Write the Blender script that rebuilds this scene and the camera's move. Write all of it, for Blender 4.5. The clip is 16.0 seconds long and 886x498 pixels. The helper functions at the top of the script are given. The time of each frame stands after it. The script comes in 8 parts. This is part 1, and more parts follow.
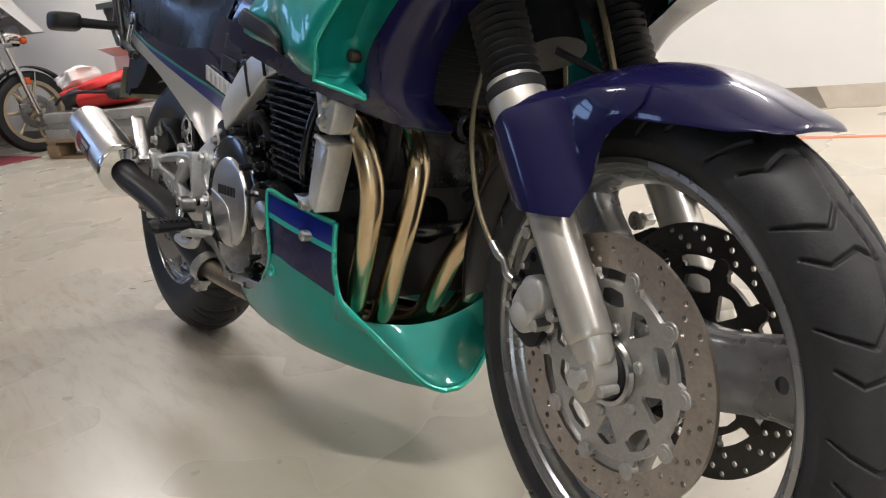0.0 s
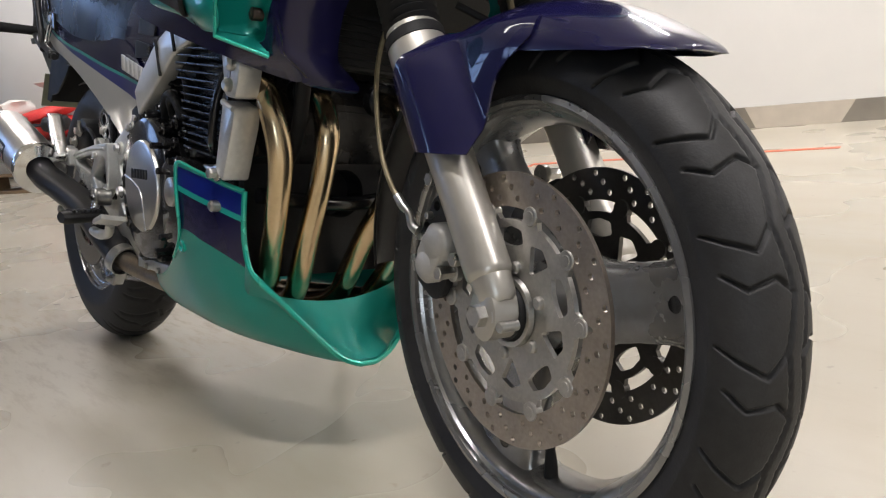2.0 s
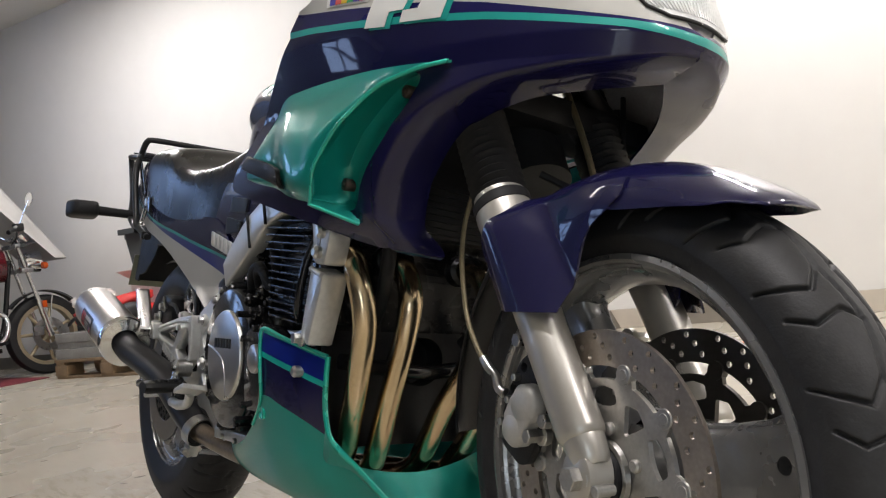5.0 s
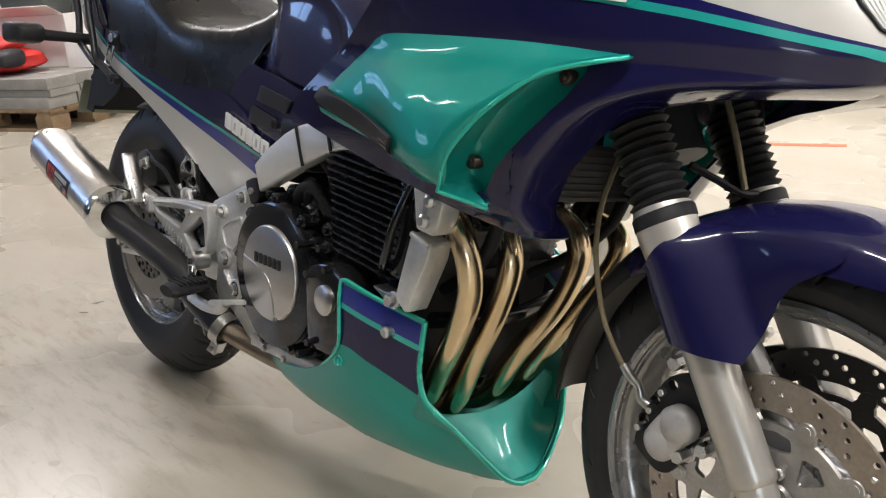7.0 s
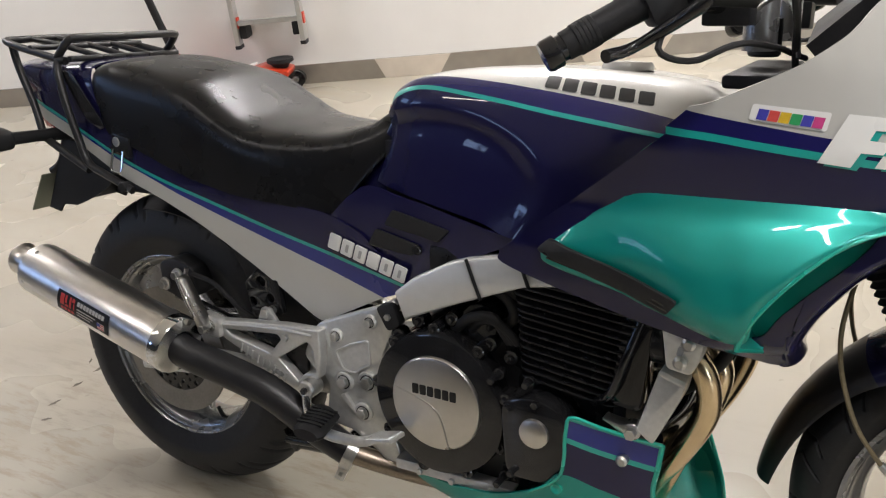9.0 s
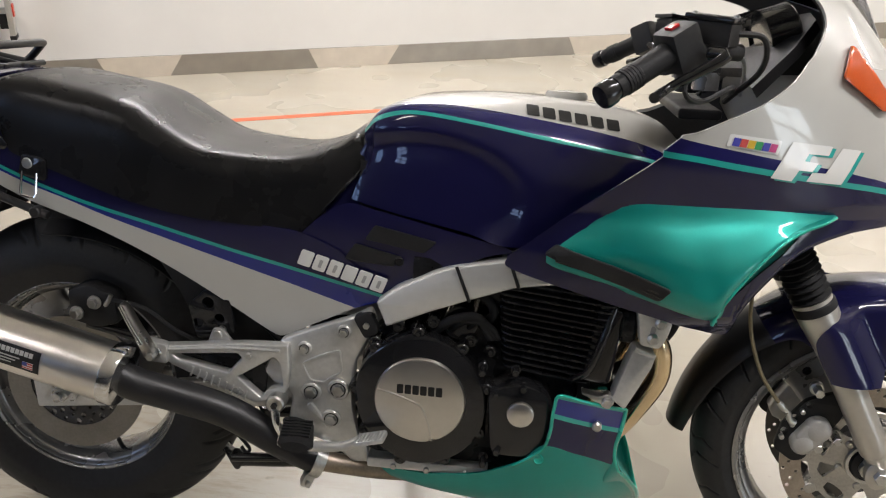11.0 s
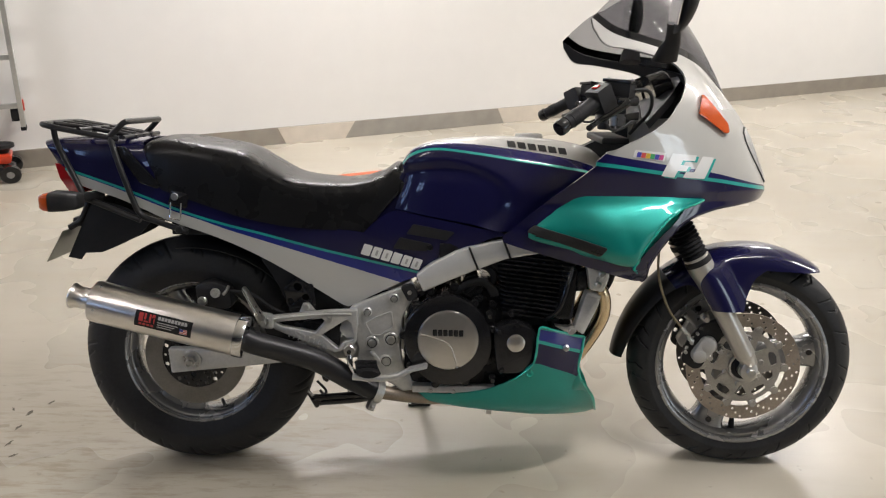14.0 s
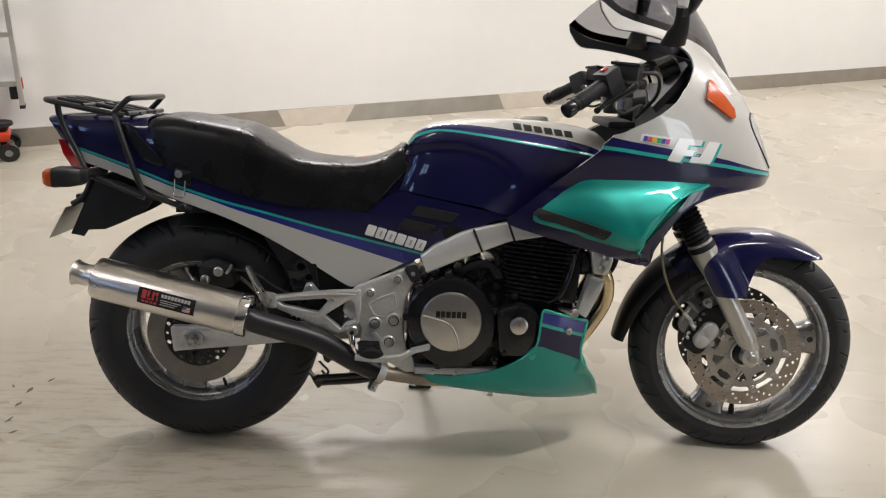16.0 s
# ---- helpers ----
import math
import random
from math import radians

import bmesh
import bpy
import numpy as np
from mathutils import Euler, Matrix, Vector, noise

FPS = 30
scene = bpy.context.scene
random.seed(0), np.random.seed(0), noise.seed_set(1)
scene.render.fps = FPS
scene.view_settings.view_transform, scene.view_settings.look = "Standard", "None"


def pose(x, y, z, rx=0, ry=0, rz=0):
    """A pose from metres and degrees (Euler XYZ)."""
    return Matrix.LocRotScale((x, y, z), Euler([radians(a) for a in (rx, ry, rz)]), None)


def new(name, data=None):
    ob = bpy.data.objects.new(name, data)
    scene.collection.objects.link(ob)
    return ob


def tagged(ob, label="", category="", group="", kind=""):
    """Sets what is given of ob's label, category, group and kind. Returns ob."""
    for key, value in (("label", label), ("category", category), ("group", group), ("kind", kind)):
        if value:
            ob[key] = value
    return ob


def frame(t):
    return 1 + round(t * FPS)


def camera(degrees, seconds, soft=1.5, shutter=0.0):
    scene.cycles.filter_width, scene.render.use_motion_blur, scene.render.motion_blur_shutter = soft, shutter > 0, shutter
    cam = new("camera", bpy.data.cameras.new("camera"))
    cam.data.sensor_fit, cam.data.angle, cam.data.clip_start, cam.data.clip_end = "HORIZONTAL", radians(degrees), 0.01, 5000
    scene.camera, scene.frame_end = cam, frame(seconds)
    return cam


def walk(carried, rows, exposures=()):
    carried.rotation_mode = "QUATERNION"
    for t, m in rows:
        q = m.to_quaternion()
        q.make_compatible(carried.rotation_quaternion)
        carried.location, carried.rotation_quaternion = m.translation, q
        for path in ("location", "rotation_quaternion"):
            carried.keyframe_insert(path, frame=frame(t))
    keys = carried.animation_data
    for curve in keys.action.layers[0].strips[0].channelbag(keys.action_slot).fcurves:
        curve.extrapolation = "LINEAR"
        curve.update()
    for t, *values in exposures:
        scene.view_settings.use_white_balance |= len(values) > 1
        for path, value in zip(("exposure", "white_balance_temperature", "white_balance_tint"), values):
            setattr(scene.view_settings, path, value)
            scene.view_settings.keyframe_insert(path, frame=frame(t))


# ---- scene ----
cam = camera(54.2, 16.0, soft=1.2)
PATH = [  # seconds, place, turn
    (0, 2.1315, -0.6380, 0.7047, 74.580, 7.039, 54.564),
    (0.5, 2.1373, -0.6289, 0.6414, 77.475, 7.657, 53.660),
    (1, 2.1482, -0.6217, 0.6010, 76.293, 7.574, 52.130),
    (1.5, 2.1651, -0.6084, 0.5796, 75.006, 7.277, 49.900),
    (2, 2.1725, -0.6152, 0.5864, 77.160, 7.295, 51.195),
    (2.5, 2.1646, -0.6298, 0.5929, 82.794, 6.315, 53.601),
    (3, 2.1677, -0.6281, 0.5953, 89.254, 7.060, 53.206),
    (3.2, 2.1738, -0.6319, 0.5957, 91.690, 7.365, 53.357),
    (5.3, 2.1440, -0.6511, 0.5499, 89.379, 7.140, 55.983),
    (5.5, 2.1206, -0.6552, 0.5490, 86.757, 7.370, 56.089),
    (6, 2.0270, -0.6781, 0.6239, 81.517, 6.022, 54.673),
    (6.5, 1.9344, -0.7376, 0.7678, 75.460, 5.159, 51.774),
    (7, 1.8578, -0.7825, 0.9053, 70.784, 4.304, 46.688),
    (7.5, 1.7436, -0.8386, 1.0143, 65.617, 2.384, 40.534),
    (8, 1.5999, -0.9928, 1.1288, 65.481, 3.808, 33.700),
    (8.5, 1.4628, -1.1020, 1.1938, 62.577, 3.313, 29.037),
    (9, 1.2972, -1.0503, 1.2396, 63.915, 6.002, 28.203),
    (9.2, 1.2322, -1.0367, 1.2596, 63.204, 5.031, 27.402),
    (11.3, 0.7959, -1.4125, 1.3438, 63.938, -1.936, 4.358),
    (11.5, 0.7750, -1.4894, 1.3474, 65.204, -2.224, 3.741),
    (12, 0.7024, -1.6673, 1.3730, 65.809, -2.090, 0.719),
    (12.5, 0.6662, -1.8187, 1.4130, 65.761, -1.914, 0.055),
    (13, 0.6899, -1.9549, 1.4408, 66.184, -0.702, 0.132),
    (13.5, 0.6961, -2.0710, 1.4682, 67.524, -0.619, -0.516),
    (14, 0.6684, -2.0882, 1.4746, 68.116, -0.412, 0.119),
    (14.5, 0.6640, -2.0985, 1.4773, 68.406, -0.931, -0.136),
    (15, 0.6635, -2.1191, 1.4702, 68.881, -1.074, 0.081),
    (15.5, 0.6660, -2.1277, 1.4709, 68.449, -0.900, 0.439),
    (16, 0.6455, -2.0912, 1.4591, 67.295, -1.285, 0.128),
]
walk(cam, [(t, pose(x, y, z, a, b, c)) for t, x, y, z, a, b, c in PATH], exposures=[(0, 0.34), (0.5, 0.34), (1.5, 0.36), (2, 0.22), (2.5, 0.27), (3.2, 0.10), (5.5, 0.10), (6, 0.38), (6.5, 0.42), (7.5, 0.52), (8.2, 0.46), (9.0, 0.27), (11.5, 0.22), (12.5, 0.22), (13, 0.05), (13.5, 0.17), (14, 0.17), (15, 0.17), (16, 0.17)])

# ---- light ----
world = bpy.data.worlds.new("world")
scene.world = world
world.use_nodes = True
_sky = world.node_tree.nodes.new("ShaderNodeTexSky")
_sky.sky_type, _sky.sun_disc = "NISHITA", False
_sky.sun_elevation, _sky.sun_rotation = radians(35), radians(200)
_bg = world.node_tree.nodes["Background"]
_bg.inputs[1].default_value = 0.12
world.node_tree.links.new(_sky.outputs[0], _bg.inputs[0])


def area(name, m, sx, sy, power, colour=(1, 0.95, 0.88)):
    lamp = bpy.data.lights.new(name, "AREA")
    lamp.shape, lamp.size, lamp.size_y, lamp.energy, lamp.color = "RECTANGLE", sx, sy, power, colour
    ob = new(name, lamp)
    ob.matrix_world = m
    return ob




# lamps under the ceiling: along and off the long wall, turn, watts
LAMP_COLOUR = (1.0, 0.955, 0.955)
WINDOW_POWER = 16
# the (6.6, -2.6) batten is added, unseen, to brighten the motorcycle's front
LAMPS = [(-4.7, -1.3, 0, 62), (-0.2, -0.7, 0, 75), (3.6, -0.7, 0, 62), (6.6, -2.6, 90, 66),
         (-3.4, -4.6, 0, 10), (0.3, -4.6, 0, 48), (3.4, -4.6, 0, 65)]
# ---- materials ----
def material(name, colour, rough=0.5, metal=0.0, vary=0.15, scale=20.0, bump=0.0, bump_scale=200.0, coat=0.0, spec=0.5, flake=0.0, rough_vary=0.1):
    """A surface with two scales of variation in tone and gloss and a fine relief."""
    m = bpy.data.materials.new(name)
    m.use_nodes = True
    nt = m.node_tree
    b = nt.nodes["Principled BSDF"]
    tc = nt.nodes.new("ShaderNodeTexCoord")
    big, fine = nt.nodes.new("ShaderNodeTexNoise"), nt.nodes.new("ShaderNodeTexNoise")
    for node, s, d in ((big, scale, 4), (fine, scale * 9, 3)):
        node.inputs["Scale"].default_value, node.inputs["Detail"].default_value = s, d
        nt.links.new(tc.outputs["Object"], node.inputs["Vector"])
    mix = nt.nodes.new("ShaderNodeMix")
    mix.data_type, mix.inputs[0].default_value = "FLOAT", 0.4
    nt.links.new(big.outputs[0], mix.inputs[2])
    nt.links.new(fine.outputs[0], mix.inputs[3])
    ramp = nt.nodes.new("ShaderNodeValToRGB")
    lo, hi = [max(0.0, c * (1 - vary)) for c in colour], [min(1.0, c * (1 + vary)) for c in colour]
    ramp.color_ramp.elements[0].position, ramp.color_ramp.elements[1].position = 0.3, 0.7
    ramp.color_ramp.elements[0].color, ramp.color_ramp.elements[1].color = (*lo, 1), (*hi, 1)
    nt.links.new(mix.outputs[0], ramp.inputs[0])
    nt.links.new(ramp.outputs[0], b.inputs["Base Color"])
    rm = nt.nodes.new("ShaderNodeMapRange")
    rm.inputs[3].default_value, rm.inputs[4].default_value = max(0.02, rough - rough_vary), min(1.0, rough + rough_vary)
    nt.links.new(big.outputs[0], rm.inputs[0])
    nt.links.new(rm.outputs[0], b.inputs["Roughness"])
    b.inputs["Metallic"].default_value = metal
    b.inputs["Specular IOR Level"].default_value = spec
    b.inputs["Coat Weight"].default_value, b.inputs["Coat Roughness"].default_value = coat, 0.04
    if flake:
        v = nt.nodes.new("ShaderNodeTexVoronoi")
        v.inputs["Scale"].default_value = 1800
        nt.links.new(tc.outputs["Object"], v.inputs["Vector"])
        bp = nt.nodes.new("ShaderNodeBump")
        bp.inputs["Strength"].default_value, bp.inputs["Distance"].default_value = flake, 0.0006
        nt.links.new(v.outputs["Color"], bp.inputs["Height"])
        nt.links.new(bp.outputs[0], b.inputs["Normal"])
    if bump:
        n3 = nt.nodes.new("ShaderNodeTexNoise")
        n3.inputs["Scale"].default_value, n3.inputs["Detail"].default_value = bump_scale, 5
        nt.links.new(tc.outputs["Object"], n3.inputs["Vector"])
        bp = nt.nodes.new("ShaderNodeBump")
        bp.inputs["Strength"].default_value, bp.inputs["Distance"].default_value = bump, 0.002
        nt.links.new(n3.outputs[0], bp.inputs["Height"])
        nt.links.new(bp.outputs[0], b.inputs["Normal"])
    return m


GREEN = material("green_metallic_paint", (0.004, 0.265, 0.226), 0.40, 0.42, 0.06, 3, coat=0.7, flake=0.14, rough_vary=0.04, spec=0.3)
NAVY = material("dark_blue_paint", (0.0080, 0.0075, 0.044), 0.26, 0.0, 0.08, 3, coat=0.8, flake=0.05, rough_vary=0.04, spec=0.12)
DEEPBLUE = material("deep_blue_band", (0.009, 0.008, 0.085), 0.26, 0.1, 0.06, 4, coat=1.0, rough_vary=0.03, spec=0.2)
BLUE = material("bright_blue_stripe", (0.004, 0.014, 0.19), 0.28, 0.1, 0.05, 4, coat=1.0, rough_vary=0.03, spec=0.3)
CYAN = material("turquoise_stripe", (0.005, 0.34, 0.30), 0.35, 0.1, 0.05, 4, coat=1.0, rough_vary=0.03)
BADGEGREY = material("badge_relief", (0.36, 0.36, 0.35), 0.4, 0, 0.05, 30)
SILVER = material("silver_metallic_paint", (0.50, 0.495, 0.465), 0.30, 0.10, 0.04, 3, coat=1.0, flake=0.12, rough_vary=0.04)
TYRE = material("tyre_rubber", (0.019, 0.019, 0.020), 0.52, 0, 0.4, 12, bump=0.15, bump_scale=350, spec=0.35)
RUBBER = material("black_rubber", (0.014, 0.014, 0.015), 0.55, 0, 0.3, 30, bump=0.15, bump_scale=300, spec=0.22)
BLACK = material("black_enamel", (0.011, 0.011, 0.012), 0.15, 0, 0.4, 25, bump=0.02, bump_scale=250, coat=0.5, spec=0.3)
BLACKMATT = material("black_plastic", (0.015, 0.015, 0.016), 0.5, 0, 0.3, 25, bump=0.12, bump_scale=400, spec=0.3)
ENGINE = material("engine_black", (0.013, 0.013, 0.014), 0.27, 0, 0.5, 22, bump=0.1, bump_scale=180, spec=0.3)
SATINBLACK = material("satin_black_plastic", (0.016, 0.016, 0.017), 0.36, 0, 0.3, 18, bump=0.05, bump_scale=260, spec=0.35)
VINYL = material("seat_vinyl", (0.009, 0.009, 0.0095), 0.28, 0, 0.25, 18, bump=0.06, bump_scale=320, spec=0.24, rough_vary=0.05)
ALLOY = material("painted_alloy", (0.58, 0.58, 0.565), 0.33, 0.6, 0.16, 14, bump=0.06, bump_scale=300, rough_vary=0.12)
FRAMEPAINT = material("silver_frame_paint", (0.66, 0.66, 0.64), 0.38, 0.45, 0.06, 8, bump=0.02, bump_scale=300, coat=0.3)
CASTGREY = material("grey_wheel_paint", (0.30, 0.30, 0.30), 0.27, 0.7, 0.15, 12, bump=0.05, bump_scale=240, coat=0.3)
CHROME = material("chrome", (0.8, 0.8, 0.8), 0.1, 1.0, 0.05, 30)
STEEL = material("zinc_steel", (0.55, 0.55, 0.54), 0.3, 1.0, 0.2, 30)
BRUSHED = material("polished_alloy", (0.62, 0.60, 0.57), 0.3, 1.0, 0.06, 8, bump=0.05, bump_scale=80)
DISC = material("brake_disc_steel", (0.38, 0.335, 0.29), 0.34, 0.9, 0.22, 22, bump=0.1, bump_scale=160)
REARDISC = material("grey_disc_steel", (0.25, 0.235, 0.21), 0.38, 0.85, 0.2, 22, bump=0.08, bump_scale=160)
DISCSHADED = material("dark_disc_steel", (0.10, 0.095, 0.09), 0.4, 0.8, 0.2, 22)
CARRIER = material("disc_carrier", (0.44, 0.43, 0.41), 0.34, 0.9, 0.2, 24, bump=0.08, bump_scale=150)
HEADER = material("heat_tinted_chrome", (0.72, 0.57, 0.37), 0.23, 1.0, 0.14, 9, bump=0.03, bump_scale=60)
AMBER = material("amber_lens", (0.52, 0.075, 0.006), 0.15, 0, 0.1, 40, coat=0.6)
RED = material("red_lens", (0.4, 0.008, 0.012), 0.15, 0, 0.1, 40, coat=0.6)
WHITE = material("white_plastic", (0.72, 0.72, 0.70), 0.4, 0, 0.05, 20)
CYANEDGE = material("turquoise_edge_paint", (0.008, 0.42, 0.32), 0.28, 0.4, 0.05, 4, coat=1.0, rough_vary=0.03)
DARKALLOY = material("shaded_alloy", (0.36, 0.36, 0.36), 0.5, 0.7, 0.12, 14, bump=0.1)
STEELCAN = material("satin_stainless", (0.78, 0.75, 0.71), 0.31, 1.0, 0.08, 5, bump=0.04, bump_scale=60, rough_vary=0.08)


def floor_material(name):
    """Glossy beige-grey coating: broad cloudy patches, brown stains and fine dark specks."""
    m = bpy.data.materials.new(name)
    m.use_nodes = True
    nt = m.node_tree
    b = nt.nodes["Principled BSDF"]
    geo = nt.nodes.new("ShaderNodeNewGeometry")

    def noise(scale, detail=4, rough=0.55, warp=0.0):
        n = nt.nodes.new("ShaderNodeTexNoise")
        n.inputs["Scale"].default_value, n.inputs["Detail"].default_value, n.inputs["Roughness"].default_value, n.inputs["Distortion"].default_value = scale, detail, rough, warp
        nt.links.new(geo.outputs["Position"], n.inputs["Vector"])
        return n.outputs[0]

    def ramp(src, p0, p1, c0=0.0, c1=1.0):
        r = nt.nodes.new("ShaderNodeMapRange")
        r.interpolation_type = "SMOOTHSTEP"
        r.inputs[1].default_value, r.inputs[2].default_value, r.inputs[3].default_value, r.inputs[4].default_value = p0, p1, c0, c1
        nt.links.new(src, r.inputs[0])
        return r.outputs[0]

    def mix(f, c0, c1):
        x = nt.nodes.new("ShaderNodeMix")
        x.data_type = "RGBA"
        for s, v in ((x.inputs[0], f), (x.inputs[6], c0), (x.inputs[7], c1)):
            if isinstance(v, tuple):
                s.default_value = (*v, 1)
            elif isinstance(v, float):
                s.default_value = v
            else:
                nt.links.new(v, s)
        return x.outputs[2]

    def times(a, v):
        x = nt.nodes.new("ShaderNodeMath")
        x.operation = "MULTIPLY"
        nt.links.new(a, x.inputs[0])
        if isinstance(v, float):
            x.inputs[1].default_value = v
        else:
            nt.links.new(v, x.inputs[1])
        return x.outputs[0]

    def stretched(scale, turn, squash, detail=3, rough=0.55, warp=0.0):
        mp = nt.nodes.new("ShaderNodeMapping")
        mp.inputs["Rotation"].default_value, mp.inputs["Scale"].default_value = (0, 0, radians(turn)), (1, squash, 1)
        nt.links.new(geo.outputs["Position"], mp.inputs["Vector"])
        n = nt.nodes.new("ShaderNodeTexNoise")
        n.inputs["Scale"].default_value, n.inputs["Detail"].default_value, n.inputs["Roughness"].default_value, n.inputs["Distortion"].default_value = scale, detail, rough, warp
        nt.links.new(mp.outputs[0], n.inputs["Vector"])
        return n.outputs[0]

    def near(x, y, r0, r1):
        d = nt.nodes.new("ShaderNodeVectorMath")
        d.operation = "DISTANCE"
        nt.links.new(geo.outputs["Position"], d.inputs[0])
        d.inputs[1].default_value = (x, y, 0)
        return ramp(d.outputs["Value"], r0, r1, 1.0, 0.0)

    c = mix(ramp(noise(0.5, 2), 0.30, 0.70), (0.375, 0.345, 0.280), (0.455, 0.420, 0.345))
    c = mix(times(ramp(stretched(1.6, 20, 3.0, 3), 0.40, 0.75), 0.35), c, (0.35, 0.30, 0.215))
    c = mix(times(ramp(stretched(5.0, 8, 4.5, 4, 0.6), 0.50, 0.80), 0.13), c, (0.27, 0.215, 0.145))
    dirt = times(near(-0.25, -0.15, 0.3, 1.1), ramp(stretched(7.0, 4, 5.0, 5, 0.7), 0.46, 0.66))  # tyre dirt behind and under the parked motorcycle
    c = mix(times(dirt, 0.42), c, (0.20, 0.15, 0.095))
    c = mix(times(ramp(noise(26.0, 2, 0.5), 0.69, 0.78), 0.35), c, (0.12, 0.10, 0.075))
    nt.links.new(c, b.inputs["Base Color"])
    nt.links.new(ramp(noise(2.2, 2, 0.5), 0.25, 0.8, 0.24, 0.33), b.inputs["Roughness"])
    b.inputs["Specular IOR Level"].default_value = 0.5
    return m
# ---- the hall ----
WALL_TURN = 22.8
WALLS = pose(0, 3.57, 0, 0, 0, WALL_TURN)


def link(name, bm, mat, parent=None, label="", smooth=0):
    me = bpy.data.meshes.new(name)
    bm.normal_update()
    bm.to_mesh(me)
    bm.free()
    for m in mat if isinstance(mat, (list, tuple)) else [mat]:
        me.materials.append(m)
    if smooth:
        me.shade_smooth()
        me.set_sharp_from_angle(angle=radians(smooth))
    ob = new(name, me)
    if parent:
        ob.parent = parent
    if label:
        ob["label"] = label
    return ob


def part(name, bm, mat, parent, label="", smooth=38):
    return link(name, bm, mat, parent, label, smooth)


def box(x0, x1, y0, y1, z0, z1, bevel=0.0, bm=None):
    bm = bm or bmesh.new()
    r = bmesh.ops.create_cube(bm, size=1, matrix=Matrix.Translation(((x0 + x1) / 2, (y0 + y1) / 2, (z0 + z1) / 2)) @ Matrix.Diagonal((x1 - x0, y1 - y0, z1 - z0, 1)))
    if bevel:
        es = list({e for v in r["verts"] for e in v.link_edges})
        bmesh.ops.bevel(bm, geom=es, offset=bevel, segments=2, profile=0.7, affect="EDGES")
    return bm


FLOORMAT = floor_material("epoxy_floor")
WALLMAT = material("white_wall_paint", (0.80, 0.785, 0.755), 0.55, 0, 0.03, 0.7, bump=0.06, bump_scale=45)
BASEMAT = material("steel_skirting", (0.40, 0.37, 0.33), 0.33, 0.75, 0.18, 1.1, rough_vary=0.12, bump=0.02, bump_scale=9)
CEILMAT = material("ceiling_paint", (0.75, 0.74, 0.7), 0.7, 0, 0.03, 1)

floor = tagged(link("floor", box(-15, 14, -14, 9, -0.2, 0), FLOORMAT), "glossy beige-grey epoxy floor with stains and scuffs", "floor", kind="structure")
X0, X1, Y0, H = -7.9, 9.0, -12.0, 3.13


def light_patch_plate(x0, x1):
    """A thin plate with slanting ends, for a patch of light on the skirting."""
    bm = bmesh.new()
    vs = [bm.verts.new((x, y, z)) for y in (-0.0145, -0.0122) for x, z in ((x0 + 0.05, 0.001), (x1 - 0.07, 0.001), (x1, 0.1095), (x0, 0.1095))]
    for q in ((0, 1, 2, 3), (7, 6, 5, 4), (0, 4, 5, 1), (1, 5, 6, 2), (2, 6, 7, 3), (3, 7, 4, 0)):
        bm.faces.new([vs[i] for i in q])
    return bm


FRAMEMAT = material("white_window_frame", (0.75, 0.75, 0.73), 0.35, 0, 0.03, 5)
WINDOWS = [(-8.7, -7.3, 2.15), (-5.2, -3.8, 2.0), (-3.2, -1.8, 2.15)]  # along the west wall: from, to, sill
HEAD = 3.03
# unseen walls: the hall's dim depth is put into their dark colour
DIMWEST = material("dark_grey_wall_paint", (0.10, 0.10, 0.10), 0.6, 0, 0.05, 0.8, bump=0.06, bump_scale=45)
DIMSOUTH = material("grey_wall_paint", (0.13, 0.13, 0.14), 0.6, 0, 0.06, 0.8)


def wall(name, bm):
    w = tagged(link(name, bm, WALLMAT), "plain painted hall wall", "wall", kind="structure")
    w.matrix_world = WALLS
    return w


wall("wall_north", box(X0, X1, 0, 0.25, 0, H))
wall("wall_east", box(X1, X1 + 0.25, Y0, 0.25, 0, H))
SA, SB, SSILL, SHEAD = 3.4, 5.6, 0.45, 2.7  # the tall window in the south wall: from, to, sill, head
bm = box(X0 - 0.25, SA, Y0 - 0.25, Y0, 0, H)
box(SB, X1 + 0.25, Y0 - 0.25, Y0, 0, H, 0, bm)
box(SA, SB, Y0 - 0.25, Y0, 0, SSILL, 0, bm)
box(SA, SB, Y0 - 0.25, Y0, SHEAD, H, 0, bm)
wall("wall_south", bm).data.materials[0] = DIMSOUTH
bm = bmesh.new()
ys = [Y0] + [y for w in WINDOWS for y in w[:2]] + [0.25]
for a, b in zip(ys[::2], ys[1::2]):
    box(X0 - 0.25, X0, a, b, 0, H, 0, bm)
for a, b, sill in WINDOWS:
    box(X0 - 0.25, X0, a, b, 0, sill, 0, bm)
    box(X0 - 0.25, X0, a, b, HEAD, H, 0, bm)
wall("wall_west", bm).data.materials[0] = DIMWEST
ceiling = tagged(link("ceiling", box(X0 - 0.25, X1 + 0.25, Y0 - 0.25, 0.25, H, H + 0.2), CEILMAT), "plain white painted ceiling", "ceiling", kind="structure")
ceiling.matrix_world = WALLS
b = tagged(link("baseboard", box(X0, X1, -0.012, 0, 0, 0.11, 0.003), BASEMAT), "brushed grey metal skirting along the wall", "baseboard", kind="structure")
b.matrix_world = WALLS
LIGHTPATCH = material("brushed_skirting", (0.74, 0.67, 0.58), 0.42, 0.5, 0.1, 2.0, rough_vary=0.08)
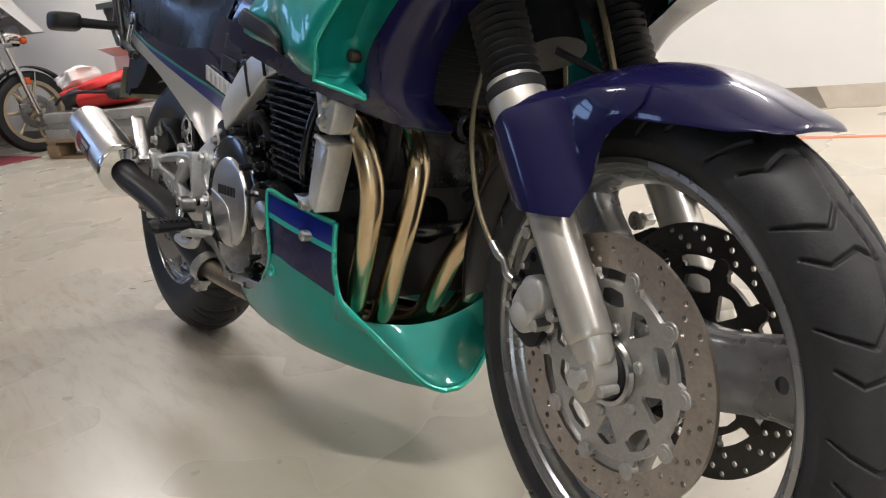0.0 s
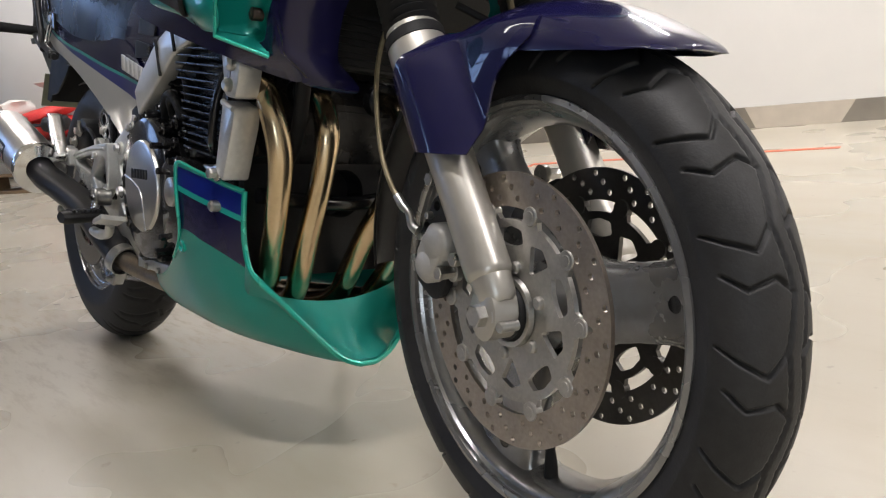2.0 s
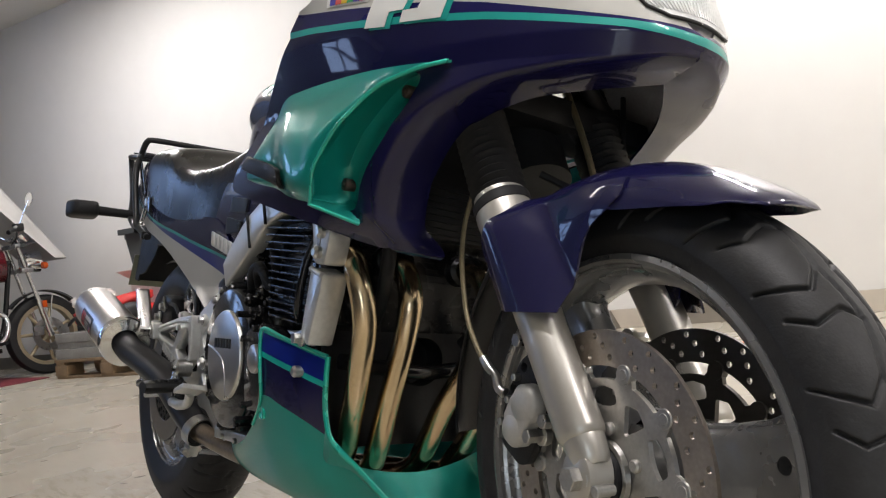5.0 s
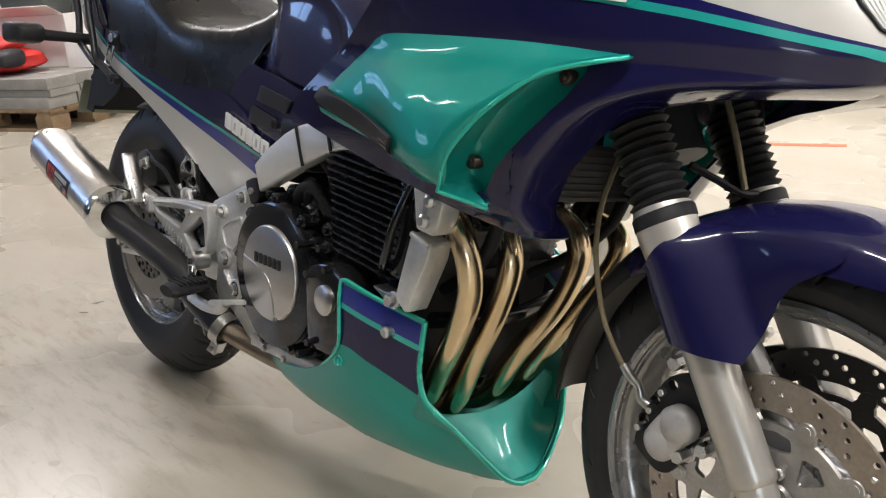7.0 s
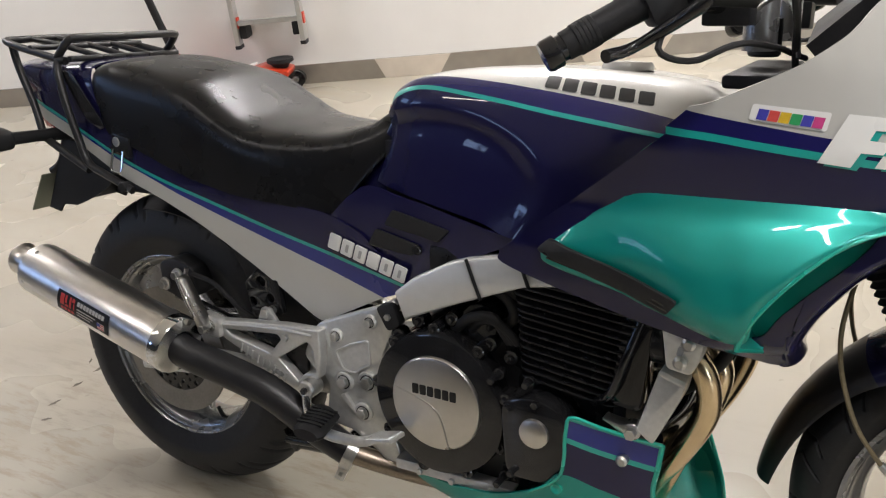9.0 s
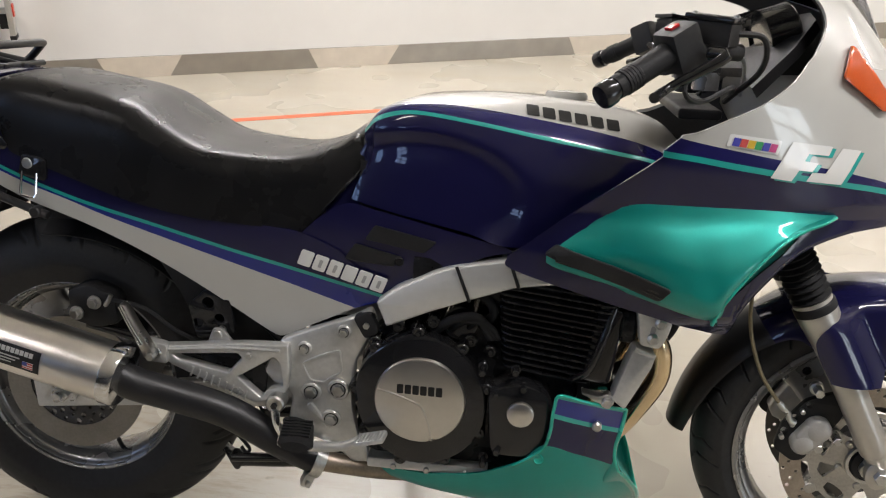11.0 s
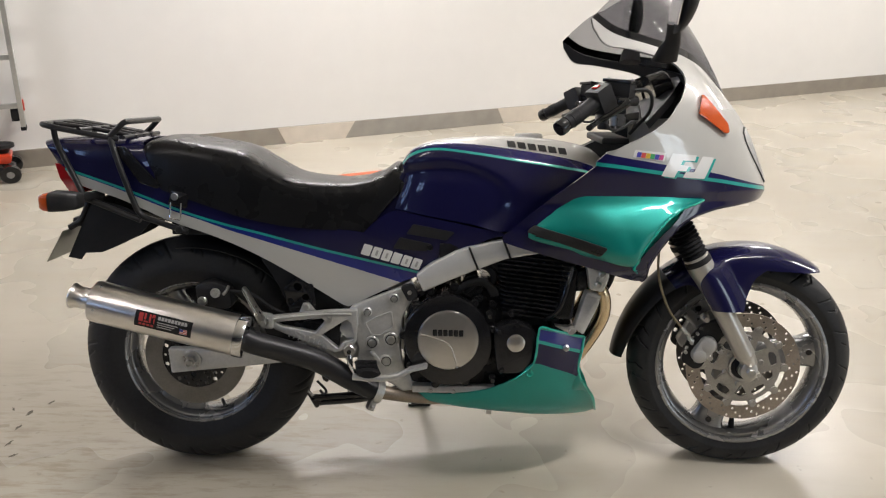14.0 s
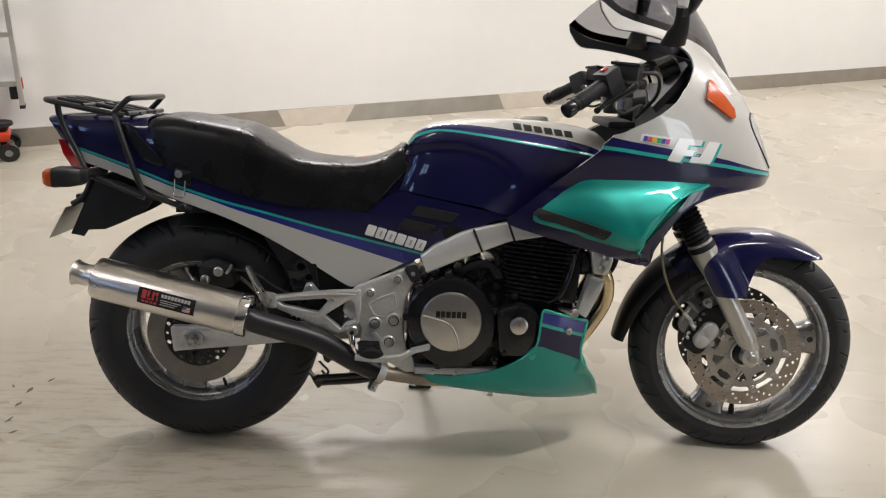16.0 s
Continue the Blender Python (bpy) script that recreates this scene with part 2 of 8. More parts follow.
for k, (x0, x1) in enumerate(((-0.44, 0.08), (1.14, 1.62), (-1.55, -1.12))):  # patches of light on the skirting, laid on as lighter plates
    p = tagged(link("skirting_panel_%d" % (k + 1), light_patch_plate(x0, x1), LIGHTPATCH), "bright patch of light on the metal skirting, made as a lighter plate", "baseboard", kind="structure")
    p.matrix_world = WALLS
for k, (a, b, sill) in enumerate(WINDOWS):
    win = tagged(new("window_%d" % (k + 1)), "white-framed window with bluish daylight", "window", kind="structure")
    win.matrix_world = WALLS
    for y in (a, (a + b) / 2 - 0.03, b - 0.06):
        part("window_frame", box(X0 - 0.14, X0 - 0.07, y, y + 0.06, sill, HEAD, 0.004), FRAMEMAT, win)
    for z in (sill, (sill + HEAD) / 2, HEAD - 0.06):
        for y in (a + 0.06, (a + b) / 2 + 0.03):
            part("glazing_bar", box(X0 - 0.135, X0 - 0.075, y, y + (b - a) / 2 - 0.09, z, z + 0.06, 0.004), FRAMEMAT, win)
    part("window_sill", box(X0 - 0.07, X0 + 0.05, a, b, sill - 0.03, sill + 0.002, 0.004), FRAMEMAT, win)
    area("window_light", WALLS @ pose(X0 - 0.2, (a + b) / 2, (sill + HEAD) / 2, 90, 0, -90), b - a, HEAD - sill, WINDOW_POWER * (HEAD - sill), (0.30, 0.50, 1.0))

win = tagged(new("window_%d" % (len(WINDOWS) + 1)), "tall white-framed window with white daylight", "window", kind="structure")
win.matrix_world = WALLS
for x in (SA, (SA + SB) / 2 - 0.04, SB - 0.08):
    part("window_frame", box(x, x + 0.08, Y0 - 0.14, Y0 - 0.07, SSILL, SHEAD, 0.004), FRAMEMAT, win)
for z in (SSILL, 1.2, 1.95, SHEAD - 0.08):
    for x in (SA + 0.08, (SA + SB) / 2 + 0.04):
        part("glazing_bar", box(x, x + (SB - SA) / 2 - 0.12, Y0 - 0.135, Y0 - 0.075, z, z + 0.08, 0.004), FRAMEMAT, win)
part("window_sill", box(SA, SB, Y0 - 0.07, Y0 + 0.05, SSILL - 0.03, SSILL + 0.002, 0.004), FRAMEMAT, win)
area("window_light", WALLS @ pose((SA + SB) / 2, Y0 - 0.2, (SSILL + SHEAD) / 2, 90, 0, 0), SB - SA, SHEAD - SSILL, 85, (0.82, 0.91, 1.0))

# fluorescent battens under the ceiling
LAMPGLOW = bpy.data.materials.new("lamp_diffuser")
LAMPGLOW.use_nodes = True
_b = LAMPGLOW.node_tree.nodes["Principled BSDF"]
_b.inputs["Emission Color"].default_value, _b.inputs["Emission Strength"].default_value = (1, 0.93, 0.82, 1), 4.0
for x, y, turn, power in LAMPS:
    m4 = WALLS @ pose(x, y, H, 0, 0, turn)
    lamp = tagged(new("ceiling_light"), "white ceiling batten with a glowing diffuser", "ceiling light", "battens under the ceiling")
    lamp.matrix_world = m4
    part("housing", box(-0.75, 0.75, -0.07, 0.07, -0.045, 0, 0.006), FRAMEMAT, lamp)
    part("diffuser", box(-0.73, 0.73, -0.055, 0.055, -0.062, -0.0455, 0.006), LAMPGLOW, lamp)
    area("ceiling_lamp_light", m4 @ pose(0, 0, -0.068), 1.46, 0.11, power, LAMP_COLOUR)
# ---- shape helpers ----
def smooth_path(pts, n):
    """n points along a Catmull-Rom curve through pts (any dimension)."""
    p = [np.array(q, float) for q in pts]
    p = [2 * p[0] - p[1]] + p + [2 * p[-1] - p[-2]]
    d = np.cumsum([0] + [max(1e-6, np.linalg.norm(p[i + 1] - p[i])) for i in range(1, len(p) - 2)])
    out = []
    for s in np.linspace(0, d[-1], n):
        k = min(len(d) - 2, int(np.searchsorted(d, s, "right") - 1))
        u = (s - d[k]) / (d[k + 1] - d[k])
        a, b, c, e = p[k:k + 4]
        out.append(0.5 * (2 * b + (c - a) * u + (2 * a - 5 * b + 4 * c - e) * u * u + (3 * b - a - 3 * c + e) * u ** 3))
    return out


def ease(pts, n):
    """A Catmull-Rom curve with the same number of samples between each two control points."""
    p = [np.array(q, float) for q in pts]
    p = [2 * p[0] - p[1]] + p + [2 * p[-1] - p[-2]]
    out = []
    for k in range(len(p) - 3):
        a, b, c, e = p[k:k + 4]
        for u in np.arange(n) / n:
            out.append(0.5 * (2 * b + (c - a) * u + (2 * a - 5 * b + 4 * c - e) * u * u + (3 * b - a - 3 * c + e) * u ** 3))
    return out + [p[-2]]


def loft(rings, bm=None, closed=True, caps=True, mats=None):
    """Skins a row of rings of as many points each; mats: a slot for each band round the ring."""
    bm = bm or bmesh.new()
    vs = [[bm.verts.new(Vector(p)) for p in r] for r in rings]
    n = len(vs[0])
    for a, b in zip(vs, vs[1:]):
        for i in range(n if closed else n - 1):
            j = (i + 1) % n
            try:
                f = bm.faces.new((a[i], a[j], b[j], b[i]))
                if mats:
                    f.material_index = mats[i]
            except ValueError:
                pass
    if caps and closed:
        for r in (vs[0][::-1], vs[-1]):
            bm.faces.new(r)
    return bm


def tube(pts, r, segs=10, n=None, bm=None, ends=None):
    """A round bar along a smooth path; r: one radius or one for each point."""
    path = [Vector(p) for p in (smooth_path(pts, n) if n else pts)]
    rs = [r] * len(path) if not isinstance(r, (list, tuple)) else list(np.interp(np.linspace(0, 1, len(path)), np.linspace(0, 1, len(r)), r))
    side = None
    rings = []
    for i, p in enumerate(path):
        d = (path[min(i + 1, len(path) - 1)] - path[max(i - 1, 0)]).normalized()
        if side is None:
            side = d.orthogonal().normalized()
        side = (side - d * side.dot(d)).normalized()
        up = d.cross(side)
        rings.append([p + (side * math.cos(a) + up * math.sin(a)) * rs[i] for a in [2 * math.pi * k / segs for k in range(segs)]])
    bm = loft(rings, bm)
    return bm


def lathe(profile, segs=64, bm=None, m=None, axis=None):
    """Turns (radius, y) pairs round the y axis."""
    bm = bm or bmesh.new()
    m = m or Matrix()
    rings = []
    for k in range(segs):
        a = 2 * math.pi * k / segs
        rings.append([bm.verts.new(m @ Vector((r * math.cos(a), y, r * math.sin(a)))) for r, y in profile])
    for k in range(segs):
        p, q = rings[k], rings[(k + 1) % segs]
        for i in range(len(profile) - 1):
            bm.faces.new((p[i], p[i + 1], q[i + 1], q[i]))
    for i in (0, len(profile) - 1):
        if profile[i][0] < 1e-5:
            bmesh.ops.remove_doubles(bm, verts=[r[i] for r in rings], dist=1e-5)
    bmesh.ops.recalc_face_normals(bm, faces=bm.faces)
    return bm


def puck(c, r, y0, y1, segs=24, bevel=0.0015, bm=None, turn=None):
    """A bevelled round plug on the y axis at c (x, z); y0 is its outer face."""
    s = -1 if y0 < y1 else 1
    prof = [(0, y1), (r, y1), (r, y0 - s * bevel), (r - bevel, y0), (0, y0)]
    return lathe([(max(a, 1e-6), b) for a, b in prof], segs, bm, Matrix.Translation((c[0], 0, c[1])) @ (turn or Matrix()))


def plate(loops, y0, y1, bevel=0.0, bm=None):
    """A flat plate in x and z with holes: the first loop is its outline. It reaches from y0 to y1."""
    cu = bpy.data.curves.new("outline", "CURVE")
    cu.dimensions, cu.fill_mode, cu.bevel_depth, cu.bevel_resolution = "2D", "BOTH", bevel, 1
    cu.extrude, cu.offset = abs(y1 - y0) / 2 - bevel, -bevel
    for lp in loops:
        sp = cu.splines.new("POLY")
        sp.points.add(len(lp) - 1)
        for q, (x, z) in zip(sp.points, lp):
            q.co = (x, z, 0, 1)
        sp.use_cyclic_u = True
    ob = bpy.data.objects.new("outline", cu)
    scene.collection.objects.link(ob)
    bpy.context.view_layer.update()
    me = bpy.data.meshes.new_from_object(ob.evaluated_get(bpy.context.evaluated_depsgraph_get()))
    bpy.data.objects.remove(ob)
    bpy.data.curves.remove(cu)
    me.transform(pose(0, (y0 + y1) / 2, 0, 90))
    bm = bm or bmesh.new()
    bm.from_mesh(me)
    bpy.data.meshes.remove(me)
    bmesh.ops.remove_doubles(bm, verts=bm.verts, dist=1e-6)
    return bm


def circle(x, z, r, n=16, a0=0.0):
    return [(x + r * math.cos(a0 + 2 * math.pi * k / n), z + r * math.sin(a0 + 2 * math.pi * k / n)) for k in range(n)]


def rounded(pts, r=0.006, n=4):
    """An outline with its corners rounded off."""
    out = []
    m = len(pts)
    for i in range(m):
        p, a, b = (np.array(pts[i % m], float), np.array(pts[i - 1], float), np.array(pts[(i + 1) % m], float))
        da, db = a - p, b - p
        la, lb = np.linalg.norm(da), np.linalg.norm(db)
        k = min(r, la * 0.45, lb * 0.45)
        s, e = p + da / la * k, p + db / lb * k
        for u in np.linspace(0, 1, n + 1):
            out.append(tuple((1 - u) ** 2 * s + 2 * u * (1 - u) * p + u * u * e))
    return out


def bent_plate(loops, yf, t, bevel=0.0, bm=None, cuts=0.02):
    """A thin plate in x and z laid on the surface y = yf(x, z)."""
    p = plate(loops, 0, t, bevel)
    xs = [v.co.x for v in p.verts]
    zs = [v.co.z for v in p.verts]
    bmesh.ops.triangulate(p, faces=p.faces)
    for lo, hi, no in ((min(xs), max(xs), (1, 0, 0)), (min(zs), max(zs), (0, 0, 1))):
        for c in np.arange(lo + cuts, hi, cuts):
            co = (c, 0, 0) if no[0] else (0, 0, c)
            bmesh.ops.bisect_plane(p, geom=p.verts[:] + p.edges[:] + p.faces[:], plane_co=co, plane_no=no)
    for v in p.verts:
        v.co.y += yf(v.co.x, v.co.z) - t
    return p


def strip(lines, bm=None, mats=None, close=False):
    """A skin over polylines of as many points; mats: a slot for each band between two lines."""
    bm = bm or bmesh.new()
    vs = [[bm.verts.new(Vector(p)) for p in l] for l in lines]
    for k, (a, b) in enumerate(zip(vs, vs[1:])):
        for i in range(len(a) - 1):
            f = bm.faces.new((a[i], a[i + 1], b[i + 1], b[i]))
            if mats:
                f.material_index = mats[k]
    return bm


def thicken(bm, t):
    """Gives a skin real thickness, inwards of its normals for t above 0, outwards below."""
    bmesh.ops.remove_doubles(bm, verts=bm.verts, dist=1e-5)
    bmesh.ops.recalc_face_normals(bm, faces=bm.faces)
    bm.normal_update()
    rim = [e for e in bm.edges if e.is_boundary]
    old = bm.faces[:]
    twin = {v: bm.verts.new(v.co - v.normal * t) for v in bm.verts[:]}
    for f in old:
        g = bm.faces.new([twin[v] for v in reversed(f.verts)])
        g.material_index = f.material_index
    for e in rim:
        f = e.link_faces[0]
        va, vb = e.verts
        vs = f.verts[:]
        if vs[(vs.index(va) + 1) % len(vs)] != vb:
            va, vb = vb, va
        g = bm.faces.new((vb, va, twin[va], twin[vb]))
        g.material_index = f.material_index
    if t < 0:
        bmesh.ops.reverse_faces(bm, faces=bm.faces)
    return bm


def inside(x, z, poly):
    c = False
    for i in range(len(poly)):
        (x0, z0), (x1, z1) = poly[i - 1], poly[i]
        if (z0 > z) != (z1 > z) and x < (x1 - x0) * (z - z0) / (z1 - z0) + x0:
            c = not c
    return c


def mirrored(bm):
    """Adds the left half to a right half."""
    g = bmesh.ops.duplicate(bm, geom=bm.verts[:] + bm.edges[:] + bm.faces[:])["geom"]
    vs = [v for v in g if isinstance(v, bmesh.types.BMVert)]
    for v in vs:
        v.co.y = -v.co.y
    bmesh.ops.reverse_faces(bm, faces=[f for f in g if isinstance(f, bmesh.types.BMFace)])
    bmesh.ops.remove_doubles(bm, verts=bm.verts, dist=2e-4)
    return bm


def hexbolt(c, r, y0, y1, bm=None, washer=True):
    bm = puck(c, r, y0, y1, 6, 0.001, bm)
    if washer:
        puck(c, r * 1.45, y0 * 0.3 + y1 * 0.7, y1, 20, 0.0008, bm)
    return bm


def moved(bm, m):
    bm.transform(m)
    return bm


def step(a, b, x):
    u = min(1.0, max(0.0, (x - a) / (b - a)))
    return u * u * (3 - 2 * u)


def between(a, b, k):
    """k lines between two, not counting the first."""
    return [[tuple(np.array(p) * (1 - u) + np.array(q) * u) for p, q in zip(a, b)] for u in (np.arange(k) + 1) / k]


def sheet(edges, counts, slots, n=5, yf=None):
    """A skin through side-view lines (x, z), with counts rows between each two, laid on y = yf."""
    flat = [ease(e, n) for e in edges]
    rows, mats = [flat[0]], []
    for a, b, c, m in zip(flat, flat[1:], counts, slots):
        rows += between(a, b, c)
        mats += [m] * c
    return strip([[(p[0], yf(p[0], p[1]), p[1]) for p in r] for r in rows], mats=mats)
# ---- the motorcycle: front end ----
LEAN, STEER = 10.5, -4.2
bike = tagged(new("motorcycle"), "dark blue, turquoise and silver touring motorcycle on its side stand", "motorcycle")
bike.matrix_world = pose(0, 0, 0, -LEAN)
FW = Vector((1.49, 0, 0.296))
FORK_UP = Vector((-0.489, 0, 0.872))
_p = Matrix.Translation((1.235, 0, 0.70))
STEERING = _p @ Matrix.Rotation(radians(STEER), 4, FORK_UP) @ _p.inverted()


def tyre_mesh(R, rim, hw, nu, nv, pitches, groove):
    """A tyre with its tread cut in as real grooves, round the y axis."""
    v = np.linspace(-1, 1, nv)
    a = np.sign(v) * np.abs(v) ** 1.0 * 1.0
    ang = a * 2.05
    k = (R - rim) / (1 - math.cos(2.05))
    y = hw * np.sin(np.clip(ang, -1.5708, 1.5708)) * np.where(np.abs(ang) > 1.5708, 1 - 0.16 * (np.abs(ang) - 1.5708) / 0.48, 1.0)
    r = rim + (R - rim) * (np.cos(ang) - math.cos(2.05)) / (1 - math.cos(2.05))
    u = np.arange(nu) / nu
    s = np.concatenate([[0], np.cumsum(np.hypot(np.diff(y), np.diff(r)))])
    s -= s[nv // 2]
    pitch = 2 * math.pi * R / pitches
    U, S = np.meshgrid((u * pitches) % 1.0 * pitch, s, indexing="ij")
    d = np.full(U.shape, 9.0)
    for (x0, y0, x1, y1, w) in groove:
        for off in (-pitch, 0, pitch):
            for sg in (1, -1):
                shift = 0 if sg == 1 else pitch / 2
                ax, bx = x0 + off + shift, x1 + off + shift
                ay, by = y0 * sg, y1 * sg
                dx, dy = bx - ax, by - ay
                t = np.clip(((U - ax) * dx + (S - ay) * dy) / (dx * dx + dy * dy), 0, 1)
                d = np.minimum(d, np.hypot(U - ax - t * dx, S - ay - t * dy) / w)
    depth = 0.0045 * np.clip(1.5 - d, 0, 1)
    rr = r[None, :] - depth * np.clip(np.cos(ang), 0, 1)[None, :]
    yy = y[None, :] - depth * np.clip(np.sin(ang), -1, 1)[None, :]
    th = -2 * math.pi * u[:, None]
    co = np.stack([rr * np.cos(th), yy + 0 * th, rr * np.sin(th)], -1).reshape(-1, 3)
    i, j = np.meshgrid(np.arange(nu), np.arange(nv - 1), indexing="ij")
    q = np.stack([i * nv + j, i * nv + j + 1, ((i + 1) % nu) * nv + j + 1, ((i + 1) % nu) * nv + j], -1).reshape(-1, 4)
    me = bpy.data.meshes.new("tyre")
    me.from_pydata(co.tolist(), [], q.tolist())
    me.shade_smooth()
    me.materials.append(TYRE)
    return me


def attach(name, me, parent, m=None, label=""):
    ob = new(name, me)
    ob.parent = parent
    if m:
        ob.matrix_local = m
    if label:
        ob["label"] = label
    return ob


def disc_rotor(R, inner, holes, yc, t=0.005):
    loops = [circle(0, 0, R, 96), circle(0, 0, inner, 72)]
    for k in range(holes):
        for j, rr in enumerate((0.25, 0.55, 0.82)):
            a = 2 * math.pi * (k + 0.3 * j + 0.12 * (k % 2)) / holes
            rad = inner + (R - inner) * rr
            loops.append(circle(rad * math.cos(a), rad * math.sin(a), 0.0037, 8))
    return plate(loops, yc - t / 2, yc + t / 2, 0.0)


def disc_carrier(outer, hub, yc, n=10):
    """The spider between hub and rotor: a web with small tabs at the bobbins, triangles near the hub and long ovals outside them."""
    edge = []
    for k in range(n * 14):
        a = 2 * math.pi * k / (n * 14)
        q = outer - 0.001 - 0.013 * step(0.10, 0.30, 0.5 - 0.5 * math.cos(n * a))
        edge.append((q * math.cos(a), q * math.sin(a)))
    loops = [edge, circle(0, 0, hub, 40)]
    span = outer - hub
    for k in range(n):
        a = 2 * math.pi * (k + 0.5) / n
        if k % 2:
            r0, r1, r2, w = hub + 0.24 * span, hub + 0.58 * span, hub + 0.66 * span, 0.21
            outline = [(r0, -0.04), (r0, 0.04), (r1, w), (r2, 0.0), (r1, -w)]
        else:
            r0, r1, w = hub + 0.46 * span, hub + 0.70 * span, 0.27
            outline = [(r0, -0.10), (r0, 0.10), (r0 + 0.3 * (r1 - r0), w), (r1, 0.20), (r1 + 0.002, 0.0), (r1, -0.20), (r0 + 0.3 * (r1 - r0), -w)]
        loops.append(rounded([(r * math.cos(a + w), r * math.sin(a + w)) for r, w in outline], 0.0035, 3))
    return plate(loops, yc - 0.003, yc + 0.003, 0.0)


# front wheel: cast rim with three broad hollow spokes
wheel_m = STEERING @ Matrix.Translation(FW + Vector((0.004, 0, 0.002))) @ Matrix.Scale(1.02, 4)
bm = lathe([(0.2285, 0.051), (0.2285, 0.047), (0.217, 0.044), (0.2145, 0.040), (0.2125, 0.0395), (0.2085, 0.036), (0.2035, 0.030), (0.2, 0.017), (0.1965, 0.0), (0.2, -0.017),
            (0.2035, -0.030), (0.2085, -0.036), (0.2125, -0.0395), (0.2145, -0.040), (0.217, -0.044), (0.2285, -0.047), (0.2285, -0.051), (0.2225, -0.0525), (0.2185, -0.050),
            (0.2185, 0.050), (0.2225, 0.0525), (0.2285, 0.051)], 120)
front_wheel = part("front_wheel", bm, CASTGREY, bike, "grey cast three-spoke wheel")
front_wheel.matrix_local = wheel_m
for a0 in (9, 129, 249):
    rings = []
    for r, w, t in ((0.035, 0.060, 0.030), (0.06, 0.050, 0.027), (0.09, 0.042, 0.024), (0.13, 0.040, 0.0225), (0.17, 0.041, 0.023), (0.19, 0.046, 0.024), (0.203, 0.058, 0.026)):
        ring = []
        for k in range(20):
            b = 2 * math.pi * k / 20
            cx, cy = math.copysign(abs(math.cos(b)) ** 0.45, math.cos(b)) * w, math.copysign(abs(math.sin(b)) ** 0.45, math.sin(b)) * t
            ring.append((r, cy, cx))
        rings.append(ring)
    part("spoke", loft([[Matrix.Rotation(radians(-a0), 4, "Y") @ Vector(p) for p in rg] for rg in rings]), CASTGREY, front_wheel)
part("hub", lathe([(0.018, 0.055), (0.034, 0.055), (0.036, 0.04), (0.05, 0.03), (0.05, -0.03), (0.036, -0.04), (0.034, -0.055), (0.018, -0.055)], 40), CASTGREY, front_wheel)
HOOK = [(0.000, 0.004, 0.050, 0.014, 0.0019), (0.050, 0.014, 0.072, 0.032, 0.0019), (0.072, 0.032, 0.058, 0.058, 0.0018), (0.058, 0.058, 0.046, 0.076, 0.0014),
        (0.000, 0.004, -0.014, 0.020, 0.0019), (-0.014, 0.020, -0.006, 0.046, 0.0018), (-0.006, 0.046, -0.022, 0.066, 0.0015), (0.050, 0.014, 0.106, 0.005, 0.0016)]
attach("tyre", tyre_mesh(0.298, 0.2235, 0.0550, 1360, 121, 17, HOOK), front_wheel, None, "black tyre with hooked tread grooves")
# far-side disc and carrier take a darker copy, shade put into the colour
for s, mat in ((-1, DISC), (1, DISCSHADED)):
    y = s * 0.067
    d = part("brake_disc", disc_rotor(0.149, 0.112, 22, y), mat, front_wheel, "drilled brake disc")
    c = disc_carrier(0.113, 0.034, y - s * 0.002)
    for k in range(10):
        a = 2 * math.pi * k / 10
        puck((0.1085 * math.cos(a), 0.1085 * math.sin(a)), 0.0105, y + s * 0.0042, y - s * 0.006, 20, 0.0010, c)
        puck((0.1085 * math.cos(a), 0.1085 * math.sin(a)), 0.0060, y + s * 0.0048, y, 14, 0.0005, c)
    for k in range(6):
        a = 2 * math.pi * (k + 0.3) / 6
        puck((0.049 * math.cos(a), 0.049 * math.sin(a)), 0.0070, y + s * 0.0065, y, 16, 0.0020, c)
    part("disc_carrier", c, CARRIER if s < 0 else DISCSHADED, front_wheel, smooth=25)
    part("hub_seal", lathe([(0.012, y + s * 0.016), (0.020, y + s * 0.016), (0.030, y + s * 0.012), (0.033, y + s * 0.004), (0.033, y - s * 0.02)], 40), BLACKMATT, front_wheel)
    part("hub_ring", lathe([(0.0335, y + s * 0.008), (0.0385, y + s * 0.008), (0.0395, y + s * 0.002), (0.0335, y + s * 0.002)], 40), STEEL, front_wheel)
bm = tube([(0, -0.010, -0.199), (0, -0.010, -0.185), (0, -0.011, -0.165), (0, -0.012, -0.153)], [0.0085, 0.0075, 0.0055, 0.0058], 12, 12)
part("valve", bm, RUBBER, front_wheel)
for a0 in (9, 129, 249):
    a = radians(a0)
    part("spoke_drain", puck((0.187 * math.cos(a), 0.187 * math.sin(a)), 0.0085, -0.0247, -0.018, 20, 0.001), BLACK, front_wheel)


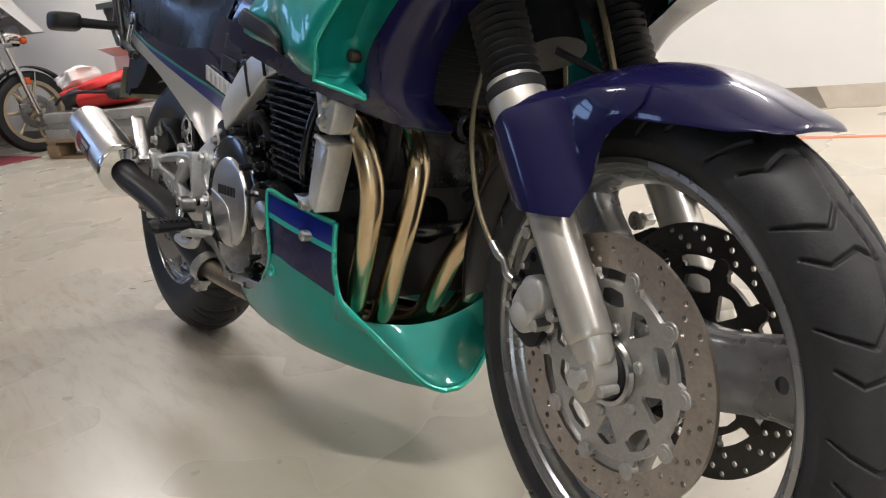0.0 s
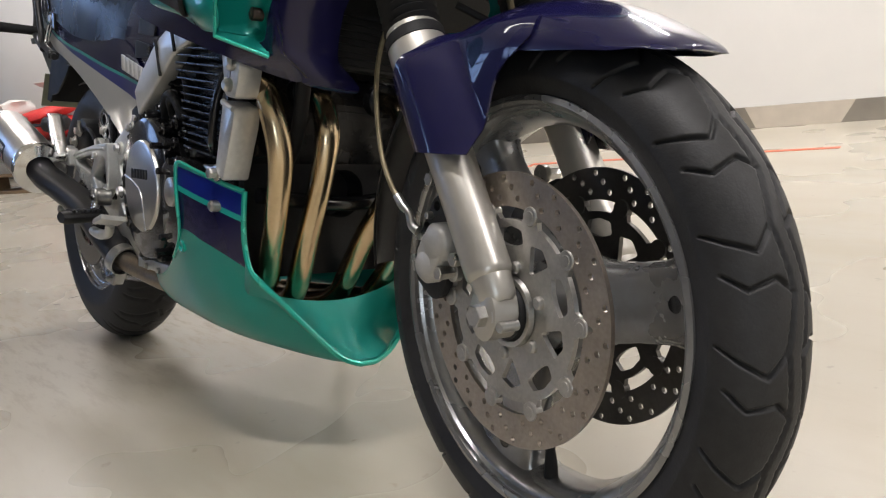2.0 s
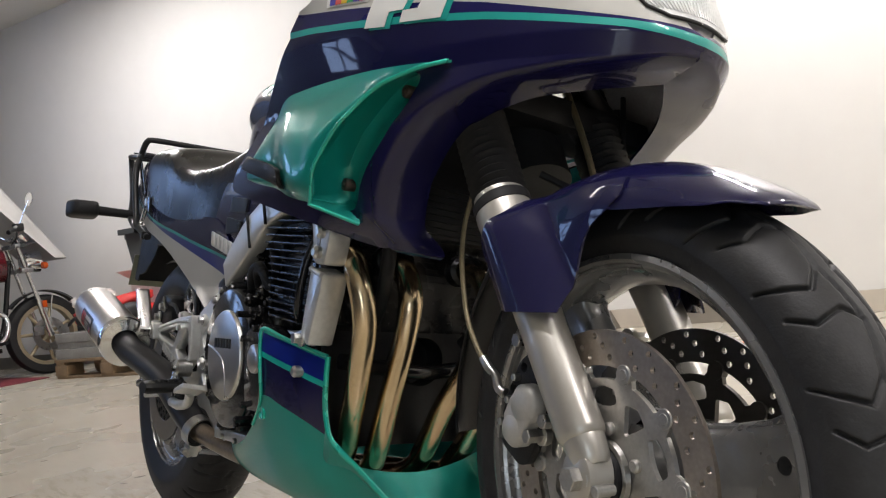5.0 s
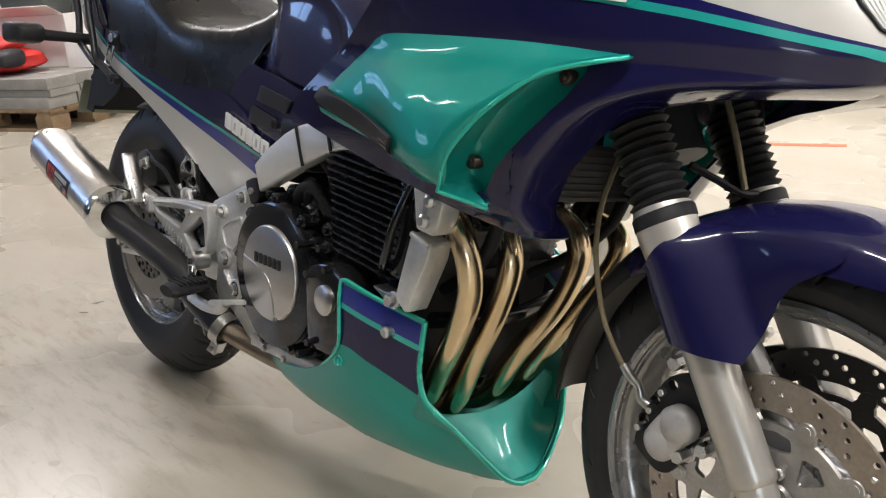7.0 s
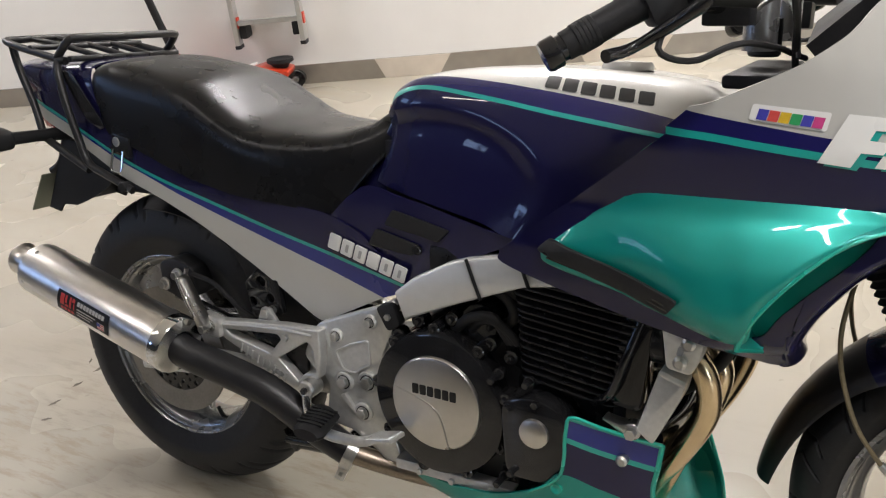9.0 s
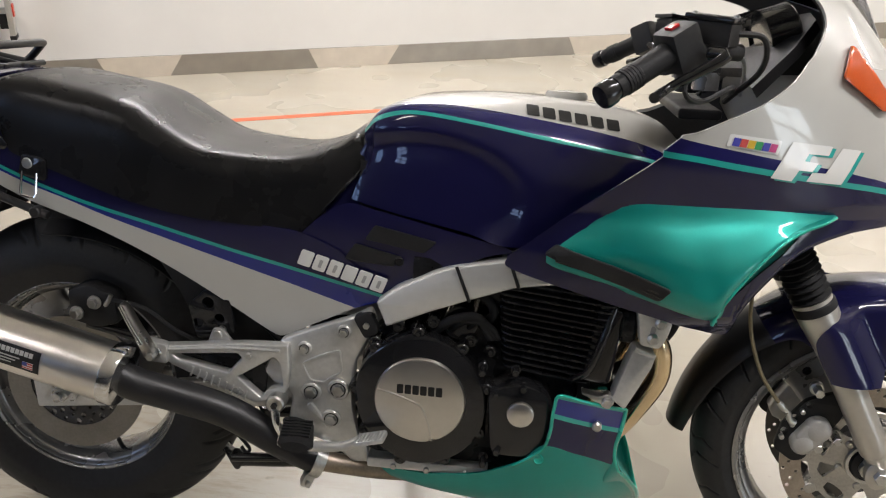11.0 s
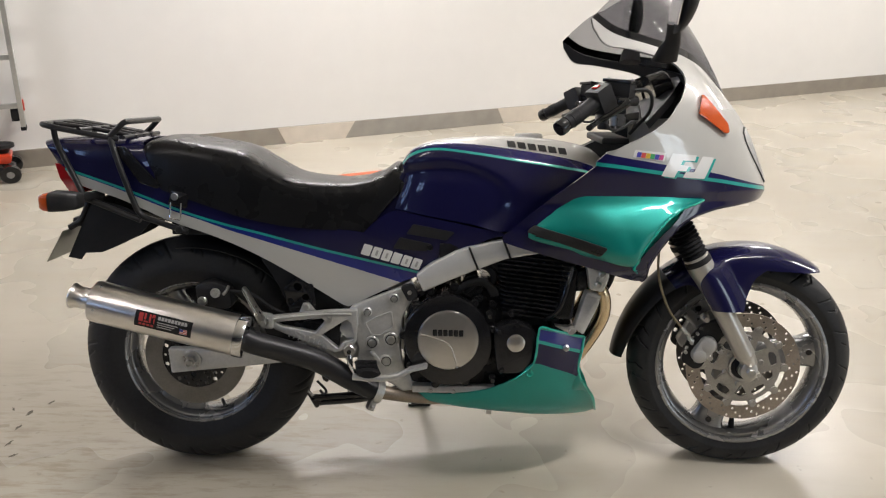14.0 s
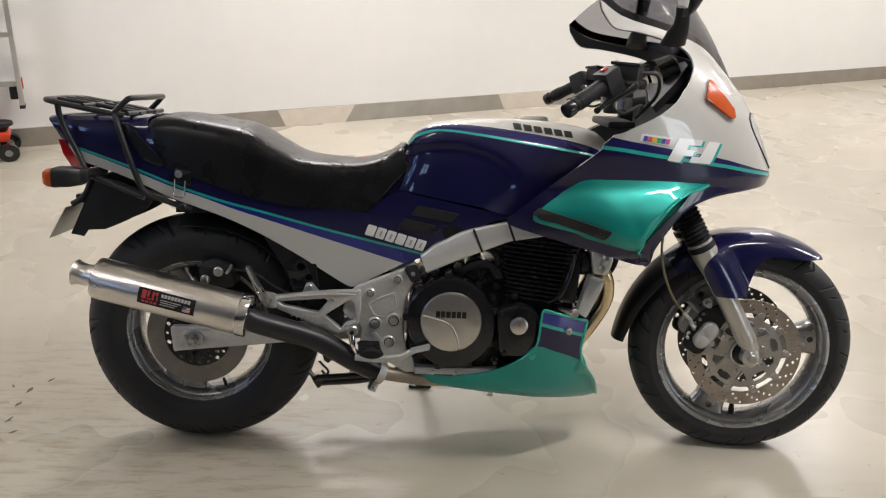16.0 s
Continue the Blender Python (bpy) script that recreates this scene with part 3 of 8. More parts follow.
# fork legs, boots, clamps
def fork_leg(s):
    y = s * 0.096
    at = lambda k: Vector((1.289, y + 0.085 * max(0.0, 0.17 - k), 0.70)) - FORK_UP * k  # k metres down the leg
    m = STEERING
    rows = [(0.105, 0.0330), (0.122, 0.0352), (0.138, 0.0348), (0.160, 0.0322), (0.185, 0.0295), (0.21, 0.0274), (0.30, 0.0264), (0.408, 0.0264), (0.415, 0.0250), (0.417, 0.023), (0.44, 0.021), (0.447, 0.016)]
    leg = part("fork_slider", moved(tube([at(k) for k, _ in rows], [r for _, r in rows], 28, None), m), ALLOY, bike, "satin silver fork leg")
    leg.data.materials[0] = FORKMAT
    tops = [(-0.18, 0.021), (0.10, 0.021)]
    part("fork_tube", moved(tube([at(k) for k, _ in tops], 0.021, 20), m), CHROME, bike)
    rings = []
    n = 17
    for i in range(n * 4 + 1):
        k = -0.085 + 0.195 * i / (n * 4)
        w = 0.0328 - 0.001 * i / (n * 4)
        rings.append((k, w + 0.0035 * math.cos(2 * math.pi * i / 4)))
    rings = [(-0.088, 0.030)] + rings + [(0.112, 0.0362), (0.124, 0.0362), (0.126, 0.032)]
    path = [at(k) for k, _ in rings]
    bm = bmesh.new()
    side, up = Vector((0, 1, 0)), FORK_UP.cross(Vector((0, 1, 0)))
    loft([[p + (side * math.cos(b) + up * math.sin(b)) * r for b in [2 * math.pi * q / 32 for q in range(32)]] for p, (_, r) in zip(path, rings)], bm)
    part("fork_boot", moved(bm, m), RUBBER, bike, "ribbed black rubber fork boot")
    # axle clamp and pinch bolt at the foot
    foot = bmesh.new()
    ax = Vector((FW.x, y, FW.z))
    loft([[ax + Vector((dx, dy, dz)) + o for dx, dy, dz in [(math.cos(b) * w, math.sin(b) * d * 0.0, math.sin(b) * h) for b in [2 * math.pi * q / 20 for q in range(20)]]]
          for o, w, h, d in ((Vector((0.010, -0.020, 0.004)), 0.018, 0.024, 1), (Vector((0.010, -0.017, 0.004)), 0.022, 0.029, 1), (Vector((0.010, 0.017, 0.004)), 0.022, 0.029, 1), (Vector((0.010, 0.020, 0.004)), 0.018, 0.024, 1))], foot)
    tube([at(0.40), at(0.43), ax + Vector((0.008, 0, 0.022))], [0.021, 0.020, 0.019], 20, None, foot)
    part("axle_clamp", moved(foot, m), FORKMAT, bike)
    b2 = hexbolt((FW.x + 0.012, FW.z + 0.004), 0.0125, y + s * 0.032, y + s * 0.014)
    puck((FW.x + 0.036, FW.z - 0.006), 0.0062, y + s * 0.016, y - s * 0.008, 18, 0.001, b2)
    part("axle_bolt", moved(b2, m), STEEL, bike)
    part("axle", moved(tube([(FW.x, y, FW.z), (FW.x, s * 0.06, FW.z)], 0.016, 20), m), STEEL, bike)


FORKMAT = material("satin_silver_fork", (0.50, 0.48, 0.44), 0.36, 0.7, 0.06, 10, bump=0.04, bump_scale=300, coat=0.2)
CALIPERMAT = material("caliper_silver", (0.45, 0.44, 0.42), 0.45, 0.35, 0.08, 30, bump=0.1, bump_scale=260)
for s in (-1, 1):
    fork_leg(s)


def front_caliper(s):
    y = s * 0.067
    cx, cz = 1.378, 0.352
    ang = radians(62)
    ca, sa = math.cos(ang), math.sin(ang)
    put = lambda u, v: (cx + u * ca - v * sa, cz + u * sa + v * ca)
    bm = puck((1.391, 0.365), 0.0235, y + s * 0.036, y + s * 0.006, 28, 0.006)  # two piston housings and the web between them
    puck((1.370, 0.336), 0.0215, y + s * 0.036, y + s * 0.006, 28, 0.006, bm)
    plate([rounded([(1.372, 0.378), (1.352, 0.348), (1.386, 0.324), (1.410, 0.354)], 0.008)], y + s * 0.0352, y + s * 0.006, 0.004, bm)
    plate([rounded([put(*q) for q in ((-0.046, -0.020), (0.046, -0.020), (0.050, 0.010), (0.038, 0.026), (-0.038, 0.026), (-0.050, 0.010))], 0.006)], y + s * 0.012, y - s * 0.028, 0.004, bm)
    cal = part("caliper", moved(bm, STEERING), CALIPERMAT, bike, "silver two-piston brake caliper", smooth=50)
    br = plate([rounded([put(*q) for q in ((-0.062, -0.012), (-0.058, 0.030), (-0.01, 0.046), (0.05, 0.040), (0.092, 0.006), (0.088, -0.022), (0.05, -0.030), (-0.05, -0.026))], 0.010), circle(*put(0.045, 0.030), 0.006, 10), circle(*put(-0.02, 0.036), 0.007, 10), circle(*put(0.012, 0.037), 0.006, 10)],
               y + s * 0.016, y + s * 0.004, 0.001)
    part("caliper_bracket", moved(br, STEERING), BLACKMATT, bike)
    for q in ((1.381, 0.438), (1.397, 0.330), (1.427, 0.349)):
        part("caliper_bolt", moved(hexbolt(q, 0.0085, y + s * 0.034, y + s * 0.004), STEERING), STEEL, bike)
    for k in range(3):
        part("pad_pin", moved(puck(put(-0.030 + 0.03 * k, 0.034), 0.0045, y + s * 0.026, y + s * 0.01, 12, 0.001), STEERING), STEEL, bike)
    e = put(0.066, 0.018)
    hose = [(1.328, s * 0.094, 0.392), (1.318, s * 0.097, 0.402), (1.298, s * 0.098, 0.425), (1.274, s * 0.095, 0.458), (1.256, s * 0.090, 0.50), (1.244, s * 0.085, 0.545), (1.241, s * 0.078, 0.59), (1.248, s * 0.066, 0.64), (1.26, s * 0.048, 0.70)]
    part("brake_hose", tube(hose, 0.0034, 8, 60), HOSEMAT, bike, "braided brass-coloured brake hose")
    fit = tube([(1.343, s * 0.09, 0.372), (1.334, s * 0.093, 0.378), (1.329, s * 0.094, 0.392), (1.320, s * 0.0965, 0.400), (1.308, s * 0.0978, 0.413)], [0.0065, 0.0055, 0.005, 0.006, 0.0055], 10, 14)
    part("hose_fitting", fit, STEEL, bike)


HOSEMAT = material("braided_hose", (0.22, 0.18, 0.11), 0.4, 0.6, 0.3, 120, bump=0.3, bump_scale=900)
for s in (-1, 1):
    front_caliper(s)

# front mudguard: crown, sides and the skirts round the fork
ctrl = [(54.0, 0.331, 0.329, 0.032), (54.8, 0.334, 0.326, 0.050), (57, 0.336, 0.320, 0.062), (62, 0.336, 0.304, 0.073), (72, 0.336, 0.287, 0.080), (80, 0.336, 0.280, 0.084), (86, 0.335, 0.278, 0.088), (92, 0.334, 0.262, 0.090), (97, 0.333, 0.232, 0.091), (102, 0.333, 0.190, 0.092),
        (110, 0.332, 0.180, 0.094), (117, 0.332, 0.20, 0.093), (121, 0.333, 0.26, 0.090), (125, 0.334, 0.285, 0.087), (134, 0.335, 0.294, 0.078), (152, 0.338, 0.302, 0.070), (168, 0.344, 0.312, 0.060), (178, 0.349, 0.322, 0.050)]
lines = ease(ctrl, 4)
rings = []
for ph, R, low, w in lines:
    ring = []
    for s in np.linspace(-1, 1, 25):
        q, drop = abs(s), min(0.028, (R - low) * 0.75)
        if q < 0.62:
            y, r = w * 0.93 * math.sin(q / 0.62 * 1.35) / math.sin(1.35), R - drop * (1 - math.cos(q / 0.62 * 1.35)) / (1 - math.cos(1.35))
        else:
            u = (q - 0.62) / 0.38
            top = R - drop
            lo = min(low, top - 0.0005)
            y, r = w * (0.93 + 0.07 * math.sin(u * 1.57)), top + (lo - top) * u
        a = radians(ph)
        ring.append((FW.x + r * math.cos(a), math.copysign(y, s), FW.z + r * math.sin(a)))
    rings.append(ring)
bm = thicken(loft(rings, closed=False, caps=False), 0.003)
for f in bm.faces:
    c = f.calc_center_median()
    f.material_index = 1 if c.x < 1.30 - (c.z - 0.5) * 0.5 else 0
part("front_mudguard", moved(bm, STEERING), [NAVY, SATINBLACK], bike, "dark blue mudguard with black rear half")
# outer lobes that wrap the fork legs
lobe_rear = [(1.392, 0.600), (1.364, 0.572), (1.351, 0.546), (1.360, 0.518), (1.373, 0.494), (1.388, 0.471)]
lobe_front = [(1.548, 0.606), (1.545, 0.588), (1.528, 0.574), (1.500, 0.552), (1.484, 0.512), (1.472, 0.468)]


def guard_y(x, z):
    """Half the width of the mudguard where its outside passes this point."""
    ph, r = math.degrees(math.atan2(z - FW.z, x - FW.x)), math.hypot(x - FW.x, z - FW.z)
    cols = list(zip(*lines))
    R, low, w = (float(np.interp(ph, cols[0], c)) for c in cols[1:])
    drop = min(0.028, (R - low) * 0.75)
    if r <= R - drop:
        u = min(1.0, (R - drop - r) / max(1e-4, R - drop - min(low, R - drop - 0.0005)))
        return w * (0.93 + 0.07 * math.sin(u * 1.57))
    t = math.acos(max(-1.0, min(1.0, 1 - max(0.0, R - r) / drop * (1 - math.cos(1.35)))))
    return w * 0.93 * math.sin(t) / math.sin(1.35)


def lobe_y(x, z):
    """A pocket round the fork leg that flattens forwards into the mudguard's side."""
    d = (x - 1.289) * 0.872 + (z - 0.70) * 0.489  # off the fork's axis, forwards
    if d < 0:
        round_off = max(0.0, 1 - (d / 0.042) ** 2) ** 0.5
    else:
        round_off = max(0.0, 1 - min(1.0, max(0.0, d - 0.004) / 0.062) ** 1.7)
    out = -0.130 - 0.02 * (0.57 - z)
    base = -guard_y(x, z) - 0.0035
    return base + (out - base) * round_off * step(0.650, 0.570, z + 0.25 * (x - 1.36))


for s in (1, -1):
    lb = thicken(sheet([lobe_rear, lobe_front], [22], [0], 5, lobe_y), 0.003)
    if s == -1:
        lb.transform(Matrix.Diagonal((1, -1, 1, 1)))
        bmesh.ops.reverse_faces(lb, faces=lb.faces)
    part("mudguard_lobe", moved(lb, STEERING), NAVY, bike, "dark blue mudguard lobe round the fork leg", smooth=70)
for s in (-1, 1):
    part("mudguard_bracket", moved(tube([(1.372, s * 0.066, 0.600), (1.352, s * 0.090, 0.585), (1.340, s * 0.104, 0.575)], 0.0035, 8, 8), STEERING), STEEL, bike)
# ---- the motorcycle: bodywork ----
def pair(name, bm, mat, label="", smooth=50):
    """A right-hand part and its left-hand twin."""
    right = part(name, bm, mat, bike, label, smooth)
    me = right.data.copy()
    me.transform(Matrix.Diagonal((1, -1, 1, 1)))
    me.flip_normals()
    left = new(name, me)
    left.parent = bike
    if label:
        left["label"] = label
    return right, left


NOSE_Z, NOSE_X = [0.55, 0.7, 0.785, 0.829, 0.919, 0.986, 1.081, 1.153, 1.281], [1.415, 1.498, 1.538, 1.526, 1.489, 1.451, 1.370, 1.300, 1.228]
WIDE_Z, WIDE = [0.56, 0.587, 0.65, 0.70, 0.76, 0.84, 0.94, 1.05, 1.2, 1.3], [0.18, 0.215, 0.232, 0.236, 0.225, 0.246, 0.252, 0.24, 0.20, 0.16]


def middle(z):
    """The middle plane of the upper body leans a little further than the wheels."""
    return 0.075 * max(0.0, z - 0.35)


def fairing_y(x, z):
    """The right outside of the fairing, closing in to the nose."""
    nose = np.interp(z, NOSE_Z, NOSE_X)
    s = min(1.0, max(0.0, (x - 0.95) / (nose - 0.95)))
    return middle(z) - (np.interp(z, WIDE_Z, WIDE) + middle(z)) * max(0.0, 1 - s ** 1.8) ** 0.5


def both_sides(bm):
    """Adds the left half of the fairing to its right half."""
    g = bmesh.ops.duplicate(bm, geom=bm.verts[:] + bm.edges[:] + bm.faces[:])["geom"]
    for v in g:
        if isinstance(v, bmesh.types.BMVert):
            v.co.y = 2 * middle(v.co.z) - v.co.y
    bmesh.ops.reverse_faces(bm, faces=[f for f in g if isinstance(f, bmesh.types.BMFace)])
    return bm


def on_fairing(pts, n=5, out=0.0):
    l = []
    for x, z in ease(pts, n):
        l.append((x, fairing_y(x, z) - out, z))
    return l


bottom = [(0.817, 0.684), (0.826, 0.665), (0.94, 0.630), (1.07, 0.590), (1.174, 0.555), (1.184, 0.600), (1.216, 0.657), (1.270, 0.713), (1.345, 0.741), (1.43, 0.752), (1.495, 0.760), (1.5355, 0.772)]
cyan0 = [(1.036, 0.858), (1.05, 0.856), (1.09, 0.851), (1.14, 0.843), (1.20, 0.834), (1.26, 0.825), (1.31, 0.817), (1.36, 0.809), (1.42, 0.799), (1.47, 0.791), (1.515, 0.785), (1.5375, 0.781)]
cyan1 = [(x, z + 0.009) for x, z in cyan0]
blue1 = [(1.058, 0.887), (1.07, 0.884), (1.10, 0.878), (1.15, 0.869), (1.205, 0.859), (1.26, 0.850), (1.31, 0.841), (1.36, 0.830), (1.42, 0.816), (1.47, 0.805), (1.512, 0.798), (1.534, 0.795)]
shoulder = [(1.060, 0.891), (1.085, 0.897), (1.115, 0.911), (1.150, 0.927), (1.180, 0.943), (1.218, 0.972), (1.250, 1.010), (1.30, 1.008), (1.35, 1.004), (1.395, 0.999), (1.43, 0.992), (1.4508, 0.986)]
bm = sheet([bottom, cyan0, cyan1, blue1, shoulder], [26, 1, 2, 8], [0, 1, 2, 3], 12, fairing_y)
opening = [(0.90, 0.694), (0.94, 0.745), (0.985, 0.775), (1.12, 0.775), (1.285, 0.762), (1.258, 0.720), (1.212, 0.675), (1.174, 0.634), (1.156, 0.598), (1.06, 0.624)]
opening = rounded(opening, 0.02, 5)
outer_rim = {v for e in bm.edges if e.is_boundary for v in e.verts}
bmesh.ops.delete(bm, geom=[f for f in bm.faces if inside(f.calc_center_median().x, f.calc_center_median().z, opening)], context="FACES")
for v in {v for e in bm.edges if e.is_boundary for v in e.verts} - outer_rim:  # a clean edge round the opening
    p = np.array((v.co.x, v.co.z))
    best = None
    for i in range(len(opening)):
        a, b = np.array(opening[i - 1]), np.array(opening[i])
        u = min(1.0, max(0.0, float((p - a) @ (b - a) / max(1e-9, (b - a) @ (b - a)))))
        q = a + (b - a) * u
        if best is None or np.linalg.norm(p - q) < np.linalg.norm(p - best):
            best = q
    v.co.x, v.co.z = best
    v.co.y = fairing_y(best[0], best[1])
# the front edge rolls inwards in a broad flange
roll = ease(bottom, 12)[48:]
rows = []
for u in (0, 0.1, 0.2, 0.32, 0.45, 0.6, 0.8, 1.0):
    turn_out, turn_in = math.sin(u * math.pi / 2), 1 - math.cos(u * math.pi / 2)
    rows.append([(x - 0.022 * u * step(1.30, 1.50, x) + 0.016 * turn_out * step(1.5, 1.3, x), min(middle(z), fairing_y(x, z) + 0.068 * turn_in), z - 0.008 * turn_out) for x, z in roll])
strip(rows, bm, [0] * 7)
# the wing that sweeps back under the screen
c_edge = [(1.218, 0.972), (1.251, 1.016), (1.265, 1.058), (1.246, 1.092), (1.202, 1.112), (1.115, 1.132), (1.055, 1.142), (1.024, 1.182)]
base = [(1.4508, 0.986), (1.398, 1.045), (1.350, 1.088), (1.298, 1.112), (1.245, 1.127), (1.165, 1.144), (1.075, 1.168), (1.020, 1.204)]
flat_c, flat_b = ease(c_edge, 6), ease(base, 6)
rows = []
for i, (a, b) in enumerate(zip(flat_c, flat_b)):
    bow = 0.012 * max(0.0, 1 - i / 8)
    rows.append([(lambda x, z: (x, fairing_y(x, z), z))(a[0] * (1 - u) + b[0] * u, a[1] * (1 - u) + b[1] * u + bow * math.sin(math.pi * u)) for u in np.linspace(0, 1, 12) ** 0.8])
strip(rows, bm, [3] * (len(rows) - 1))
bmesh.ops.remove_doubles(bm, verts=bm.verts, dist=0.0008)
bm = thicken(both_sides(bm), -0.004)
INNER = material("grey_fairing_inside", (0.26, 0.24, 0.23), 0.5, 0, 0.2, 20, bump=0.1)
fairing = part("fairing", bm, [NAVY, CYAN, DEEPBLUE, SILVER], bike, "dark blue and silver fairing with striping", smooth=50)

# inner lining of the nose
bm = bmesh.new()
rows = []
for u in np.linspace(0, 1, 9):
    rows.append([(1.20 + 0.27 * math.sin(v) * (1 - 0.15 * u), middle(0.8) - 0.185 * math.cos(v) * (1 - 0.2 * u), 0.745 + 0.03 * math.sin(v) + 0.12 * u) for v in np.linspace(0, math.pi, 17)])
strip(rows, bm)
part("fairing_lining", thicken(bm, 0.003), INNER, bike)
bm = strip([[(1.30 + 0.14 * math.sin(v), middle(0.84) - 0.16 * math.cos(v), 0.84) for v in np.linspace(0, math.pi, 17)], [(1.24, middle(0.86) - 0.13 * math.cos(v), 0.86) for v in np.linspace(0, math.pi, 17)]])
part("nose_cover", thicken(bm, 0.003), BLACKMATT, bike)

# cockpit lining, black, inside the wings
rows = []
for i, (a, b) in enumerate(zip(flat_c, flat_b)):
    rows.append([(x, fairing_y(x, z) + 0.010, z) for x, z in [(a[0] * (1 - u) + b[0] * u, a[1] * (1 - u) + b[1] * u) for u in np.linspace(0.03, 0.95, 12)]])
part("cockpit_lining", thicken(both_sides(strip(rows)), 0.002), BLACKMATT, bike, "black inside of the fairing")
rows = [[(x, fairing_y(x, z) + 0.012, z - 0.006) for x, z in ease(l[:6], 8)] for l in (shoulder, [(x, z * 0.6 + w * 0.4) for (x, z), (_, w) in zip(shoulder, blue1)], blue1, cyan0)]
for side in (1, -1):
    bm = strip([[(x, y if side == 1 else 2 * middle(z) - y, z) for x, y, z in r] for r in rows])
    part("shoulder_lining", thicken(bm, 0.002), BLACKMATT, bike, "black inside of the fairing")
bm = strip([[(1.17, -0.155, 0.955), (1.17, -0.09, 0.985), (1.17, 0.09, 0.985), (1.17, 0.155, 0.955)], [(1.235, -0.125, 1.02), (1.24, -0.08, 1.05), (1.24, 0.08, 1.05), (1.235, 0.125, 1.02)],
            [(1.27, -0.10, 1.065), (1.28, -0.05, 1.08), (1.28, 0.05, 1.08), (1.27, 0.10, 1.065)]])
part("instrument_panel", thicken(bm, 0.02), BLACKMATT, bike)
for y in (-0.055, 0.055):
    part("dial", puck((0, 0), 0.043, -0.03, 0.02, 32, 0.004, None, Matrix.Translation((1.225, y, 1.045)) @ pose(0, 0, 0, 0, 0, 90) @ pose(0, 0, 0, -20)), BLACK, bike)

# windscreen
SMOKE = bpy.data.materials.new("smoked_screen")
SMOKE.use_nodes = True
_b = SMOKE.node_tree.nodes["Principled BSDF"]
_b.inputs["Base Color"].default_value, _b.inputs["Roughness"].default_value, _b.inputs["Transmission Weight"].default_value, _b.inputs["IOR"].default_value = (0.44, 0.44, 0.46, 1), 0.02, 1.0, 1.1
half = [(x, (fairing_y(x, z) - middle(z)) * 0.985, z) for x, z in ease([(1.447, 0.991)] + base[1:], 4)]
ring0 = half[::-1] + [(x, -y, z) for x, y, z in half[1:]]
rows = []
for u in np.linspace(0, 1, 10):
    r = []
    for x, y, z in ring0:
        tx, ty, tz = 1.215 - 0.55 * abs(y) ** 1.3, y * 0.74, 1.345 - 0.25 * abs(y)
        bow = 0.02 * math.sin(math.pi * u)
        r.append((x * (1 - u) + tx * u + bow * 0.6, y * (1 - u) + ty * u, z * (1 - u) + tz * u + bow))
    rows.append(r)
rows = [[(x, y + middle(z), z) for x, y, z in r] for r in rows]
part("windscreen", thicken(strip(rows), 0.0015), SMOKE, bike, "tall smoked windscreen", smooth=60)
part("screen_border", thicken(strip([[(x, y + (y - middle(z)) * 0.008, z) for x, y, z in rows[0]], [(x, y + (y - middle(z)) * 0.008, z) for x, y, z in (np.array(rows[1]) * 0.9 + np.array(rows[0]) * 0.1)]]), 0.001), BLACK, bike, "black printed border of the screen")

# turquoise side panel with its intake, on both sides
panel_top = [(0.872, 0.690), (0.890, 0.712), (0.932, 0.757), (0.980, 0.789), (1.05, 0.790), (1.12, 0.787), (1.20, 0.783), (1.26, 0.777), (1.326, 0.769)]
duct_in = [(1.140, 0.612), (1.158, 0.653), (1.201, 0.706), (1.252, 0.745), (1.323, 0.766)]
duct_out = [(1.161, 0.590), (1.179, 0.632), (1.218, 0.674), (1.265, 0.720), (1.328, 0.763)]
panel_low = [(0.868, 0.684), (0.90, 0.668), (0.96, 0.650), (1.045, 0.628)] + duct_in


def flare(x, z, k):
    """How far the panel's lower and front edge stands off the fairing; k counts along that edge."""
    return 0.055 * step(0.98, 1.15, x) if k < 20 else np.interp(z, [0.612, 0.653, 0.676, 0.706, 0.745, 0.760, 0.766], [0.055, 0.053, 0.049, 0.043, 0.036, 0.026, 0.010])


ft, fl = ease(panel_top, 5), ease(panel_low, 5)
rows = []
for u in np.linspace(0, 1, 17):
    r = []
    for k, (a, b) in enumerate(zip(fl, ft)):
        x, z = a[0] * (1 - u) + b[0] * u, a[1] * (1 - u) + b[1] * u
        crown = 0.009 * step(-0.06, 0.42, 1 - u) * step(0, 0.1, k / 40) * step(0, 0.12, u) * step(40, 24, k)
        r.append((x, fairing_y(x, z) - crown - flare(a[0], a[1], k) * (1 - u ** 1.2), z))
    rows.append(r)
skin = np.array([p for r in rows for p in r])


def panel_y(x, z):
    """The outside of the turquoise panel."""
    d = (skin[:, 0] - x) ** 2 + (skin[:, 2] - z) ** 2
    near = np.argsort(d)[:6]
    w = 1 / (d[near] + 1e-6)
    return float((skin[near, 1] * w).sum() / w.sum())


bm = strip(rows)
strip([rows[0][8:21], [(x, fairing_y(x, z) + 0.004, z - 0.004) for x, y, z in rows[0][8:21]]], bm)  # underside of the flare
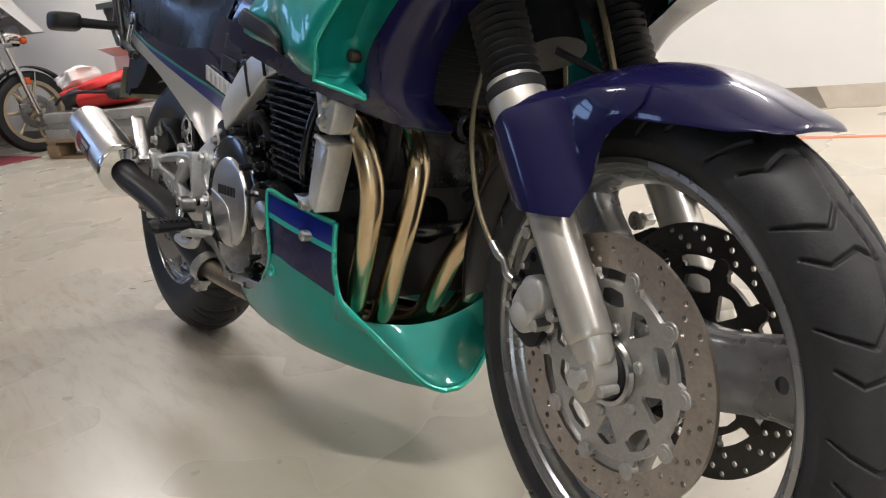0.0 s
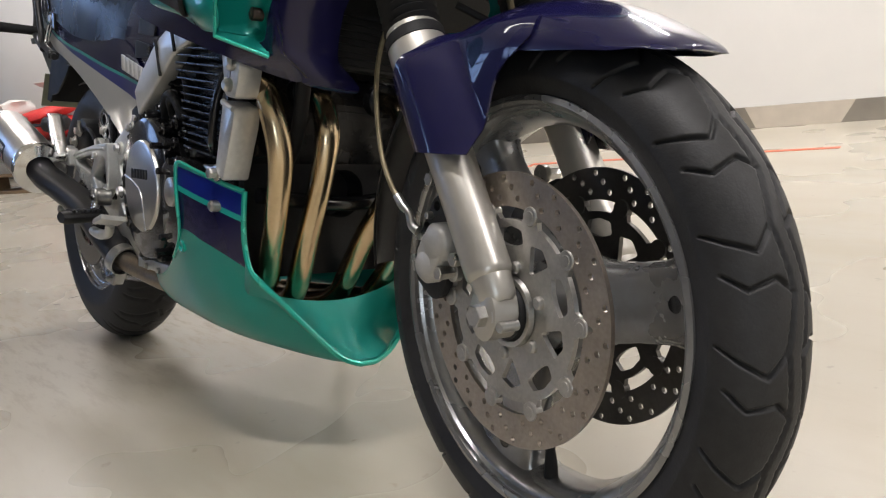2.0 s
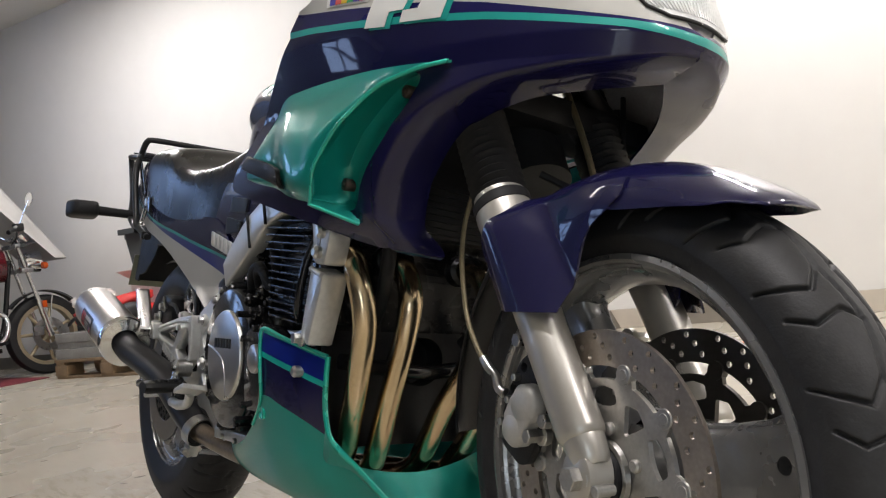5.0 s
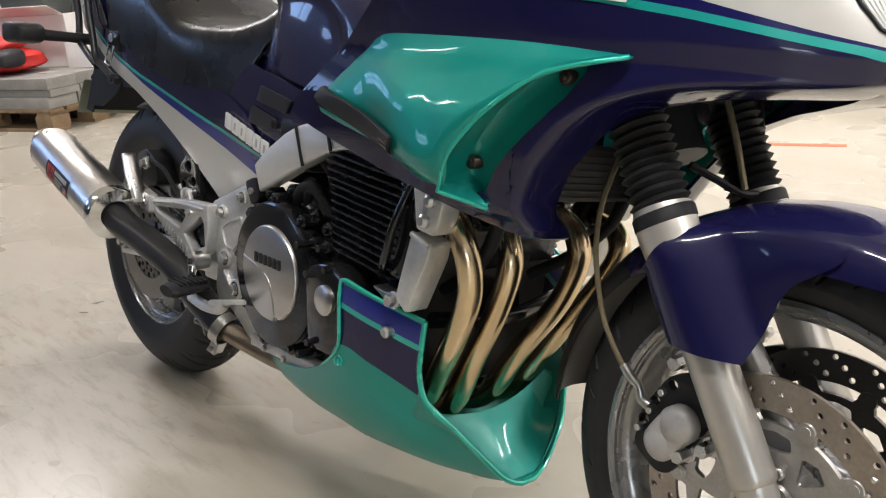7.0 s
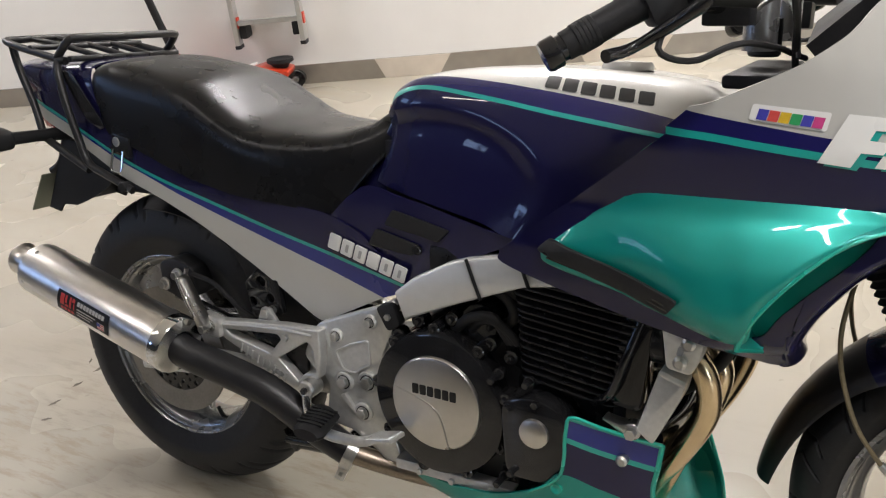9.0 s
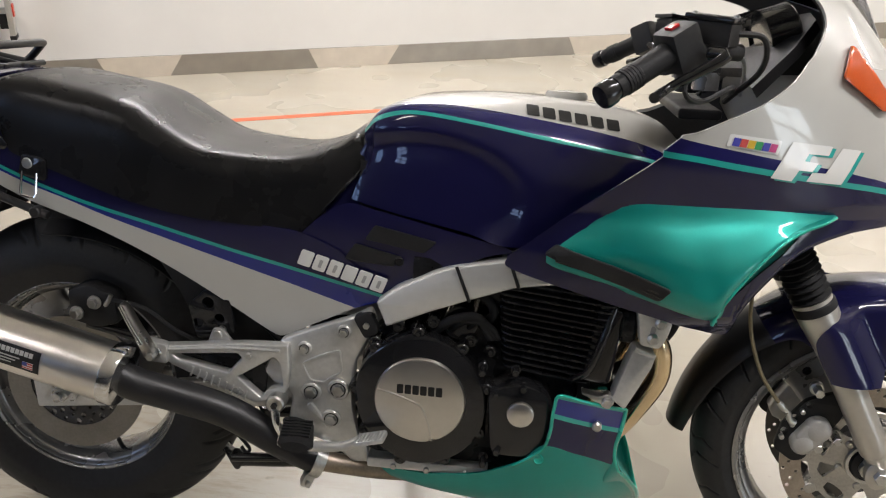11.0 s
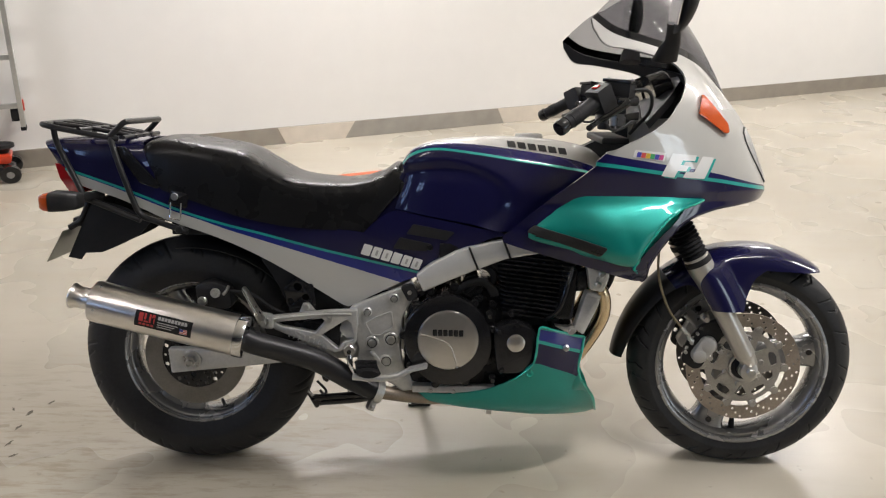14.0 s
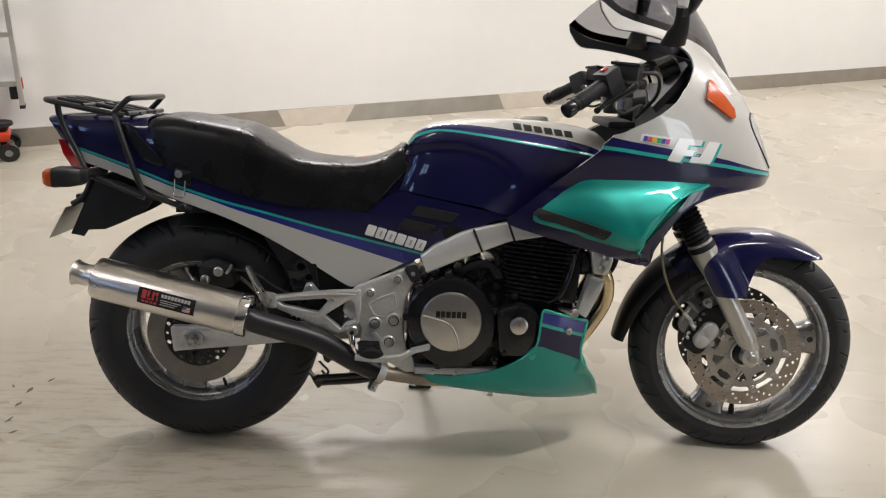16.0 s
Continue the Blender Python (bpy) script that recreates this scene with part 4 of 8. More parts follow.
# the scoop behind the lip: a wall going in, then a floor that comes forward to the fairing
rows = []
for k, (a, b) in enumerate(zip(ease(duct_in, 8), ease(duct_out, 8))):
    out, wide = flare(a[0], a[1], 20), math.hypot(b[0] - a[0], b[1] - a[1])
    back = min(1.0, wide / 0.028)
    r = []
    for d, y in ((0, -out), (-0.003, -out + 0.003), (-0.007, -0.6 * out), (-0.013, -0.15 * out), (-0.016, 0.009), (-0.009, 0.013), (0.1 * wide, 0.012), (0.4 * wide, 0.006), (0.75 * wide, 0.002), (wide, -0.0035)):
        q = d if d > 0 else d * back
        x, z = a[0] + (b[0] - a[0]) / wide * q, a[1] + (b[1] - a[1]) / wide * q
        r.append((x, fairing_y(x, z) + (y * back if y > 0 else y), z))
    rows.append(r)
n = len(rows[0]) - 1
foot = [tuple(np.array(rows[0][0]) * (1 - i / n) + np.array(rows[0][-1]) * (i / n) + np.array((-0.002, 0, -0.007))) for i in range(n + 1)]
scoop = strip([foot] + rows)
tmp = bpy.data.meshes.new("scoop")
scoop.to_mesh(tmp)
scoop.free()
bm.from_mesh(tmp)
bpy.data.meshes.remove(tmp)
# the lip's highlight is put in as a brighter turquoise edge
edge = foot[::-1] + [(x, fairing_y(x, z) - flare(x, z, 20), z) for x, z in ease(duct_in, 8)]
pair("panel_edge", tube(edge, 0.0030, 8), CYANEDGE, "turquoise edge of the intake with its highlight in the colour")
pair("side_panel", thicken(bm, 0.003), GREEN, "turquoise metallic side panel with air intake", smooth=60)
BRONZE = material("bronze_screw", (0.07, 0.05, 0.04), 0.4, 0.7, 0.2, 60)
for x, z, d in ((1.140, 0.637, 0.006), (1.253, 0.742, 0.004)):
    y = fairing_y(x, z) + d
    bm = puck((x, z), 0.0085, y - 0.006, y + 0.02, 16, 0.0015)
    puck((x, z), 0.0045, y - 0.0072, y + 0.01, 6, 0.0005, bm)
    pair("panel_screw", bm, BRONZE)
vent = rounded([(0.874, 0.695), (0.892, 0.712), (1.069, 0.660), (1.052, 0.636)], 0.006)
pair("panel_vent", bent_plate([vent], lambda x, z: panel_y(x, z) - 0.003, 0.007, 0.001), BLACKMATT, "long black vent grille")
for k in range(3):
    o = [(0.882 + 0.005 * k, 0.6945 - 0.0062 * k + 0.006), (1.058 - 0.001 * k, 0.6515 - 0.0066 * k + 0.0065), (1.058 - 0.001 * k, 0.6500 - 0.0066 * k + 0.0058), (0.882 + 0.005 * k, 0.6925 - 0.0062 * k + 0.006)]
    pair("vent_slat", bent_plate([o], lambda x, z: panel_y(x, z) - 0.006, 0.003), BLACK)

# front indicators, set into the fairing
sig = rounded([(1.309, 1.028), (1.296, 0.980), (1.374, 0.930), (1.389, 0.934), (1.387, 0.956), (1.320, 1.024)], 0.006)
for s in (1, -1):
    b2 = bent_plate([sig], lambda x, z: fairing_y(x, z) - 0.006, 0.012, 0.003, cuts=0.012)
    ind = part("front_indicator", b2, AMBER, bike, "amber indicator lens", smooth=60)
    if s == -1:
        for v in ind.data.vertices:
            v.co.y = 2 * middle(v.co.z) - v.co.y
        ind.data.flip_normals()

# headlamp
GLASS = bpy.data.materials.new("headlamp_glass")
GLASS.use_nodes = True
_b = GLASS.node_tree.nodes["Principled BSDF"]
_b.inputs["Roughness"].default_value, _b.inputs["Transmission Weight"].default_value, _b.inputs["IOR"].default_value = 0.04, 1.0, 1.18
def nose_x(y, z, out=0.0):
    """How far forward the nose reaches at y and z."""
    nose = np.interp(z, NOSE_Z, NOSE_X)
    return 0.95 + (nose - 0.95) * max(0.0, 1 - (abs(y) / (np.interp(z, WIDE_Z, WIDE) + middle(z))) ** 2) ** (1 / 1.8) + out


REFLECTOR = material("frosted_reflector", (0.74, 0.74, 0.72), 0.35, 0.15, 0.2, 14, bump=0.15, bump_scale=60)
LAMP_Z = [0.806, 0.815, 0.835, 0.86, 0.89, 0.915, 0.935, 0.948]
LAMP_W = [0.045, 0.068, 0.084, 0.096, 0.108, 0.114, 0.108, 0.085]
lamp_rows = [[(nose_x(v * w, z), v * w + middle(z), z) for v in np.linspace(-1, 1, 25)] for z, w in zip(*[np.interp(np.linspace(0, 7, 22), range(8), c) for c in (LAMP_Z, LAMP_W)])]
part("headlamp_reflector", thicken(strip([[(x + 0.0048, y, z) for x, y, z in r] for r in lamp_rows]), 0.001), REFLECTOR, bike, smooth=60)
bm = bmesh.new()
for r in lamp_rows[:1] + lamp_rows[-1:]:
    tube([(x + 0.006, y, z) for x, y, z in r], 0.0022, 6, None, bm)
for k in (0, -1):
    tube([(r[k][0] + 0.006, r[k][1], r[k][2]) for r in lamp_rows], 0.0022, 6, None, bm)
part("headlamp_gasket", bm, BLACKMATT, bike)
lens = part("headlamp_lens", strip([[(x + 0.0085, y, z) for x, y, z in r] for r in lamp_rows]), GLASS, bike, "ribbed glass headlamp lens", smooth=60)
lens.visible_shadow = False
for k in range(31):
    v = -0.945 + 0.063 * k
    part("lens_rib", tube([(nose_x(v * w, z, 0.0062), v * w + middle(z), z) for z, w in zip(LAMP_Z[1:], LAMP_W[1:])], 0.0012, 5), REFLECTOR, lens)

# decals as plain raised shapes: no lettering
def decal(name, loops, mat, out, label="", yf=fairing_y, t=0.0006):
    return part(name, bent_plate(loops, lambda x, z: yf(x, z) - out, t, cuts=0.02), mat, bike, label)


WHITEPAINT = material("white_decal", (0.74, 0.74, 0.72), 0.3, 0, 0.02, 10, coat=0.8)
BLACKDECAL = material("black_decal", (0.012, 0.012, 0.012), 0.4, 0, 0.1, 40, coat=0.1, spec=0.3)
big = [(1.201, 0.831), (1.228, 0.886), (1.294, 0.879), (1.289, 0.865), (1.256, 0.868), (1.251, 0.857), (1.274, 0.854), (1.266, 0.841), (1.244, 0.843), (1.235, 0.826)]
hook = [(1.259, 0.826), (1.266, 0.840), (1.288, 0.838), (1.311, 0.876), (1.344, 0.872), (1.318, 0.820)]
for sh in (big, hook):
    grow = [(np.array(p) - np.mean(sh, 0)) * 1.0 + np.mean(sh, 0) + np.array((0.0065, -0.0035)) for p in sh]
    decal("emblem_shadow", [[tuple(p) for p in grow]], CYAN, 0.0048)
    decal("emblem", [sh], WHITEPAINT, 0.0060, "white angular emblem with turquoise edge")
decal("sticker", [rounded([(1.126, 0.878), (1.130, 0.896), (1.211, 0.887), (1.207, 0.866)], 0.003)], WHITEPAINT, 0.0048, "small white sticker with coloured patches")
for k, c in enumerate(((0.05, 0.05, 0.35), (0.55, 0.07, 0.06), (0.6, 0.4, 0.03), (0.03, 0.3, 0.1), (0.05, 0.05, 0.35), (0.5, 0.05, 0.2))):
    x = 1.134 + 0.0115 * k
    z = 0.8868 - 0.0016 * k
    decal("sticker_patch", [[(x, z - 0.008), (x + 0.003, z + 0.004), (x + 0.0138, z + 0.0025), (x + 0.0108, z - 0.0095)]], material("sticker_ink", c, 0.35, 0, 0.1, 200), 0.0058)
# tank
def body_sheet(lines, n, counts, slots):
    """A skin through lines of (x, y, z) control points with counts rows between each two, rounded across."""
    flat = [ease(l, n) for l in lines]
    cols = [ease([f[i] for f in flat], 1) for i in range(len(flat[0]))]
    rows, mats = [], []
    dense = []
    for i in range(len(flat[0])):
        c = ease([f[i] for f in flat], 12)
        pick = [c[0]]
        for k, m in enumerate(counts):
            pick += [c[12 * k + round(12 * (j + 1) / m)] for j in range(m)]
        dense.append(pick)
    for k, m in enumerate(counts):
        mats += [slots[k]] * m
    return strip([[d[r] for d in dense] for r in range(len(dense[0]))], mats=mats)


xs = [0.572, 0.60, 0.66, 0.75, 0.86, 0.97, 1.05, 1.10]
tank_lines = [
    list(zip(xs, [0] * 8, [0.868, 0.893, 0.911, 0.921, 0.921, 0.912, 0.893, 0.855])),
    list(zip([0.570, 0.597, 0.655, 0.75, 0.86, 0.97, 1.05, 1.10], [-0.060, -0.070, -0.080, -0.088, -0.09, -0.085, -0.075, -0.06], [0.867, 0.892, 0.911, 0.918, 0.917, 0.907, 0.888, 0.85])),
    list(zip([0.567, 0.594, 0.65, 0.75, 0.86, 0.97, 1.04, 1.09], [-0.100, -0.112, -0.122, -0.130, -0.133, -0.128, -0.118, -0.10], [0.860, 0.888, 0.903, 0.899, 0.886, 0.868, 0.850, 0.825])),
    list(zip([0.565, 0.592, 0.65, 0.75, 0.86, 0.97, 1.04, 1.09], [-0.112, -0.126, -0.137, -0.147, -0.151, -0.146, -0.135, -0.115], [0.853, 0.878, 0.890, 0.880, 0.863, 0.846, 0.833, 0.81])),
    list(zip([0.565, 0.592, 0.65, 0.75, 0.86, 0.97, 1.04, 1.09], [-0.115, -0.129, -0.140, -0.150, -0.154, -0.149, -0.138, -0.118], [0.846, 0.870, 0.884, 0.874, 0.857, 0.840, 0.827, 0.80])),
    list(zip([0.566, 0.59, 0.645, 0.75, 0.86, 0.97, 1.03, 1.08], [-0.128, -0.142, -0.155, -0.168, -0.174, -0.168, -0.15, -0.13], [0.80, 0.808, 0.815, 0.808, 0.79, 0.775, 0.77, 0.75])),
    list(zip([0.546, 0.575, 0.635, 0.735, 0.825, 0.93, 1.0, 1.06], [-0.136, -0.145, -0.158, -0.172, -0.180, -0.170, -0.15, -0.13], [0.733, 0.727, 0.716, 0.699, 0.683, 0.70, 0.70, 0.69])),
]
bm = body_sheet(tank_lines, 8, [4, 4, 3, 1, 6, 6], [0, 0, 1, 2, 3, 3])
for v in bm.verts:  # knee recess
    x, z = v.co.x, v.co.z
    d = math.hypot((x - 0.665) / 0.185, (z - 0.758) / 0.098)
    v.co.y += 0.013 * step(1.05, 0.80, d) * step(-0.09, -0.13, v.co.y)
tank = part("tank", thicken(mirrored(bm), 0.003), [SILVER, DEEPBLUE, CYAN, NAVY], bike, "dark blue and silver fuel tank with striping", smooth=60)
part("tank_base", box(0.56, 1.06, -0.12, 0.12, 0.66, 0.80), BLACKMATT, bike)
bm = lathe([(0.0001, 0.014), (0.034, 0.012), (0.038, 0.006), (0.038, 0.0)], 32, None, Matrix.Translation((0.90, 0, 0.917)) @ pose(0, 0, 0, 90))
part("filler_cap", bm, SILVER, bike)
from mathutils.bvhtree import BVHTree
_t = bmesh.new()
_t.from_mesh(tank.data)
_tree = BVHTree.FromBMesh(_t)


def tank_side(x, z):
    """The right outside of the tank at x and z."""
    p = _tree.ray_cast(Vector((x, -1, z)), Vector((0, 1, 0)))[0]
    return p.y if p else -0.09


x = 0.830  # maker's mark as six plain slabs
for k in range(6):
    z0 = 0.9015 - 0.0034 * k
    o = [(x + 0.003, z0 - 0.008), (x + 0.003 - 0.003, z0 + 0.0085), (x + 0.0235 - 0.003, z0 + 0.0065), (x + 0.0235, z0 - 0.010)]
    part("tank_mark", bent_plate([rounded(o, 0.002, 2)], lambda a, b: tank_side(a, b) - 0.0012, 0.0008, cuts=0.008), BLACKDECAL, bike, "black block mark")
    x += 0.0262

# seat
sx = [-0.098, -0.085, -0.03, 0.05, 0.15, 0.21, 0.28, 0.36, 0.44, 0.51, 0.548, 0.566]
seat_lines = [
    list(zip(sx, [0] * 12, [0.872, 0.902, 0.912, 0.904, 0.888, 0.856, 0.819, 0.808, 0.808, 0.828, 0.852, 0.835])),
    list(zip(sx, [-0.05, -0.06, -0.065, -0.066, -0.066, -0.072, -0.080, -0.085, -0.082, -0.070, -0.055, -0.05], [0.870, 0.899, 0.909, 0.900, 0.883, 0.850, 0.814, 0.803, 0.803, 0.823, 0.848, 0.832])),
    list(zip(sx, [-0.102, -0.114, -0.120, -0.123, -0.126, -0.130, -0.134, -0.132, -0.124, -0.111, -0.098, -0.093], [0.863, 0.891, 0.898, 0.887, 0.869, 0.837, 0.801, 0.790, 0.790, 0.808, 0.833, 0.820])),
    list(zip([-0.090, -0.078, -0.03, 0.05, 0.15, 0.21, 0.28, 0.36, 0.44, 0.52, 0.562, 0.575], [-0.123, -0.132, -0.139, -0.143, -0.147, -0.149, -0.150, -0.146, -0.136, -0.123, -0.113, -0.108], [0.834, 0.856, 0.862, 0.850, 0.831, 0.802, 0.769, 0.757, 0.757, 0.775, 0.803, 0.800])),
    list(zip([-0.055, -0.045, -0.005, 0.06, 0.15, 0.21, 0.28, 0.36, 0.42, 0.462, 0.512, 0.545], [-0.135, -0.140, -0.145, -0.148, -0.150, -0.150, -0.150, -0.147, -0.143, -0.136, -0.128, -0.122], [0.792, 0.778, 0.764, 0.742, 0.712, 0.698, 0.686, 0.680, 0.676, 0.672, 0.725, 0.768])),
]
part("seat", thicken(mirrored(body_sheet(seat_lines, 6, [3, 4, 3, 5], [0] * 4)), 0.004), VINYL, bike, "black vinyl dual seat", smooth=60)
part("tank_tail", plate([rounded([(0.455, 0.64), (0.50, 0.735), (0.548, 0.80), (0.585, 0.862), (0.64, 0.86), (0.66, 0.66)], 0.01)], -0.112, 0.112, 0.004), NAVY, bike)
part("seat_base", box(-0.03, 0.5, -0.12, 0.12, 0.66, 0.75), BLACKMATT, bike)

# tail and side panels
def side_y(x, z):
    return np.interp(x, [-0.36, -0.25, -0.1, 0.0, 0.2, 0.45, 0.65, 0.82], [-0.085, -0.112, -0.134, -0.143, -0.146, -0.145, -0.159, -0.183]) + 0.02 * step(0.70, 0.46, z)


top = [(-0.318, 0.836), (-0.25, 0.842), (-0.17, 0.836), (-0.10, 0.815), (-0.03, 0.782), (0.06, 0.748), (0.15, 0.718), (0.26, 0.697), (0.36, 0.684), (0.452, 0.675), (0.50, 0.660), (0.53, 0.648)]
cyan = [(-0.305, 0.829), (-0.25, 0.814), (-0.17, 0.789), (-0.107, 0.768), (-0.03, 0.739), (0.05, 0.712), (0.12, 0.692), (0.194, 0.674), (0.28, 0.651), (0.36, 0.630), (0.49, 0.599), (0.618, 0.570)]
cyan_b = [(x, z - 0.0065) for x, z in cyan]
white = [(-0.303, 0.8215), (-0.25, 0.806), (-0.17, 0.780), (-0.107, 0.757), (-0.03, 0.728), (0.05, 0.702), (0.12, 0.677), (0.194, 0.654), (0.28, 0.627), (0.36, 0.602), (0.46, 0.571), (0.560, 0.541)]
low = [(-0.285, 0.795), (-0.25, 0.780), (-0.17, 0.756), (-0.107, 0.732), (-0.03, 0.699), (0.05, 0.672), (0.12, 0.645), (0.194, 0.610), (0.28, 0.560), (0.352, 0.513), (0.415, 0.474), (0.440, 0.478)]
bm = sheet([low, white, cyan_b, cyan, top], [5, 3, 1, 4], [0, 1, 2, 3], 5, side_y)
part("side_cowl", thicken(mirrored(bm), 0.003), [SILVER, BLUE, CYAN, NAVY], bike, "silver and blue striped side cowl", smooth=60)
sc_top = [(0.462, 0.668), (0.50, 0.704), (0.546, 0.730), (0.60, 0.720), (0.68, 0.705), (0.76, 0.690), (0.815, 0.681), (0.826, 0.672)]
sc_low = [(0.462, 0.606), (0.49, 0.600), (0.55, 0.586), (0.618, 0.571), (0.66, 0.595), (0.72, 0.628), (0.78, 0.660), (0.818, 0.672)]
pair("side_cover", thicken(sheet([sc_low, sc_top], [6], [0], 5, lambda x, z: side_y(x, z) + 0.004), 0.003), NAVY, "dark blue side cover with two vents", smooth=60)
for o in ([(0.594, 0.697), (0.700, 0.678), (0.678, 0.656), (0.577, 0.671)], [(0.560, 0.662), (0.642, 0.645), (0.627, 0.626), (0.541, 0.632)]):
    part("cover_vent", bent_plate([rounded(o, 0.004, 3)], lambda x, z: side_y(x, z) + 0.0035, 0.004, 0.0008), BLACKMATT, bike)
part("cover_lock", puck((0.637, 0.637), 0.008, side_y(0.637, 0.637) - 0.003, side_y(0.637, 0.637) + 0.01, 16), BLACK, bike)
for k in range(6):  # model badge as six plain slanted slabs
    x, z = 0.458 + 0.0255 * k, 0.6300 - 0.0070 * k
    o = [(x, z - 0.013), (x + 0.011, z + 0.0145), (x + 0.0335, z + 0.0085), (x + 0.0225, z - 0.019)]
    bd = part("badge_slab", bent_plate([rounded(o, 0.003, 2)], lambda a, b: side_y(a, b) - 0.0025, 0.003, 0.0006), WHITEPAINT, bike, "white raised badge slab")
    if k % 3:
        part("badge_slot", bent_plate([rounded([(x + 0.0115, z - 0.009), (x + 0.017, z + 0.005), (x + 0.0225, z + 0.0035), (x + 0.017, z - 0.0105)], 0.0015, 2)], lambda a, b: side_y(a, b) - 0.0056, 0.0006), BADGEGREY, bd)
# tail hump between the rack's feet
tl = [
    list(zip([-0.372, -0.33, -0.25, -0.16, -0.095], [0] * 5, [0.898, 0.904, 0.907, 0.908, 0.906])),
    list(zip([-0.368, -0.33, -0.25, -0.16, -0.095], [-0.05, -0.06, -0.07, -0.078, -0.085], [0.896, 0.902, 0.904, 0.905, 0.902])),
    list(zip([-0.360, -0.325, -0.25, -0.16, -0.092], [-0.078, -0.086, -0.100, -0.115, -0.122], [0.888, 0.890, 0.891, 0.893, 0.890])),
    list(zip([-0.345, -0.318, -0.25, -0.16, -0.078], [-0.084, -0.092, -0.108, -0.126, -0.134], [0.868, 0.862, 0.862, 0.856, 0.846])),
    list(zip([-0.330, -0.312, -0.25, -0.16, -0.045], [-0.082, -0.090, -0.108, -0.126, -0.138], [0.840, 0.835, 0.835, 0.825, 0.785])),
]
part("tail_cowl", thicken(mirrored(body_sheet(tl, 6, [3, 4, 3, 3], [0] * 4)), 0.003), NAVY, bike, "dark blue tail cowl", smooth=60)
rows = [[(-0.340 - 0.012 * math.cos(v * 1.57), 0.078 * v, 0.838) for v in np.linspace(-1, 1, 13)], [(-0.330 - 0.012 * math.cos(v * 1.57), 0.078 * v, 0.80) for v in np.linspace(-1, 1, 13)],
        [(-0.310 - 0.012 * math.cos(v * 1.57), 0.074 * v, 0.765) for v in np.linspace(-1, 1, 13)], [(-0.285 - 0.006 * math.cos(v * 1.57), 0.07 * v, 0.755) for v in np.linspace(-1, 1, 13)]]
for r in rows:
    r.insert(0, (-0.285, r[0][1] - 0.002, r[0][2]))
    r.append((-0.285, -r[0][1], r[0][2]))
part("tail_lamp", thicken(strip(rows), 0.003), RED, bike, "red tail lamp lens", smooth=60)
# grab recess and seat trim
part("grab_recess", bent_plate([rounded([(-0.165, 0.885), (-0.135, 0.888), (-0.045, 0.790), (-0.055, 0.780), (-0.10, 0.795)], 0.008)], lambda x, z: np.interp(x, [-0.25, -0.16, -0.045], [-0.113, -0.131, -0.142]), 0.003, 0.001), BLACK, bike)
part("seat_lock", puck((-0.010, 0.762), 0.010, -0.1535, -0.13, 20, 0.002), STEEL, bike)
part("helmet_hook", tube([(-0.020, -0.152, 0.748), (-0.021, -0.160, 0.712), (-0.016, -0.161, 0.708), (0.000, -0.161, 0.705), (0.005, -0.160, 0.709), (0.006, -0.152, 0.745)], 0.0022, 8, 24), CHROME, bike)
part("hook_plate", plate([rounded([(-0.028, 0.742), (0.02, 0.732), (0.024, 0.770), (-0.018, 0.778)], 0.006)], -0.152, -0.14, 0.001), BLACK, bike)
# ---- the motorcycle: engine, frame, exhaust ----
# belly pan
lines = [
    [(0.58, 0, 0.205), (0.68, 0, 0.188), (0.78, 0, 0.174), (0.86, 0, 0.164), (0.92, 0, 0.157), (1.0, 0, 0.150), (1.06, 0, 0.147), (1.098, 0, 0.149)],
    [(0.58, -0.07, 0.209), (0.68, -0.085, 0.193), (0.78, -0.09, 0.180), (0.86, -0.09, 0.171), (0.92, -0.085, 0.165), (1.0, -0.070, 0.158), (1.06, -0.045, 0.151), (1.097, -0.024, 0.151)],
    [(0.58, -0.115, 0.220), (0.68, -0.140, 0.207), (0.78, -0.155, 0.200), (0.86, -0.160, 0.197), (0.92, -0.155, 0.192), (1.0, -0.125, 0.182), (1.06, -0.080, 0.172), (1.092, -0.050, 0.168)],
    [(0.58, -0.128, 0.230), (0.68, -0.158, 0.222), (0.78, -0.178, 0.225), (0.86, -0.187, 0.238), (0.92, -0.186, 0.250), (0.99, -0.165, 0.240), (1.045, -0.125, 0.228), (1.078, -0.096, 0.216)],
    [(0.58, -0.133, 0.244), (0.68, -0.164, 0.246), (0.78, -0.186, 0.266), (0.86, -0.201, 0.305), (0.902, -0.209, 0.345), (0.955, -0.196, 0.330), (1.0, -0.178, 0.311), (1.030, -0.158, 0.292)],
]
bm = body_sheet(lines, 6, [3, 3, 3, 4], [0] * 4)
ear = [
    [(0.902, -0.209, 0.345), (0.955, -0.196, 0.330), (1.0, -0.178, 0.311), (1.030, -0.158, 0.292)],
    [(0.910, -0.216, 0.404), (0.955, -0.203, 0.389), (1.0, -0.183, 0.373), (1.029, -0.168, 0.362)],
    [(0.910, -0.217, 0.413), (0.955, -0.204, 0.398), (1.0, -0.184, 0.382), (1.030, -0.169, 0.371)],
    [(0.918, -0.2175, 0.440), (0.960, -0.205, 0.428), (1.0, -0.187, 0.414), (1.034, -0.170, 0.402)],
    [(0.920, -0.217, 0.446), (0.960, -0.2045, 0.433), (1.0, -0.186, 0.419), (1.037, -0.168, 0.407)],
]
e2 = strip([ease(l, 6) for l in ear], mats=[1, 2, 3, 2])
tmp = bpy.data.meshes.new("ear")
e2.to_mesh(tmp)
e2.free()
bm.from_mesh(tmp)
bpy.data.meshes.remove(tmp)
